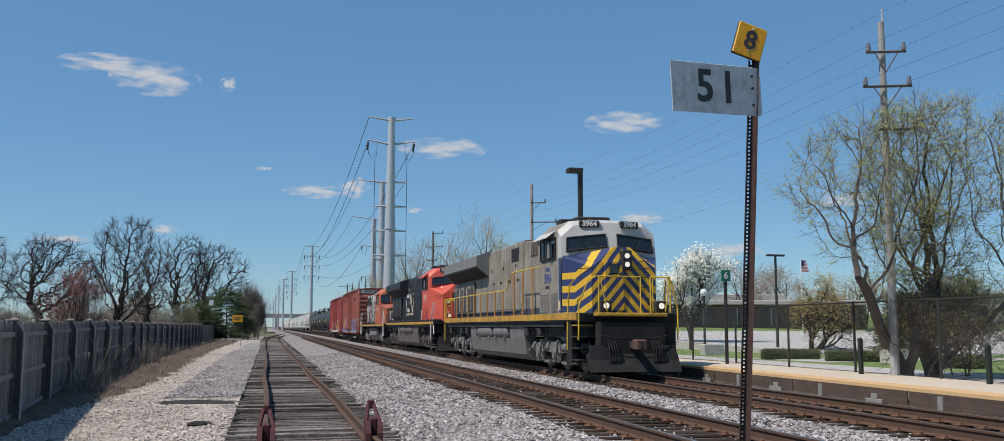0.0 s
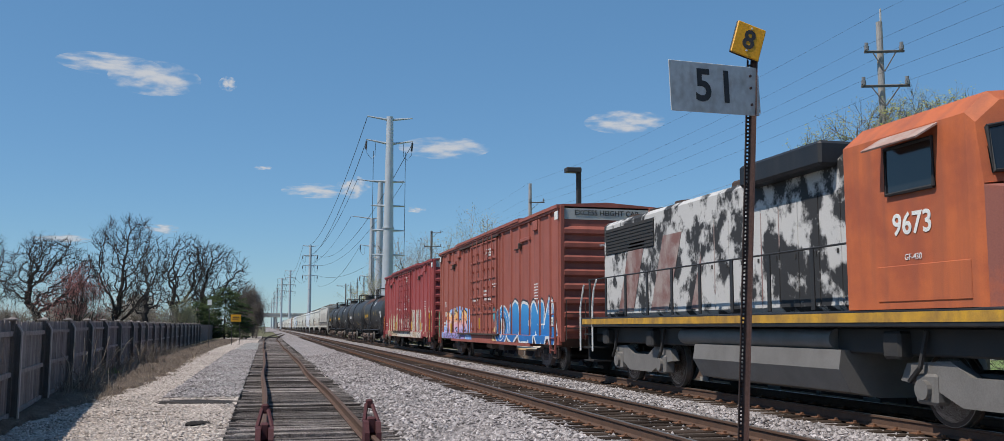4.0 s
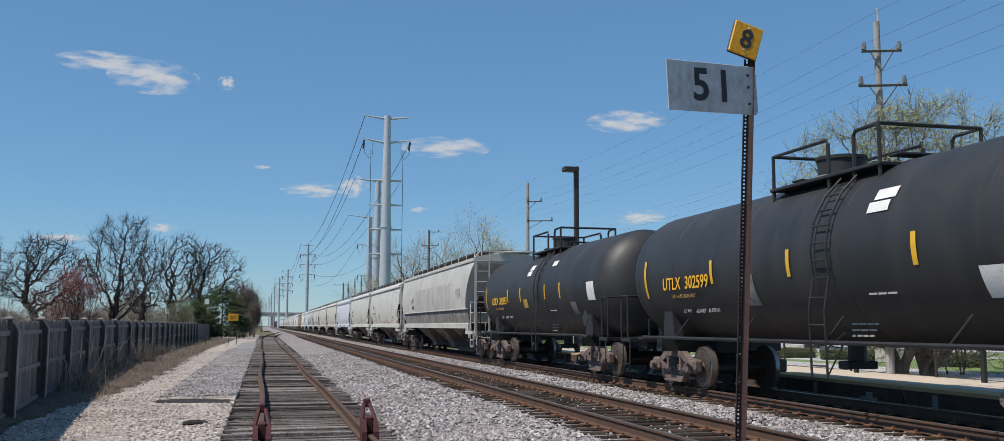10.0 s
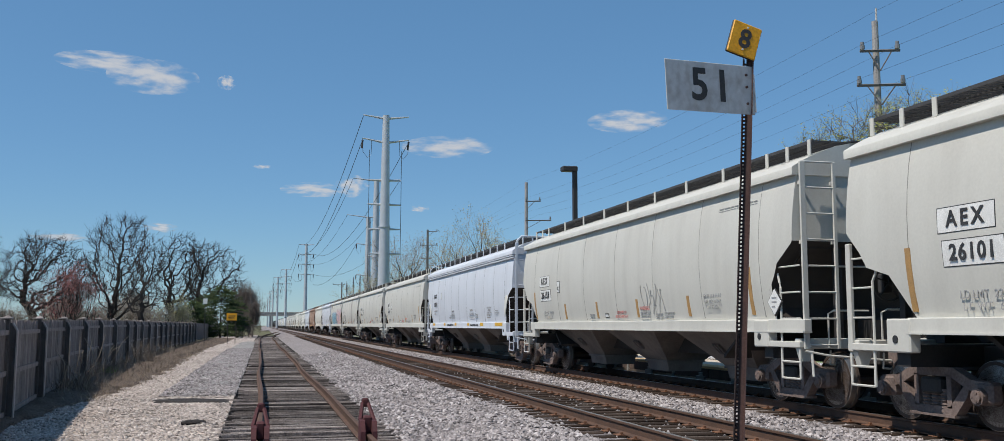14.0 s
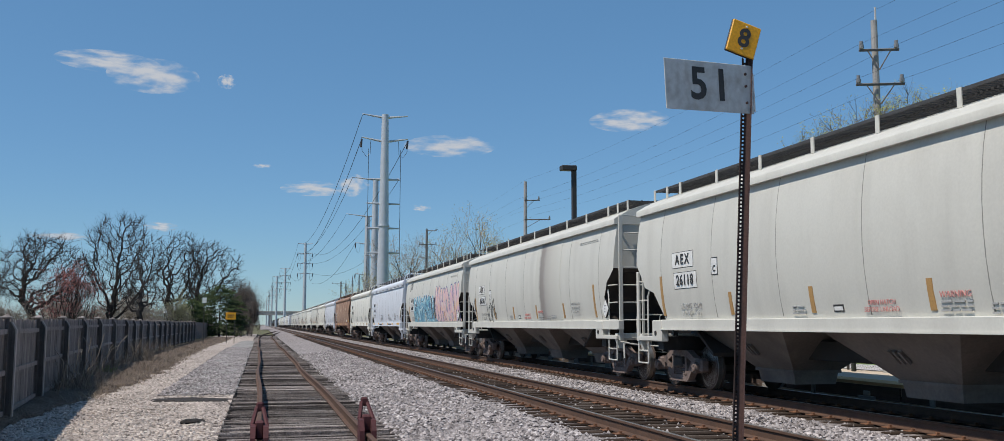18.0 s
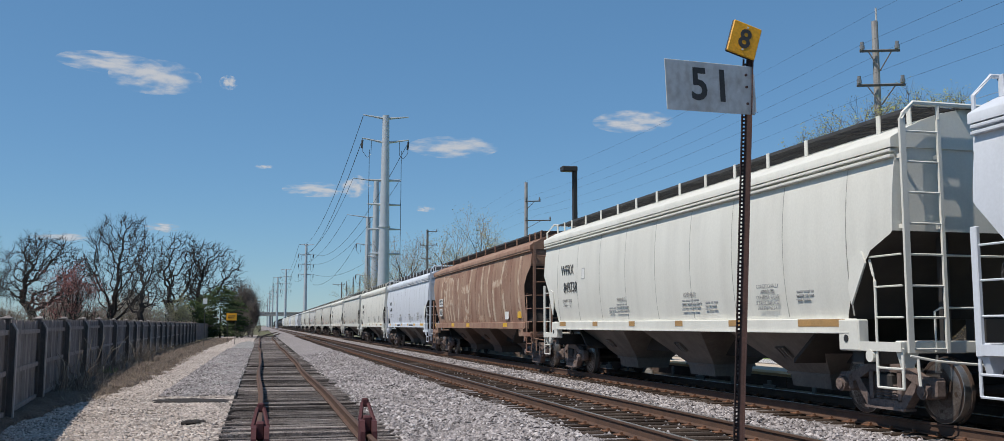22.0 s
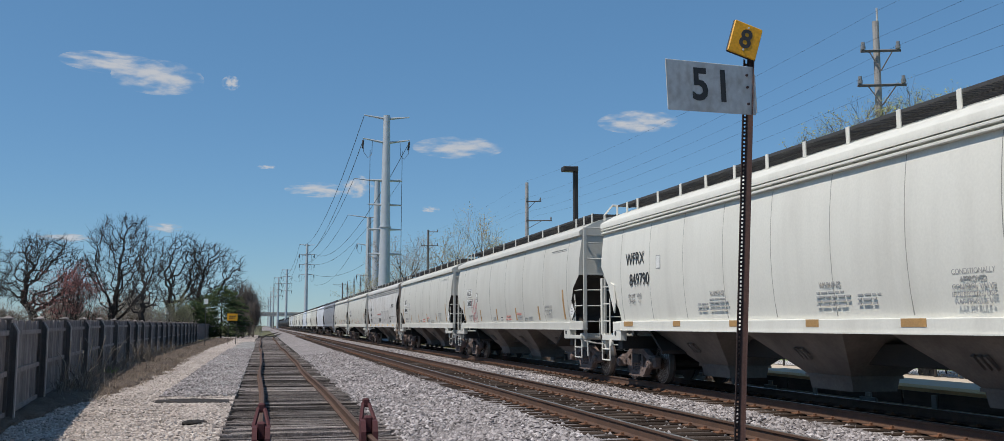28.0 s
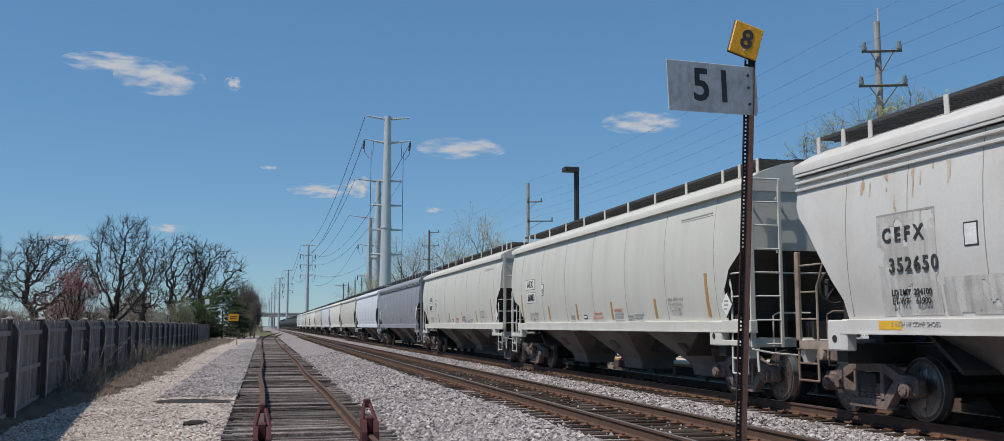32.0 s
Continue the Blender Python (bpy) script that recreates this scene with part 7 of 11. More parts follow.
# ---------------------------------------------------------------- loose stone on the beds
def stones(name, label, zones, material, seed_):
    """Loose stones lying on the beds, as one heap of small uneven lumps. zones: x0, x1, y0, y1, count, size, height."""
    r = np.random.RandomState(seed_)
    base = np.array([(1, 0, 0), (-1, 0, 0), (0, 1, 0), (0, -1, 0), (0, 0, 1), (0, 0, -1)], float)
    tri = np.array([(0, 2, 4), (2, 1, 4), (1, 3, 4), (3, 0, 4), (2, 0, 5), (1, 2, 5), (3, 1, 5), (0, 3, 5)])
    V_, F_ = [], []
    k = 0
    for x0, x1, y0, y1, count, size, zf in zones:
        u = r.rand(count)
        ys_ = y0 * (y1 / y0) ** u
        xs_ = r.uniform(x0, x1, count)
        for x, y in zip(xs_, ys_):
            a = base * r.uniform(0.55, 1.25, (6, 1)) * size * r.uniform(0.6, 1.5) * np.array([1, 1, 0.7])
            w = r.uniform(0, 6.28)
            c, s_ = math.cos(w), math.sin(w)
            tilt = r.uniform(-0.5, 0.5)
            a = a @ np.array([[c, -s_, 0], [s_, c, 0], [0, 0, 1]]) @ np.array([[1, 0, 0], [0, math.cos(tilt), -math.sin(tilt)], [0, math.sin(tilt), math.cos(tilt)]])
            V_.append(a + np.array([x, y, zf(x) + size * 0.25]))
            F_.append(tri + 6 * k)
            k += 1
    me = bpy.data.meshes.new(name)
    me.from_pydata(np.concatenate(V_).tolist(), [], np.concatenate(F_).tolist())
    me.materials.append(material)
    return tagged(new(name, me), label, "stones", kind="stuff")


def island_mat(name, cols, rough=0.9, spread=0.35):
    """Colour that differs from piece to piece of one mesh."""
    m = bpy.data.materials.new(name)
    m.use_nodes = True
    nd, ln = m.node_tree.nodes, m.node_tree.links
    bs = nd["Principled BSDF"]
    ge = nd.new("ShaderNodeNewGeometry")
    cr = nd.new("ShaderNodeValToRGB")
    el = cr.color_ramp.elements
    el[0].color, el[1].color = (*cols[0], 1), (*cols[-1], 1)
    for i, c in enumerate(cols[1:-1]):
        e = el.new((i + 1) / (len(cols) - 1))
        e.color = (*c, 1)
    ln.new(ge.outputs["Random Per Island"], cr.inputs[0])
    tc, n1, hs, rg = nd.new("ShaderNodeTexCoord"), nd.new("ShaderNodeTexNoise"), nd.new("ShaderNodeHueSaturation"), nd.new("ShaderNodeMapRange")
    n1.inputs["Scale"].default_value = 0.8
    ln.new(tc.outputs["Object"], n1.inputs["Vector"])
    rg.inputs[3].default_value, rg.inputs[4].default_value = 1 - spread, 1 + spread
    ln.new(n1.outputs[0], rg.inputs[0])
    ln.new(rg.outputs[0], hs.inputs["Value"])
    ln.new(cr.outputs[0], hs.inputs["Color"])
    ln.new(hs.outputs[0], bs.inputs["Base Color"])
    bs.inputs["Roughness"].default_value = rough
    bs.inputs["Specular IOR Level"].default_value = 0.25
    MATS[name] = m
    return m


def bed_z(x):
    pts = [(-7.5, -0.66), (-5.6, -0.44), (-3.0, -0.42), (-0.6, -0.40), (-0.45, -0.52), (1.98, -0.52), (2.2, -0.40), (3.2, -0.36), (4.3, -0.20), (7.2, -0.20), (7.9, -0.16), (8.5, -0.20), (11.5, -0.20), (12.3, -0.3), (16, -0.62)]
    return float(np.interp(x, [q[0] for q in pts], [q[1] for q in pts]))


M_STONES = island_mat("loose_ballast_stones", [(0.093, 0.083, 0.081), (0.28, 0.253, 0.247), (0.415, 0.377, 0.37), (0.165, 0.148, 0.144), (0.56, 0.516, 0.508)])
M_CHIPS = island_mat("loose_limestone_chips", [(0.18, 0.156, 0.138), (0.475, 0.412, 0.368), (0.335, 0.292, 0.262), (0.63, 0.56, 0.505)])
stones("loose_ballast", "grey and pale crushed stones lying between the tracks",
       [(2.1, 4.5, 11, 60, 11000, 0.043, bed_z), (7.1, 8.6, 9, 60, 6500, 0.043, bed_z), (4.3, 7.2, 9, 40, 900, 0.028, bed_z), (2.1, 4.5, 11, 26, 3500, 0.026, bed_z), (8.6, 11.4, 9, 40, 600, 0.028, bed_z), (-2.4, -0.6, 25, 75, 9000, 0.036, lambda x: bed_z(x) + 0.03)], M_STONES, 1)
stones("loose_chips", "pale limestone chips scattered on the path",
       [(-5.0, -2.0, 12, 70, 7000, 0.025, bed_z), (-4.2, -0.6, 11, 22.9, 5500, 0.034, bed_z), (-4.2, -2.5, 22.9, 25.2, 500, 0.034, bed_z), (-2.6, -0.6, 24.5, 25.3, 260, 0.034, bed_z)], M_CHIPS, 2)
# tie plates and spikes of the main tracks
tp = Shape()
for xc in (XM, XT):
    for k in range(110):
        y = (2.0 if xc == XM else 4.0) + 0.52 * k
        for sg in (-0.7525, 0.7525):
            tp.box(xc + sg - 0.18, y - 0.09, -0.172, xc + sg + 0.18, y + 0.09, -0.158)
            for dx in (-0.11, 0.11):
                tp.box(xc + sg + dx - 0.02, y - 0.06, -0.16, xc + sg + dx + 0.02, y - 0.02, -0.125)
solid("tie_plates", tp, mat("orange_rusty_plates", (0.20, 0.095, 0.05), (0.11, 0.06, 0.04), rough=0.85, scale=3), "rusty steel plates and spikes under the rails", "tie plates", kind="stuff")
M_STRIP = mat("fine_grey_gravel", (0.28, 0.27, 0.26), (0.16, 0.155, 0.15), rough=0.95, scale=0.6, fine=0.7, fscale=22, bump=1.0, bdist=0.03, spec=0.15)
s = Shape()
n_s, m_s = 150, 9
for k in range(n_s):
    y = 25.0 + 80 * (k / (n_s - 1)) ** 1.5
    xl = float(np.interp(y, [24, 26, 30, 40, 55, 80, 105], [-1.5, -2.2, -2.35, -2.5, -2.5, -2.3, -2.1])) + 0.35 * noise.noise(Vector((0, y * 0.8, 1.7))) + 0.2 * noise.noise(Vector((0, y * 3.1, 5.0)))
    for i in range(m_s):
        u = i / (m_s - 1)
        x = xl + (-0.58 - xl) * u
        s.v.append((x, y, bed_z(x) + 0.04 * noise.noise(Vector((x * 1.3, y * 0.7, 3.1))) + (0.035 * min(1, 4 * u, (k + 0.01) / 4) - 0.02 * (u == 0))))
s.f = [[k * m_s + i, k * m_s + i + 1, (k + 1) * m_s + i + 1, (k + 1) * m_s + i] for k in range(n_s - 1) for i in range(m_s - 1)]
s.mi = [0] * len(s.f)
solid("grey_gravel", s, M_STRIP, "strip of finer grey gravel spread beside the siding", "gravel", kind="structure", smooth=True)
M_STAIN = mat("dark_oil_stain", (0.024, 0.020, 0.018), (0.055, 0.046, 0.04), rough=0.95, scale=4, fine=0.5, fscale=25, bump=0.8, bdist=0.03)
s = Shape()                            # torn tarry lens between the path and the ties
n, rows = 40, 7
for j in range(rows):
    q = (rows - 1 - j) / (rows - 1)
    for k in range(n):
        a = 6.2832 * k / n
        rag = 1 + 0.28 * noise.noise(Vector((2.4 * math.cos(a), 2.4 * math.sin(a), 7.7))) + 0.14 * noise.noise(Vector((9 * math.cos(a), 9 * math.sin(a), 2.0)))
        x, y = -1.52 + 0.95 * math.cos(a) * rag * q, 23.75 + 0.8 * math.sin(a) * rag * q - 0.25 * math.cos(a) * q
        s.v.append((x, y, bed_z(x) + 0.04 * noise.noise(Vector((x * 1.3, y * 0.7, 3.1))) + (0.022 if j else -0.02)))
s.f = [[j * n + k, j * n + (k + 1) % n, (j + 1) * n + (k + 1) % n, (j + 1) * n + k] for j in range(rows - 1) for k in range(n)]
s.mi = [0] * len(s.f)
solid("oil_stain", s, M_STAIN, "dark tarry patch of oily debris on the pale gravel", "stain")
s = Shape()
s.loft([[(-1.32 + 0.40 * u, 18.0 + 0.32 * u + w_ * math.cos(a), bed_z(-1.1) + 0.03 + 0.5 * h_ * (0.6 + math.sin(a)) + 0.02 * math.sin(3 * u + a)) for a in (-0.6, 0.4, 1.3, 2.2, 3.1, 4.0)] for u, w_, h_ in ((0, 0.04, 0.02), (0.25, 0.11, 0.055), (0.6, 0.13, 0.06), (0.85, 0.09, 0.05), (1, 0.03, 0.02))])
solid("wood_scrap", s, M_STAIN, "dark split scrap of tie wood lying on the gravel", "wood scrap")

# ---------------------------------------------------------------- wheel stops on the siding
M_STOP = mat("weathered_maroon_paint", (0.08, 0.021, 0.024), (0.045, 0.02, 0.02), rough=0.75, scale=5, fine=0.2)


def wheel_stop(x, y):
    st = thing("wheel_stop", "maroon cast-iron wheel stop clamped on the rusty rail", "wheel stop", (x, y, -0.2), "wheel stops on the siding")
    b = Shape()
    b.prism([(-0.20, -0.14), (-0.18, 0.04), (-0.08, 0.18), (0.10, 0.20), (0.16, 0.16), (0.16, -0.14)], 0, -0.12, -0.05)
    b.prism([(-0.20, -0.14), (-0.18, 0.04), (-0.08, 0.18), (0.10, 0.20), (0.16, 0.16), (0.16, -0.14)], 0, 0.05, 0.12)
    b.rbox(-0.06, 0.0, 0.004, 0.06, 0.2, 0.24, 0.02)
    part("clamp", b, M_STOP, st)
    for sg in (-1, 1):
        a = Shape()
        a.tube([(sg * 0.10, 0.10, 0.18), (sg * 0.04, 0.42, 0.40)], 0.03, 6)
        part("brace", a, M_STOP, st)
    part("head", Shape().rbox(-0.05, 0.38, 0.34, 0.05, 0.47, 0.47, 0.02), M_STOP, st)
    return st


wheel_stop(siding_x(14.0) - 0.7525, 13.6)
wheel_stop(siding_x(14.4) + 0.7525, 14.2)

# ---------------------------------------------------------------- milepost sign
M_POST = mat("rusty_channel_post", (0.085, 0.045, 0.038), (0.05, 0.03, 0.028), rough=0.7, scale=6, fine=0.2)
M_SIGN = mat("scuffed_white_sign", (0.58, 0.59, 0.58), (0.45, 0.46, 0.46), rough=0.45, scale=5, mix=0.6, fine=0.08, fscale=25, streak=(0.28, 0.24, 0.2), sscale=(14, 14, 10), samt=0.5)
M_SIGN_Y = mat("amber_sign_face", (0.70, 0.34, 0.01), (0.6, 0.28, 0.015), rough=0.4, scale=6, mix=0.4)
mp = thing("milepost", "rusty perforated post with white mile sign and amber plate", "milepost", (2.883, 5.66, -0.42))
axis_m = Matrix.Rotation(0.0541, 4, "Y") @ Matrix.Rotation(radians(-26), 4, "Z")
s = Shape()
s.box(0.002, -0.004, 0, 0.032, 0.004, 3.52, axis_m)
s.box(0.026, -0.03, 0, 0.034, 0.004, 3.52, axis_m)
part("post_flange", s, M_POST, mp)
s = Shape()
for x0, x1 in ((-0.034, -0.023), (-0.012, 0.002)):
    s.box(x0, -0.006, 0, x1, 0.002, 3.52, axis_m)
for k in range(138):
    s.box(-0.024, -0.006, k * 0.0254, -0.011, 0.002, k * 0.0254 + 0.0125, axis_m)
s.box(-0.036, -0.03, 0, -0.030, 0.004, 3.52, axis_m)
part("post_web", s, mat("dark_rusty_web", (0.035, 0.022, 0.02), (0.05, 0.03, 0.026), rough=0.8, scale=6), mp, "dark web with a row of bolt holes")
inv = Matrix.Translation((-2.883, -5.66, 0.42))


def plate_frame(a, b, down):
    """Pose with x along a-b, y into the plate, z up along the plate, centred."""
    a, b, down = Vector(a), Vector(b), Vector(down)
    x = (b - a).normalized()
    z = (a - down).normalized()
    y = z.cross(x).normalized()
    z = x.cross(y)
    c = (a + b) / 2 + (down - a) / 2
    return Matrix.Translation(c) @ Matrix((x, y, z)).transposed().to_4x4(), (b - a).length, (down - a).length


m, w, h = plate_frame((2.402, 5.47, 3.004), (3.108, 5.64, 3.041), (2.397, 5.47, 2.682))
s = Shape()
s.rbox(-w / 2, -0.003, -h / 2, w / 2 - 0.012, 0.003, h / 2, 0.0025)
s.prism([(w / 2 - 0.012, -0.003), (w / 2 + 0.03, 0.03), (w / 2 + 0.026, 0.036), (w / 2 - 0.014, 0.003)], 2, -h * 0.42, h * 0.36)
part("mile_sign", s, M_SIGN, mp, "scuffed white sheet sign with black numerals", at=inv @ m)
part("numeral", text_mesh("5", 0.29, M_BLACK_MARK, 0.001, 0.006), None, mp, at=inv @ m @ Matrix.Translation((-0.10, -0.006, 0.004)))
part("numeral", text_mesh("1", 0.29, M_BLACK_MARK, 0.001, 0.006), None, mp, at=inv @ m @ Matrix.Translation((0.085, -0.006, 0.004)))
for z in (-0.09, 0.02, 0.1):
    part("bolt", Shape().cyl((w / 2 - 0.075, -0.012, z), (w / 2 - 0.075, 0.0, z), 0.009, 8), M_POST, mp, at=inv @ m)
m, w, h = plate_frame((2.957, 5.62, 3.347), (3.155, 5.62, 3.288), (2.892, 5.62, 3.135))
part("amber_plate", Shape().rbox(-w / 2, -0.012, -h / 2, w / 2, 0.0, h / 2, 0.006), M_SIGN_Y, mp, at=inv @ m)
part("plate_back", Shape().rbox(-w / 2 - 0.002, 0.0005, -h / 2 - 0.002, w / 2 + 0.006, 0.018, h / 2 + 0.002, 0.006), M_BLACK, mp, at=inv @ m)
part("numeral", text_mesh("8", 0.175, M_BLACK_MARK, 0.001, 0.004), None, mp, at=inv @ m @ Matrix.Translation((0.0, -0.014, 0.0)))
for z in (-0.07, 0.085):
    part("bolt", Shape().cyl((0.0, -0.018, z), (0.0, -0.01, z), 0.007, 8), M_SIGN, mp, at=inv @ m)

# ---------------------------------------------------------------- wooden fence
M_FENCE = mat("weathered_grey_boards", (0.235, 0.20, 0.186), (0.135, 0.114, 0.106), rough=0.9, scale=2.5, fine=0.25, fscale=35, bump=0.4, streak=(0.06, 0.053, 0.05), sscale=(14, 14, 0.8), samt=0.8, vary=0.3, seed=True)
M_FPOST = mat("grey_fence_post", (0.34, 0.295, 0.275), (0.20, 0.172, 0.16), rough=0.9, scale=3, fine=0.2, vary=0.2, streak=(0.08, 0.07, 0.066), sscale=(14, 14, 0.8), samt=0.6, seed=True)
FENCE = [(8, -3.2), (14, -3.95), (20.2, -4.6), (25.2, -5.07), (30, -5.4), (42, -6.18), (59, -6.75), (80, -7.0), (180, -7.0)]


def fence_x(y):
    return float(np.interp(y, [q[0] for q in FENCE], [q[1] for q in FENCE]))


fence = thing("board_fence", "weathered grey dog-eared board fence in shade along the path", "fence", kind="")
rf = random.Random(5)
BOARDS = []
for k in range(5):
    s = Shape()
    hgt = 1.98 + rf.uniform(-0.015, 0.02)
    s.prism([(-0.145, 0), (0.145, 0), (0.145, hgt - 0.06), (0.10, hgt), (-0.10, hgt), (-0.145, hgt - 0.06)], 0, -0.012, 0.012)
    BOARDS.append(s.mesh("board", M_FENCE))
s = Shape()
s.rbox(-0.07, -0.06, 0, 0.08, 0.06, 2.06, 0.01)
s.loft([[(-0.07, v, 0), (-0.18, v, 0), (-0.18, v, 1.84), (-0.10, v, 1.99), (-0.07, v, 1.99)] for v in (-0.022, 0.022)])
# post wood coloured darker to stand for the shade on its side faces
M_FSHADE = mat("damp_dark_post", (0.13, 0.11, 0.10), (0.08, 0.068, 0.062), rough=0.9, scale=3, fine=0.25, vary=0.2, streak=(0.04, 0.034, 0.032), sscale=(14, 14, 0.8), samt=0.6, seed=True)
POST_M = s.mesh("fence_post", M_FSHADE)
# pale strip added as the post's sky-lit front edge, brightness in its colour
s = Shape()
s.loft([[(-0.181, v, 0), (-0.205, v, 0), (-0.205, v, 1.84), (-0.125, v, 1.995), (-0.105, v, 1.98), (-0.181, v, 1.83)] for v in (-0.07, 0.07)])
LIT_EDGE_M = s.mesh("post_strip", mat("sky_lit_post_edge", (0.42, 0.37, 0.34), (0.27, 0.235, 0.22), rough=0.9, scale=3, fine=0.2, vary=0.2))
s = Shape()
s.rbox(-0.11, -0.10, 2.06, 0.12, 0.10, 2.10, 0.012)
s.loft([[(-0.09, -0.07, 2.10), (0.05, -0.07, 2.10), (0.05, 0.07, 2.10), (-0.09, 0.07, 2.10)], [(-0.03, -0.01, 2.14), (-0.01, -0.01, 2.14), (-0.01, 0.01, 2.14), (-0.03, 0.01, 2.14)]])
CAP_M = s.mesh("post_cap", M_FPOST)
yp = 14.4
far_fence = Shape()
nb = 0
while yp < 176:
    y2 = yp + (4.85 if yp < 30 else 5.6 if yp < 50 else 4.2)
    x1, x2 = fence_x(yp), fence_x(y2)
    yaw = math.degrees(math.atan2(x2 - x1, -(y2 - yp)))
    zb = -0.45
    tall = float(np.interp(yp, [19, 24, 29, 40], [0.915, 0.93, 0.944, 0.972]))
    up = Matrix.Diagonal((1, 1, tall, 1))
    if yp < 110:
        pm_ = Matrix.Translation((x1, yp, zb)) @ Matrix.Rotation(radians(yaw), 4, "Z") @ up
        po = part("fence_post", POST_M, None, fence, at=pm_)
        part("post_cap", CAP_M, None, po)
        part("post_strip", LIT_EDGE_M, None, po)
        rl = Shape()
        n_ = Vector((-(y2 - yp), x2 - x1, 0)).normalized() * -0.035
        for z in (0.2 * tall, 1.0 * tall, 1.80 * tall):
            w_ = n_.normalized() * 0.014
            o_ = n_.normalized() * 0.055
            rl.loft([[(x + w_.x, y + w_.y, zb + z - 0.045), (x + o_.x, y + o_.y, zb + z - 0.045), (x + o_.x, y + o_.y, zb + z + 0.045), (x + w_.x, y + w_.y, zb + z + 0.045)] for x, y in ((x1, yp), (x2, y2))])
        part("fence_rail", rl, M_FPOST, fence)
    for k in range(16):
        u = (k + 0.5) / 16
        bm_ = Matrix.Translation((x1 + (x2 - x1) * u + rf.uniform(-0.006, 0.006), yp + (y2 - yp) * u, zb + 0.06 + rf.uniform(-0.012, 0.012))) @ Matrix.Rotation(math.atan2(-(x2 - x1), y2 - yp), 4, "Z") @ up @ Matrix.Diagonal((1, (y2 - yp) / 4.7, 1, 1))
        if yp < 85:
            part("board", BOARDS[rf.randrange(5)], None, fence, at=bm_)
            nb += 1
        else:
            far_fence.box(-0.012, -0.145, 0, 0.012, 0.145, 1.98, bm_)
    yp = y2
tagged(part("far_board_mass", far_fence, M_FENCE, fence), kind="stuff")

# ---------------------------------------------------------------- weeds
def weeds(name, label, spots, material, seed_, stiff=0.35):
    """Dry stalks and blades; spots: x, y, radius, count, height."""
    r = random.Random(seed_)
    s = Shape()
    for x, y, rad, count, hgt in spots:
        for _ in range(count):
            a, d = r.uniform(0, 6.28), rad * math.sqrt(r.random())
            px, py = x + d * math.cos(a), y + 1.6 * d * math.sin(a)
            h_ = hgt * r.uniform(0.4, 1.1)
            w_ = r.uniform(0.004, 0.010)
            lx, ly = r.gauss(0, stiff) * h_, r.gauss(0, stiff) * h_
            z0 = bed_z(px) - 0.02
            b = r.uniform(0, 3.14)
            dx, dy = math.cos(b) * w_, math.sin(b) * w_
            s.add([(px - dx, py - dy, z0), (px + dx, py + dy, z0), (px + lx * 0.35 + dx * 0.8, py + ly * 0.35 + dy * 0.8, z0 + h_ * 0.6), (px + lx * 0.35 - dx * 0.8, py + ly * 0.35 - dy * 0.8, z0 + h_ * 0.6),
                   (px + lx, py + ly, z0 + h_)], [(0, 1, 2, 3), (3, 2, 4)])
    me = bpy.data.meshes.new(name)
    me.from_pydata(s.v, [], s.f)
    me.materials.append(material)
    return tagged(new(name, me), label, "weeds", kind="stuff")


M_DRY = island_mat("dry_straw", [(0.19, 0.15, 0.11), (0.36, 0.30, 0.225), (0.26, 0.205, 0.155), (0.13, 0.10, 0.08)])
M_STALK = island_mat("dry_brown_stalks", [(0.10, 0.08, 0.066), (0.21, 0.17, 0.135), (0.15, 0.12, 0.097), (0.32, 0.275, 0.225)])
rw = random.Random(9)
VERGE = [(14, -3.45), (17.5, -3.6), (27.7, -3.69), (31, -3.59), (39, -3.4), (52, -3.75), (81, -3.95), (104, -3.5), (140, -3.4)]


def verge_x(y):
    """Where the weeds give way to bare gravel."""
    return float(np.interp(y, [q[0] for q in VERGE], [q[1] for q in VERGE]))


spots = []
for k in range(420):
    y = 24 * (130 / 24) ** (k / 419)
    u = rw.random() ** 0.5
    spots.append((fence_x(y) + (verge_x(y) - fence_x(y)) * (0.35 + 0.65 * u), y, 0.35, 14, rw.uniform(0.08, 0.26)))
weeds("dry_grass", "straw-coloured dead grass between fence and gravel", spots, M_DRY, 11, 0.8)
spots = []
for k in range(420):
    y = 26 * (125 / 26) ** (k / 419)
    u = rw.random()
    clump = 0.5 + 0.5 * math.sin(y * 0.9) * math.sin(y * 0.37)
    spots.append((fence_x(y) + 0.15 + (verge_x(y) - fence_x(y) - 0.4) * u, y, 0.33, 11, (0.15 + 0.65 * clump) * (1.1 - 0.55 * u)))
weeds("dead_weeds", "tangled grey-brown dead weeds leaning on the fence", spots, M_STALK, 12, 0.6)
spots = []
for y, off, hgt, count in ((26.6, 0.6, 0.9, 40), (27.6, 0.55, 1.15, 60), (28.4, 0.9, 0.8, 40), (35.5, 0.6, 1.1, 50), (37.5, 0.9, 1.25, 60),
                            (44, 0.9, 1.3, 70), (47, 1.2, 1.4, 80), (50, 1.0, 1.2, 60), (55, 1.1, 1.0, 50), (60, 1.2, 1.1, 60), (66, 1.0, 0.9, 50)):
    spots.append((fence_x(y) + off, y, 0.42, count, hgt))
weeds("tall_weeds", "tall wispy grey-brown dead weeds in clumps along the fence", spots, M_STALK, 14, 0.5)
lit = Shape()
n_l = 170
cols = ((0.0, 0.12), (0.25, 0.16), (0.5, 0.12), (0.75, 0.09), (0.92, 0.05), (1.0, -0.05))
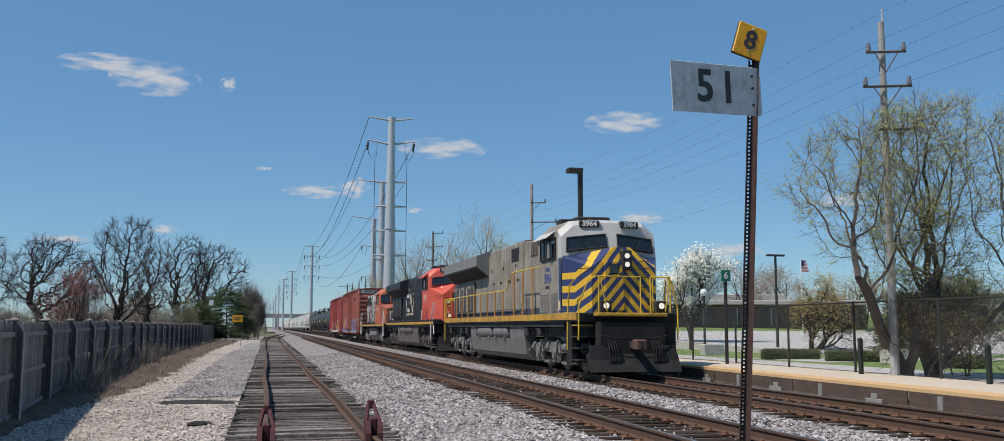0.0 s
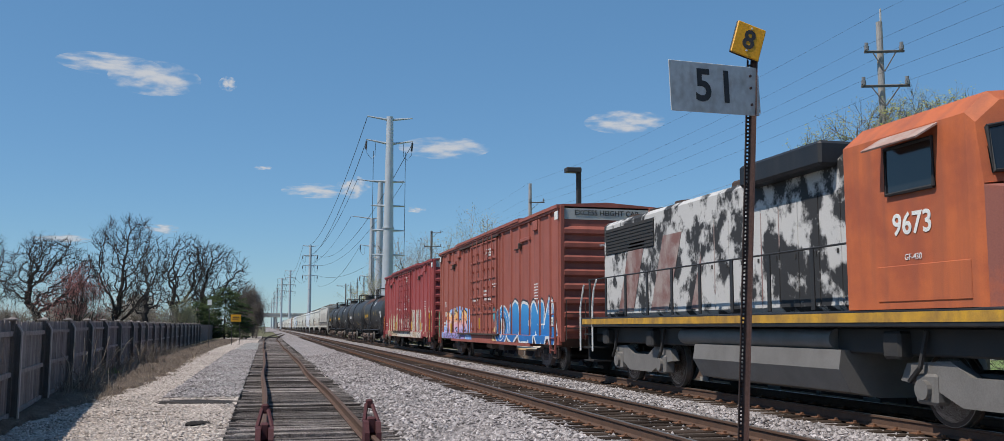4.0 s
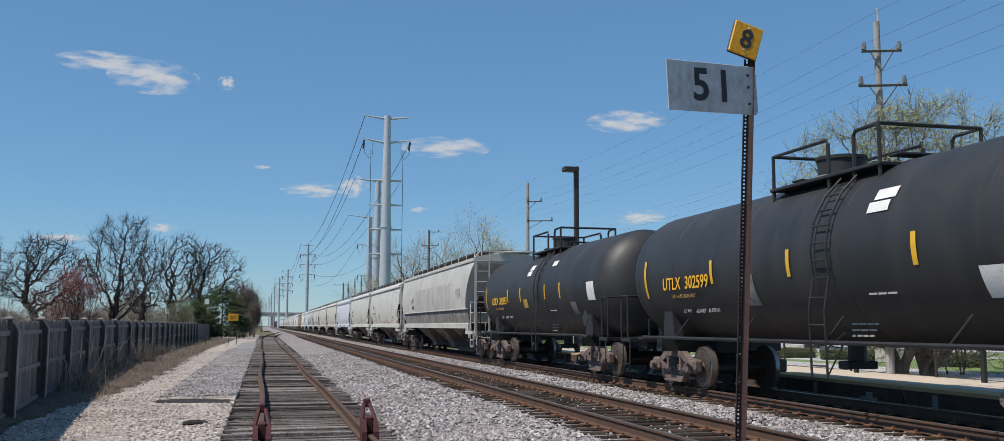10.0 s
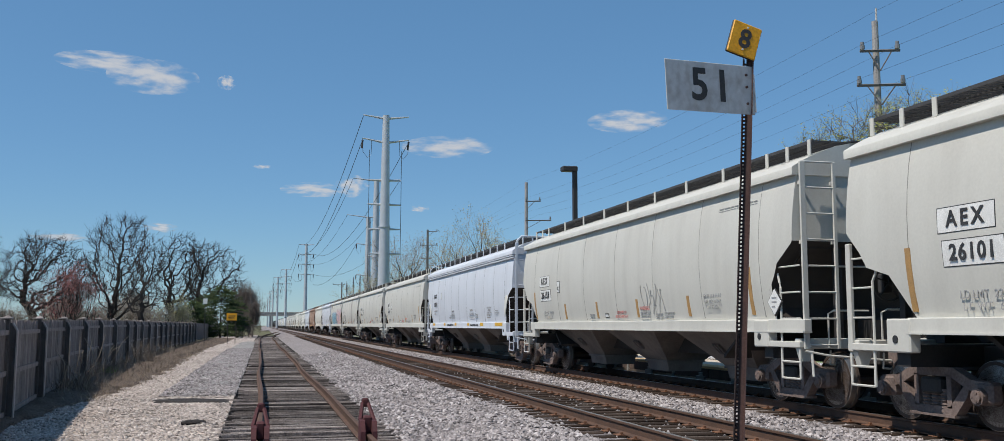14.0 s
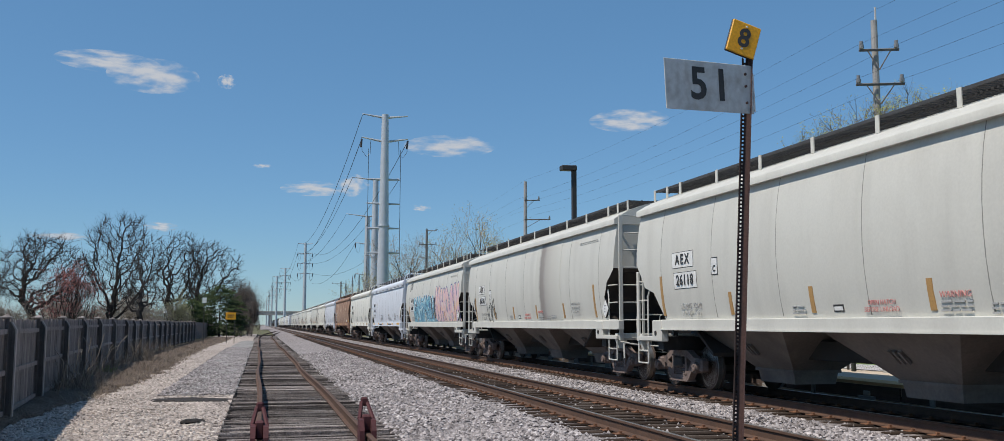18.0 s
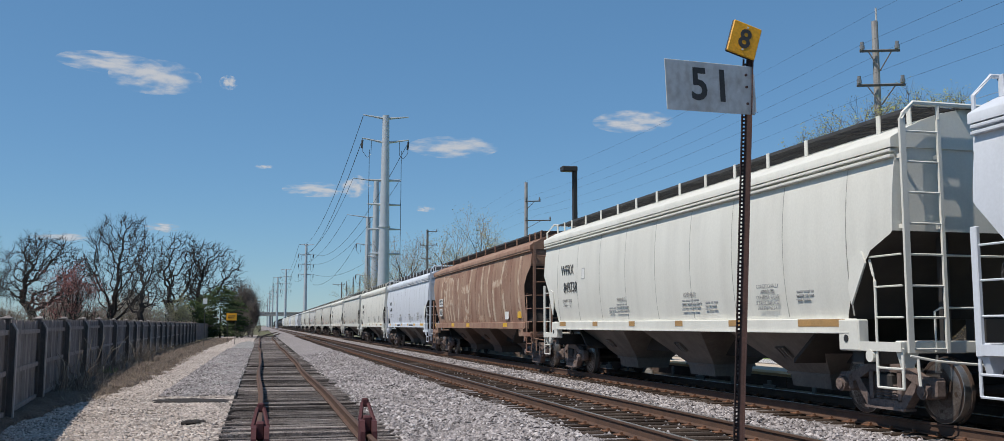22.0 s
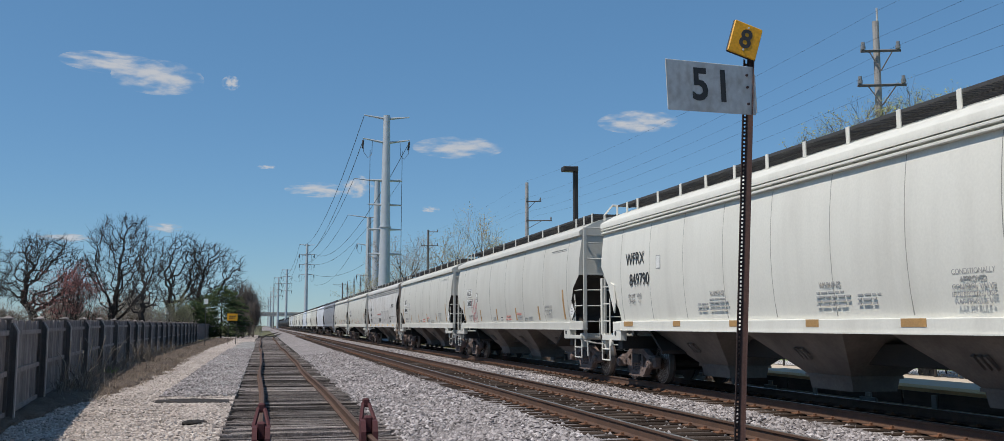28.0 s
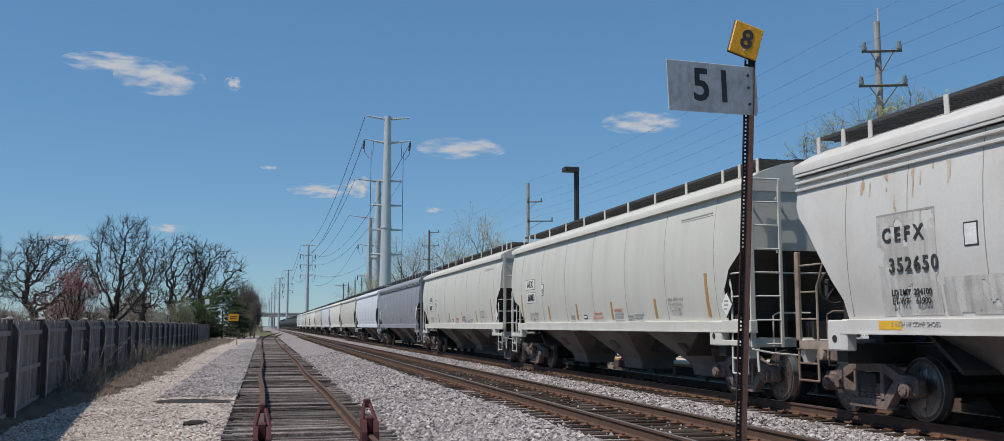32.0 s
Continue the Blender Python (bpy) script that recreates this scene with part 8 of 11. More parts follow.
for k in range(n_l):
    y = 14.0 + (135 - 14.0) * (k / (n_l - 1)) ** 1.6
    x = fence_x(y)
    w_ = verge_x(y) - x + 0.16 * math.sin(y * 1.9) + 0.12 * math.sin(y * 4.7)
    w_ *= float(np.interp(y, [14, 18, 22, 27], [0.15, 0.25, 0.6, 1.0]))
    for u, h_ in cols:
        lit.v.append((x + 0.03 + w_ * u, y, bed_z(x + w_ * u) + h_ + 0.06 * noise.noise(Vector((x + 3 * u, y * 1.7, 0.4)))))
m_l = len(cols)
lit.f = [[k * m_l + i, (k + 1) * m_l + i, (k + 1) * m_l + i + 1, k * m_l + i + 1] for k in range(n_l - 1) for i in range(m_l - 1)]
lit.mi = [0] * len(lit.f)
solid("leaf_litter", lit, mat("rotting_brown_leaves", (0.105, 0.08, 0.064), (0.20, 0.157, 0.125), rough=1.0, scale=2.5, fine=0.7, fscale=30, bump=1.0, bdist=0.04, spec=0.1), "dark brown leaf litter banked along the fence foot", "leaf litter", kind="stuff", smooth=True)
weeds("green_tuft", "small fresh green tufts by the fence", [(-3.95, 15.2, 0.15, 50, 0.08), (fence_x(36) + 0.7, 36, 0.25, 160, 0.4)], island_mat("fresh_green_blades", [(0.08, 0.16, 0.03), (0.15, 0.25, 0.05)]), 13)
for k in range(12):
    a = rw.uniform(-0.5, 0.5)
    y0 = 24.5 + 1.25 * k
    x0 = fence_x(y0) + 0.45
    s = Shape().tube([(x0, y0, -0.42), (x0 + 0.15 + a * 0.3, y0 - 0.15, 0.05), (x0 + 0.3 + a * 0.8, y0 - 0.3, 0.4 + 0.3 * rw.random()), (x0 + 0.35 + a * 1.5, y0 - 0.35, 0.5 + 0.55 * rw.random())], 0.011, 5)
    solid("bare_cane", s, mat("pale_canes", (0.30, 0.26, 0.21), (0.20, 0.165, 0.135)), "pale bare cane arching out of the weeds", "cane", "canes in the weeds")

# ---------------------------------------------------------------- trees
def grow(thick, thin, rng, p, d, length, r, level, top, wide, lift, tips, wob, step, fine):
    """One crooked limb that forks at its tip, with its children; step: the first forks' length."""
    n = 3
    pts, rad = [Vector(p)], [r]
    q, dd = Vector(p), Vector(d).normalized()
    for i in range(n):
        dd = (dd + Vector((rng.gauss(0, wob), rng.gauss(0, wob), rng.gauss(0, wob * 0.6) + lift))).normalized()
        q = q + dd * (length / n)
        pts.append(q.copy())
        rad.append(max(fine, r * (1 - 0.25 * (i + 1) / n)))
    sh = thick if level <= 3 else thin
    sides = 8 if level == 0 else 5 if level <= 3 else 3
    vs, fs = [], []
    for c, rr, k in zip(pts, rad, range(n + 1)):
        t = (pts[min(k + 1, n)] - pts[max(k - 1, 0)]).normalized()
        a = t.orthogonal().normalized()
        b = t.cross(a)
        for i in range(sides):
            w = 6.2832 * i / sides
            vs.append(c + (a * math.cos(w) + b * math.sin(w)) * rr)
    for k in range(n):
        for i in range(sides):
            fs.append((k * sides + i, k * sides + (i + 1) % sides, (k + 1) * sides + (i + 1) % sides, (k + 1) * sides + i))
    sh.add(vs, fs)
    if level >= top:
        tips.append((pts[-1], dd))
        tips.append((pts[-2], dd))
        return
    kids = 4 if level == 0 else rng.choice((2, 3, 3)) if level < top - 1 else 3
    a0 = rng.uniform(0, 6.2832)
    for j in range(kids):
        i = n if j < 2 else rng.choice((1, 2))
        side = Matrix.Rotation(a0 + j * 2.3 + rng.gauss(0, 0.3), 3, dd) @ dd.orthogonal().normalized()
        ang = wide * (rng.uniform(0.2, 0.6) if j == 0 else rng.uniform(0.75, 1.35))
        nd_ = (dd * math.cos(ang) + side * math.sin(ang)).normalized()
        ln_ = step * rng.uniform(0.8, 1.15) if level == 0 else length * rng.uniform(0.62, 0.92)
        grow(thick, thin, rng, pts[i], nd_, ln_, rad[i] * (rng.uniform(0.8, 0.95) if j == 0 else rng.uniform(0.55, 0.78)), level + 1, top, wide, lift, tips, wob, step, fine)


def leaf_cloud(tips, rng, per, size, spread):
    vs, fs = [], []
    for p, d in tips:
        for _ in range(per):
            c = p + Vector((rng.gauss(0, spread), rng.gauss(0, spread), rng.gauss(0, spread)))
            a = Vector((rng.gauss(0, 1), rng.gauss(0, 1), rng.gauss(0, 1))).normalized()
            b = a.orthogonal().normalized()
            s_ = size * rng.uniform(0.6, 1.4)
            k = len(vs)
            vs += [c - a * s_, c + b * s_ * 0.45, c + a * s_, c - b * s_ * 0.45]
            fs.append((k, k + 1, k + 2, k + 3))
    me = bpy.data.meshes.new("crown")
    me.from_pydata([tuple(v) for v in vs], [], fs)
    return me


M_BARK = mat("dark_grey_bark", (0.036, 0.030, 0.028), (0.022, 0.019, 0.018), rough=0.95, scale=3, fine=0.3, fscale=30, bump=0.6, bdist=0.02)
M_TWIG = mat("bare_twigs", (0.036, 0.030, 0.028), (0.026, 0.022, 0.021), rough=0.95, scale=1)
M_MID_TWIG = mat("brown_spring_twigs", (0.16, 0.132, 0.105), (0.11, 0.092, 0.075), rough=0.95, scale=1)
M_PALE_TWIG = mat("pale_budding_twigs", (0.25, 0.215, 0.175), (0.18, 0.155, 0.13), rough=0.95, scale=1)


def tree(label, at, height, seed_, trunk_r, wide=0.75, lift=0.06, wob=0.16, trunk=0.3, top=4, leaf=None, per=0, size=0.1, spread=0.25, twig=None, bark=None, lean=(0, 0), stems=1, name="bare_tree", fine=0.008, splay=0.35, reach=None):
    rng = random.Random(seed_)
    t = thing(name, label, "tree", at)
    thick, thin, tips = Shape(), Shape(), []
    for k in range(stems):
        d = Vector((lean[0] + (rng.uniform(-splay, splay) if stems > 1 else 0), lean[1] + (rng.uniform(-splay, splay) if stems > 1 else 0), 1))
        grow(thick, thin, rng, (rng.uniform(-0.43, 0.43) * splay * (stems - 1), rng.uniform(-0.43, 0.43) * splay * (stems - 1), -0.05), d, height * trunk, trunk_r, 0, top + 2, wide, lift, tips, wob, height * 0.2, fine)
    zt = max(p.z for p, _ in tips)
    k = height / zt
    for sh in (thick, thin):
        sh.v = [(x * k, y * k, z * k) for x, y, z in sh.v]
    tips = [(p * k, d) for p, d in tips]
    if reach:                       # spread of the crown to either side of the foot
        xs_ = np.array([p.x for p, _ in tips])
        fl, fr = reach[0] / -min(-0.2, np.percentile(xs_, 2)), reach[1] / max(0.2, np.percentile(xs_, 98))
        fy = (fl + fr) / 2
        for sh in (thick, thin):
            sh.v = [(x * (fl if x < 0 else fr), y * fy, z) for x, y, z in sh.v]
        tips = [(Vector((p.x * (fl if p.x < 0 else fr), p.y * fy, p.z)), d) for p, d in tips]
    me = bpy.data.meshes.new("trunk")
    me.from_pydata(thick.v, [], thick.f)
    me.materials.append(bark or M_BARK)
    part("trunk", me, None, t)
    me = bpy.data.meshes.new("twig_mass")
    me.from_pydata(thin.v, [], thin.f)
    me.materials.append(twig or M_TWIG)
    tagged(part("twig_mass", me, None, t), kind="stuff")
    if leaf:
        me = leaf_cloud(tips, rng, per, size, spread)
        me.materials.append(leaf)
        tagged(part("crown", me, None, t), kind="stuff")
    return t


def crowned_tree(label, at, height, reach, base, seed_, outline, count, step, fine, lift=0.0, wob=0.3, lean=0.0, forks=1, leaf=None, per=0, size=0.03, spread=0.1, bark=None, twig=None, name="bare_tree", trunk_r=0.0, twigs=3, twig_len=0.8):
    """A tree whose limbs grow, step by step, towards the free room in a crown of the given outline (height share, width share)."""
    r = np.random.RandomState(seed_)
    z0 = base * height
    depth = 0.45 * (reach[0] + reach[1])
    pts = []
    while len(pts) < count:
        v = r.rand()
        w = float(np.interp(v, [q[0] for q in outline], [q[1] for q in outline]))
        a, q = r.uniform(0, 6.2832), r.rand() ** 0.42
        x, y = w * q * math.cos(a), w * q * math.sin(a)
        p = ((reach[1] if x > 0 else reach[0]) * x, depth * y, z0 + (height - z0) * v)
        if noise.noise(Vector(p) * (2.6 / depth) + Vector((seed_, 0, 0))) > -0.16:
            pts.append(p)
    att = np.array(pts)
    pos, par, rad = [np.array((0.0, 0.0, -0.1))], [-1], {}
    for k in range(forks):              # one stem, or several from one foot
        p, last = pos[0].copy(), 0
        d = np.array((lean + (0.35 * (k - (forks - 1) / 2)), r.uniform(-0.1, 0.1), 1.0))
        while p[2] < z0 * r.uniform(0.8, 1.05):
            d = d + r.normal(0, 0.16, 3) * (1, 1, 0)
            d[2] = 1
            p = p + d / np.linalg.norm(d) * step * 1.2
            pos.append(p)
            par.append(last)
            last = len(pos) - 1
    best, who, done = np.full(len(att), 1e9), np.zeros(len(att), int), 0
    for _ in range(110):
        for i in range(done, len(pos)):
            dd = np.linalg.norm(att - pos[i], axis=1)
            m = dd < best
            best[m], who[m] = dd[m], i
        done = len(pos)
        keep = best > step * 1.1
        att, best, who = att[keep], best[keep], who[keep]
        if not len(att):
            break
        for i in np.unique(who):
            d = att[who == i] - pos[i]
            d = (d / np.linalg.norm(d, axis=1)[:, None]).mean(0)
            d = d / (np.linalg.norm(d) + 1e-6) + r.normal(0, wob, 3) + np.array((0, 0, lift))
            pos.append(pos[i] + d / np.linalg.norm(d) * step)
            par.append(i)
    n = len(pos)
    kids = [[] for _ in range(n)]
    for i in range(1, n):
        kids[par[i]].append(i)
    rr = np.zeros(n)
    for i in range(n - 1, -1, -1):      # limbs thicken by the twigs they carry
        rr[i] = fine if not kids[i] else sum(rr[k] ** 2.25 for k in kids[i]) ** (1 / 2.25)
    if trunk_r:
        rr = np.maximum(fine, rr * (1 + (trunk_r / rr[1] - 1) * np.clip((rr - fine) / (rr[1] - fine), 0, 1)))
    t = thing(name, label, "tree", at)
    meshes = ([], []), ([], [])
    for i in range(1, n):
        a, b = Vector(pos[par[i]]), Vector(pos[i])
        thin = int(rr[i] < 2.6 * fine)
        sides = 3 if thin else 6
        u = (b - a).normalized()
        o = u.orthogonal().normalized()
        w = u.cross(o)
        vs, fs = meshes[thin]
        q = len(vs)
        for c, g_ in ((a, min(rr[par[i]], rr[i] * 1.35)), (b + u * rr[i] * 0.5, rr[i])):
            vs += [tuple(c + (o * math.cos(6.2832 * k / sides) + w * math.sin(6.2832 * k / sides)) * g_) for k in range(sides)]
        fs += [(q + k, q + (k + 1) % sides, q + sides + (k + 1) % sides, q + sides + k) for k in range(sides)]
    ends = []
    vs, fs = meshes[1]
    mid = Vector((0, 0, z0))
    for i in range(1, n):               # fine twigs round the ends of the limbs
        if rr[i] > 2.2 * fine or pos[i][2] < 0.7 * z0:
            continue
        a = Vector(pos[i])
        fwd = (a - Vector(pos[par[i]])).normalized() + (a - mid).normalized() * 0.35 + Vector((0, 0, lift * 1.5))
        for _ in range(r.randint(1, twigs + 1)):
            d = (fwd + Vector(r.normal(0, 0.55, 3))).normalized()
            e = (d + Vector(r.normal(0, 0.3, 3))).normalized()
            ln_ = twig_len * r.uniform(0.4, 1.1)
            line = (a, a + d * ln_ * 0.5, a + d * ln_ * 0.5 + e * ln_ * 0.5)
            o = d.orthogonal().normalized()
            w = d.cross(o)
            q = len(vs)
            for c, g_ in zip(line, (0.75 * fine, 0.6 * fine, 0.35 * fine)):
                vs += [tuple(c + (o * math.cos(2.0944 * k) + w * math.sin(2.0944 * k)) * g_) for k in range(3)]
            fs += [(q + 3 * m_ + k, q + 3 * m_ + (k + 1) % 3, q + 3 * m_ + 3 + (k + 1) % 3, q + 3 * m_ + 3 + k) for m_ in (0, 1) for k in range(3)]
            ends += [(line[1], None), (line[2], None)]
    for nm, (vs, fs), mt in (("trunk", meshes[0], bark or M_BARK), ("twig_mass", meshes[1], twig or M_TWIG)):
        me = bpy.data.meshes.new(nm)
        me.from_pydata(vs, [], fs)
        me.materials.append(mt)
        pt = part(nm, me, None, t)
        if nm != "trunk":
            tagged(pt, kind="stuff")
    if leaf:
        me = leaf_cloud(ends, random.Random(seed_), per, size, spread)
        me.materials.append(leaf)
        tagged(part("crown", me, None, t), kind="stuff")
    return t


OAK = ((0, 0.8), (0.25, 1.0), (0.55, 0.95), (0.8, 0.72), (1, 0.3))
VASE = ((0, 0.4), (0.25, 0.75), (0.5, 1.0), (0.8, 0.85), (1, 0.4))
L_RED = island_mat("rose_red_buds", [(0.24, 0.085, 0.08), (0.36, 0.15, 0.14), (0.30, 0.13, 0.12)])
L_BUD = island_mat("pale_green_buds", [(0.28, 0.27, 0.14), (0.38, 0.35, 0.2), (0.24, 0.23, 0.11)])
L_YG = island_mat("yellow_green_young_leaves", [(0.22, 0.25, 0.065), (0.31, 0.33, 0.10), (0.26, 0.26, 0.085)])
L_OLIVE = island_mat("olive_bronze_leaves", [(0.20, 0.15, 0.06), (0.28, 0.20, 0.08), (0.17, 0.16, 0.06)])
L_WHITE = island_mat("white_blossom", [(0.70, 0.70, 0.64), (0.60, 0.62, 0.52), (0.78, 0.78, 0.74)])
L_PINE = island_mat("dark_green_needles", [(0.02, 0.04, 0.018), (0.045, 0.07, 0.022), (0.075, 0.095, 0.03)])
L_GREY = island_mat("grey_brown_buds", [(0.24, 0.21, 0.18), (0.30, 0.27, 0.23), (0.20, 0.175, 0.15)])
G0 = -0.62
crowned_tree("old bare oak with wide crooked limbs behind the fence", (-22.4, 108, G0), 11.2, (4.0, 6.6), 0.36, 21, OAK, 700, 0.42, 0.026, -0.05, 0.42, trunk_r=0.46, twigs=4, twig_len=1.0)
crowned_tree("tall bare tree cut by the view behind the fence", (-22.3, 87, G0), 9.6, (3.2, 1.9), 0.4, 22, OAK, 330, 0.36, 0.021, 0.0, 0.35, trunk_r=0.32, twigs=4)
crowned_tree("tall bare oak with an upswept crown behind the fence", (-14.9, 111, G0), 13.4, (4.3, 4.6), 0.24, 23, VASE, 800, 0.40, 0.021, 0.12, 0.25, trunk_r=0.38, twigs=5, twig_len=1.2)
crowned_tree("slim crooked bare tree behind the fence", (-12.1, 106, G0), 9.8, (2.2, 2.5), 0.36, 24, OAK, 300, 0.36, 0.022, 0.05, 0.42, trunk_r=0.30, twigs=4)
crowned_tree("bare oak with twisted limbs behind the fence", (-12.2, 150, G0), 15.2, (3.4, 4.6), 0.34, 25, OAK, 600, 0.55, 0.032, 0.0, 0.42, trunk_r=0.55, twigs=4, twig_len=1.4)
crowned_tree("bare oak leaning over a dark evergreen", (-8.9, 154, G0), 14.4, (3.2, 6.2), 0.38, 29, OAK, 650, 0.55, 0.032, 0.0, 0.42, trunk_r=0.55, lean=0.1, twigs=4, twig_len=1.4)
tree("red-budding maple behind the fence", (-15.1, 82, G0), 6.9, 26, 0.11, 0.5, 0.1, 0.14, 0.18, leaf=L_RED, per=3, size=0.045, spread=0.25, stems=2, name="budding_tree", reach=(1.9, 2.5))
tree("small pale budding tree behind the fence", (-9.6, 112, G0), 6.2, 27, 0.12, 0.5, 0.08, 0.14, 0.2, leaf=L_BUD, per=2, size=0.06, spread=0.25, twig=M_PALE_TWIG, stems=2, name="budding_tree", reach=(1.6, 1.8))
for i, (x, y, h_) in enumerate(((-30, 120, 4.8), (-25, 100, 3.9), (-20.5, 112, 4.4), (-17.3, 104, 4.2), (-13.2, 118, 4.6), (-28, 95, 3.8), (-22.6, 98, 4.1), (-10.6, 122, 4.4), (-18.6, 121, 4.6))):
    tree("low grey-brown thicket behind the fence", (x, y, G0), h_, 60 + i, 0.06, 0.6, 0.06, 0.16, 0.12, 3, L_GREY, 2, 0.06, 0.3, M_MID_TWIG, stems=5, name="shrub", fine=0.012)
M_DIM_TWIG = mat("grey_brown_thicket_twigs", (0.14, 0.118, 0.104), (0.10, 0.084, 0.076), rough=0.95, scale=1)
for i, (x, y, h_, l_, r_) in enumerate(((-4.4, 158, 9.0, 1.3, 1.4), (-2.9, 152, 9.6, 1.3, 1.2), (-1.9, 155, 8.4, 1.2, 1.3), (-1.3, 148, 6.0, 1.1, 0.9), (-2.9, 142, 4.4, 1.4, 1.2), (-1.9, 168, 8.0, 1.3, 1.6))):
    tree("tangled grey-brown thicket at the bend of the line", (x, y, G0), h_, 80 + i, 0.08, 0.42, 0.06, 0.15, 0.04, 5, L_GREY if i == 2 else None, 1, 0.07, 0.35, M_DIM_TWIG, M_DIM_TWIG, stems=4, name="shrub", fine=0.013, reach=(l_, r_))


def evergreen(label, at, height, width, seed_, tiers=26, bushy=False):
    """Uneven fir: drooping boughs of needle sprays round a stem."""
    rng = random.Random(seed_)
    t = thing("evergreen_tree", label, "tree", at)
    part("trunk", Shape().cyl((0, 0, -0.05), (0, 0, height * 0.97), 0.13, 8, 0.02), M_BARK, t)
    vs, fs = [], []
    bo = Shape()
    for k in range(tiers):
        u = k / tiers
        z = height * (0.08 + 0.9 * u)
        ln_ = width / 2 * (math.sqrt(max(0.02, 1 - (1.5 * u - 0.45) ** 2)) if bushy else (1 - u) ** 0.75) * rng.uniform(0.75, 1.15) + 0.1
        for j in range(9):
            a = rng.uniform(0, 6.28)
            l2 = ln_ * rng.uniform(0.65, 1.15)
            tip = Vector((math.cos(a) * l2, math.sin(a) * l2, z - 0.12 * l2 + rng.uniform(-0.1, 0.2)))
            root = Vector((0, 0, z))
            bo.cyl(root, tip, 0.02, 4, 0.005)
            n = int(10 + 14 * l2)
            for _ in range(n):
                f = rng.uniform(0.25, 1.05)
                c = root.lerp(tip, f) + Vector((rng.gauss(0, 0.12), rng.gauss(0, 0.12), rng.gauss(0, 0.07)))
                d = ((tip - root).normalized() + Vector((rng.gauss(0, 0.5), rng.gauss(0, 0.5), rng.gauss(0, 0.4)))).normalized() * rng.uniform(0.12, 0.24)
                s_ = d.orthogonal().normalized() * 0.045
                q = len(vs)
                vs += [tuple(c - s_), tuple(c + s_), tuple(c + d + s_ * 0.3), tuple(c + d - s_ * 0.3)]
                fs.append((q, q + 1, q + 2, q + 3))
    tagged(part("bough_mass", bo, M_BARK, t), kind="stuff")
    me = bpy.data.meshes.new("needles")
    me.from_pydata(vs, [], fs)
    me.materials.append(L_PINE)
    tagged(part("needles", me, None, t), kind="stuff")
    return t


evergreen("dark green bushy pine beside the thicket", (-5.5, 138, G0), 7.5, 7.4, 31, 34, True)
evergreen("smaller yellowish pine grown into a larger one", (-9.0, 136, G0), 5.4, 4.6, 32, 24, True)

# ---------------------------------------------------------------- right-hand side: platform, fence, lawn
M_CONC = mat("tan_platform_concrete", (0.56, 0.47, 0.37), (0.47, 0.40, 0.32), rough=0.9, scale=0.8, fine=0.08, fscale=30, bump=0.15)
M_TACT = mat("ochre_tactile_strip", (0.58, 0.38, 0.19), (0.50, 0.33, 0.18), rough=0.8, scale=2, fine=0.1)
M_TIMBER = mat("dark_platform_timber", (0.085, 0.056, 0.044), (0.035, 0.027, 0.024), rough=0.9, scale=2, fine=0.25, streak=(0.11, 0.085, 0.07), sscale=(20, 0.7, 20), samt=0.5)
M_LAWN = mat("mown_lawn", (0.15, 0.22, 0.06), (0.20, 0.25, 0.085), rough=0.95, scale=0.5, fine=0.3, fscale=30, bump=0.4, bdist=0.03)
M_ASPH = mat("pale_parking_asphalt", (0.48, 0.46, 0.44), (0.40, 0.385, 0.37), rough=0.9, scale=0.3, fine=0.08, fscale=20)


def edge_x(y):
    return 11.95 + 0.035 * (y - 14)


pf = thing("platform", "low concrete station platform with ochre edge strip and timber face", "platform", kind="structure")
s = Shape()
yy = [2 + 3 * k for k in range(24)]
s.loft([[(edge_x(y) + 0.02, y, 0.0), (edge_x(y) + 0.02, y, 0.20), (edge_x(y) + 2.75, y, 0.22), (edge_x(y) + 2.75, y, -0.7), (edge_x(y) + 0.3, y, -0.7)] for y in yy])
part("platform_slab", s, M_CONC, pf)
s = Shape()
s.loft([[(edge_x(y), y, 0.14), (edge_x(y), y, 0.206), (edge_x(y) + 0.58, y, 0.211), (edge_x(y) + 0.58, y, 0.15)] for y in yy])
part("tactile_strip", s, M_TACT, pf)
s = Shape()
for k in range(300):
    y = 6 + k * 0.11
    for i in range(4):
        x = edge_x(y) + 0.08 + 0.13 * i
        s.cyl((x, y, 0.207), (x, y, 0.216), 0.028, 5, 0.016)
tagged(part("tactile_domes", s, M_TACT, pf), kind="stuff")
for k in range(13):
    y = 3 + 4.5 * k
    s = Shape()
    s.loft([[(edge_x(v) - 0.01, v, -0.13), (edge_x(v) - 0.01, v, 0.135), (edge_x(v) + 0.09, v, 0.135), (edge_x(v) + 0.09, v, -0.13)] for v in (y + 0.02, y + 4.46)])
    part("timber_face", s, M_TIMBER, pf)
for k in range(26):
    y = 5 + 2.1 * k
    s = Shape()
    if k % 2:
        s.rbox(edge_x(y) - 0.05, y - 0.07, -0.2, edge_x(y) - 0.005, y + 0.07, 0.1, 0.008)
    else:
        s.rbox(edge_x(y) - 0.06, y - 0.28, -0.22, edge_x(y) - 0.005, y + 0.28, -0.08, 0.008)
        s.rbox(edge_x(y) - 0.05, y - 0.1, -0.08, edge_x(y) - 0.005, y + 0.1, 0.02, 0.008)
    part("bracket", s, mat("grey_steel_bracket", (0.24, 0.235, 0.22), (0.18, 0.17, 0.16), rough=0.7), pf)

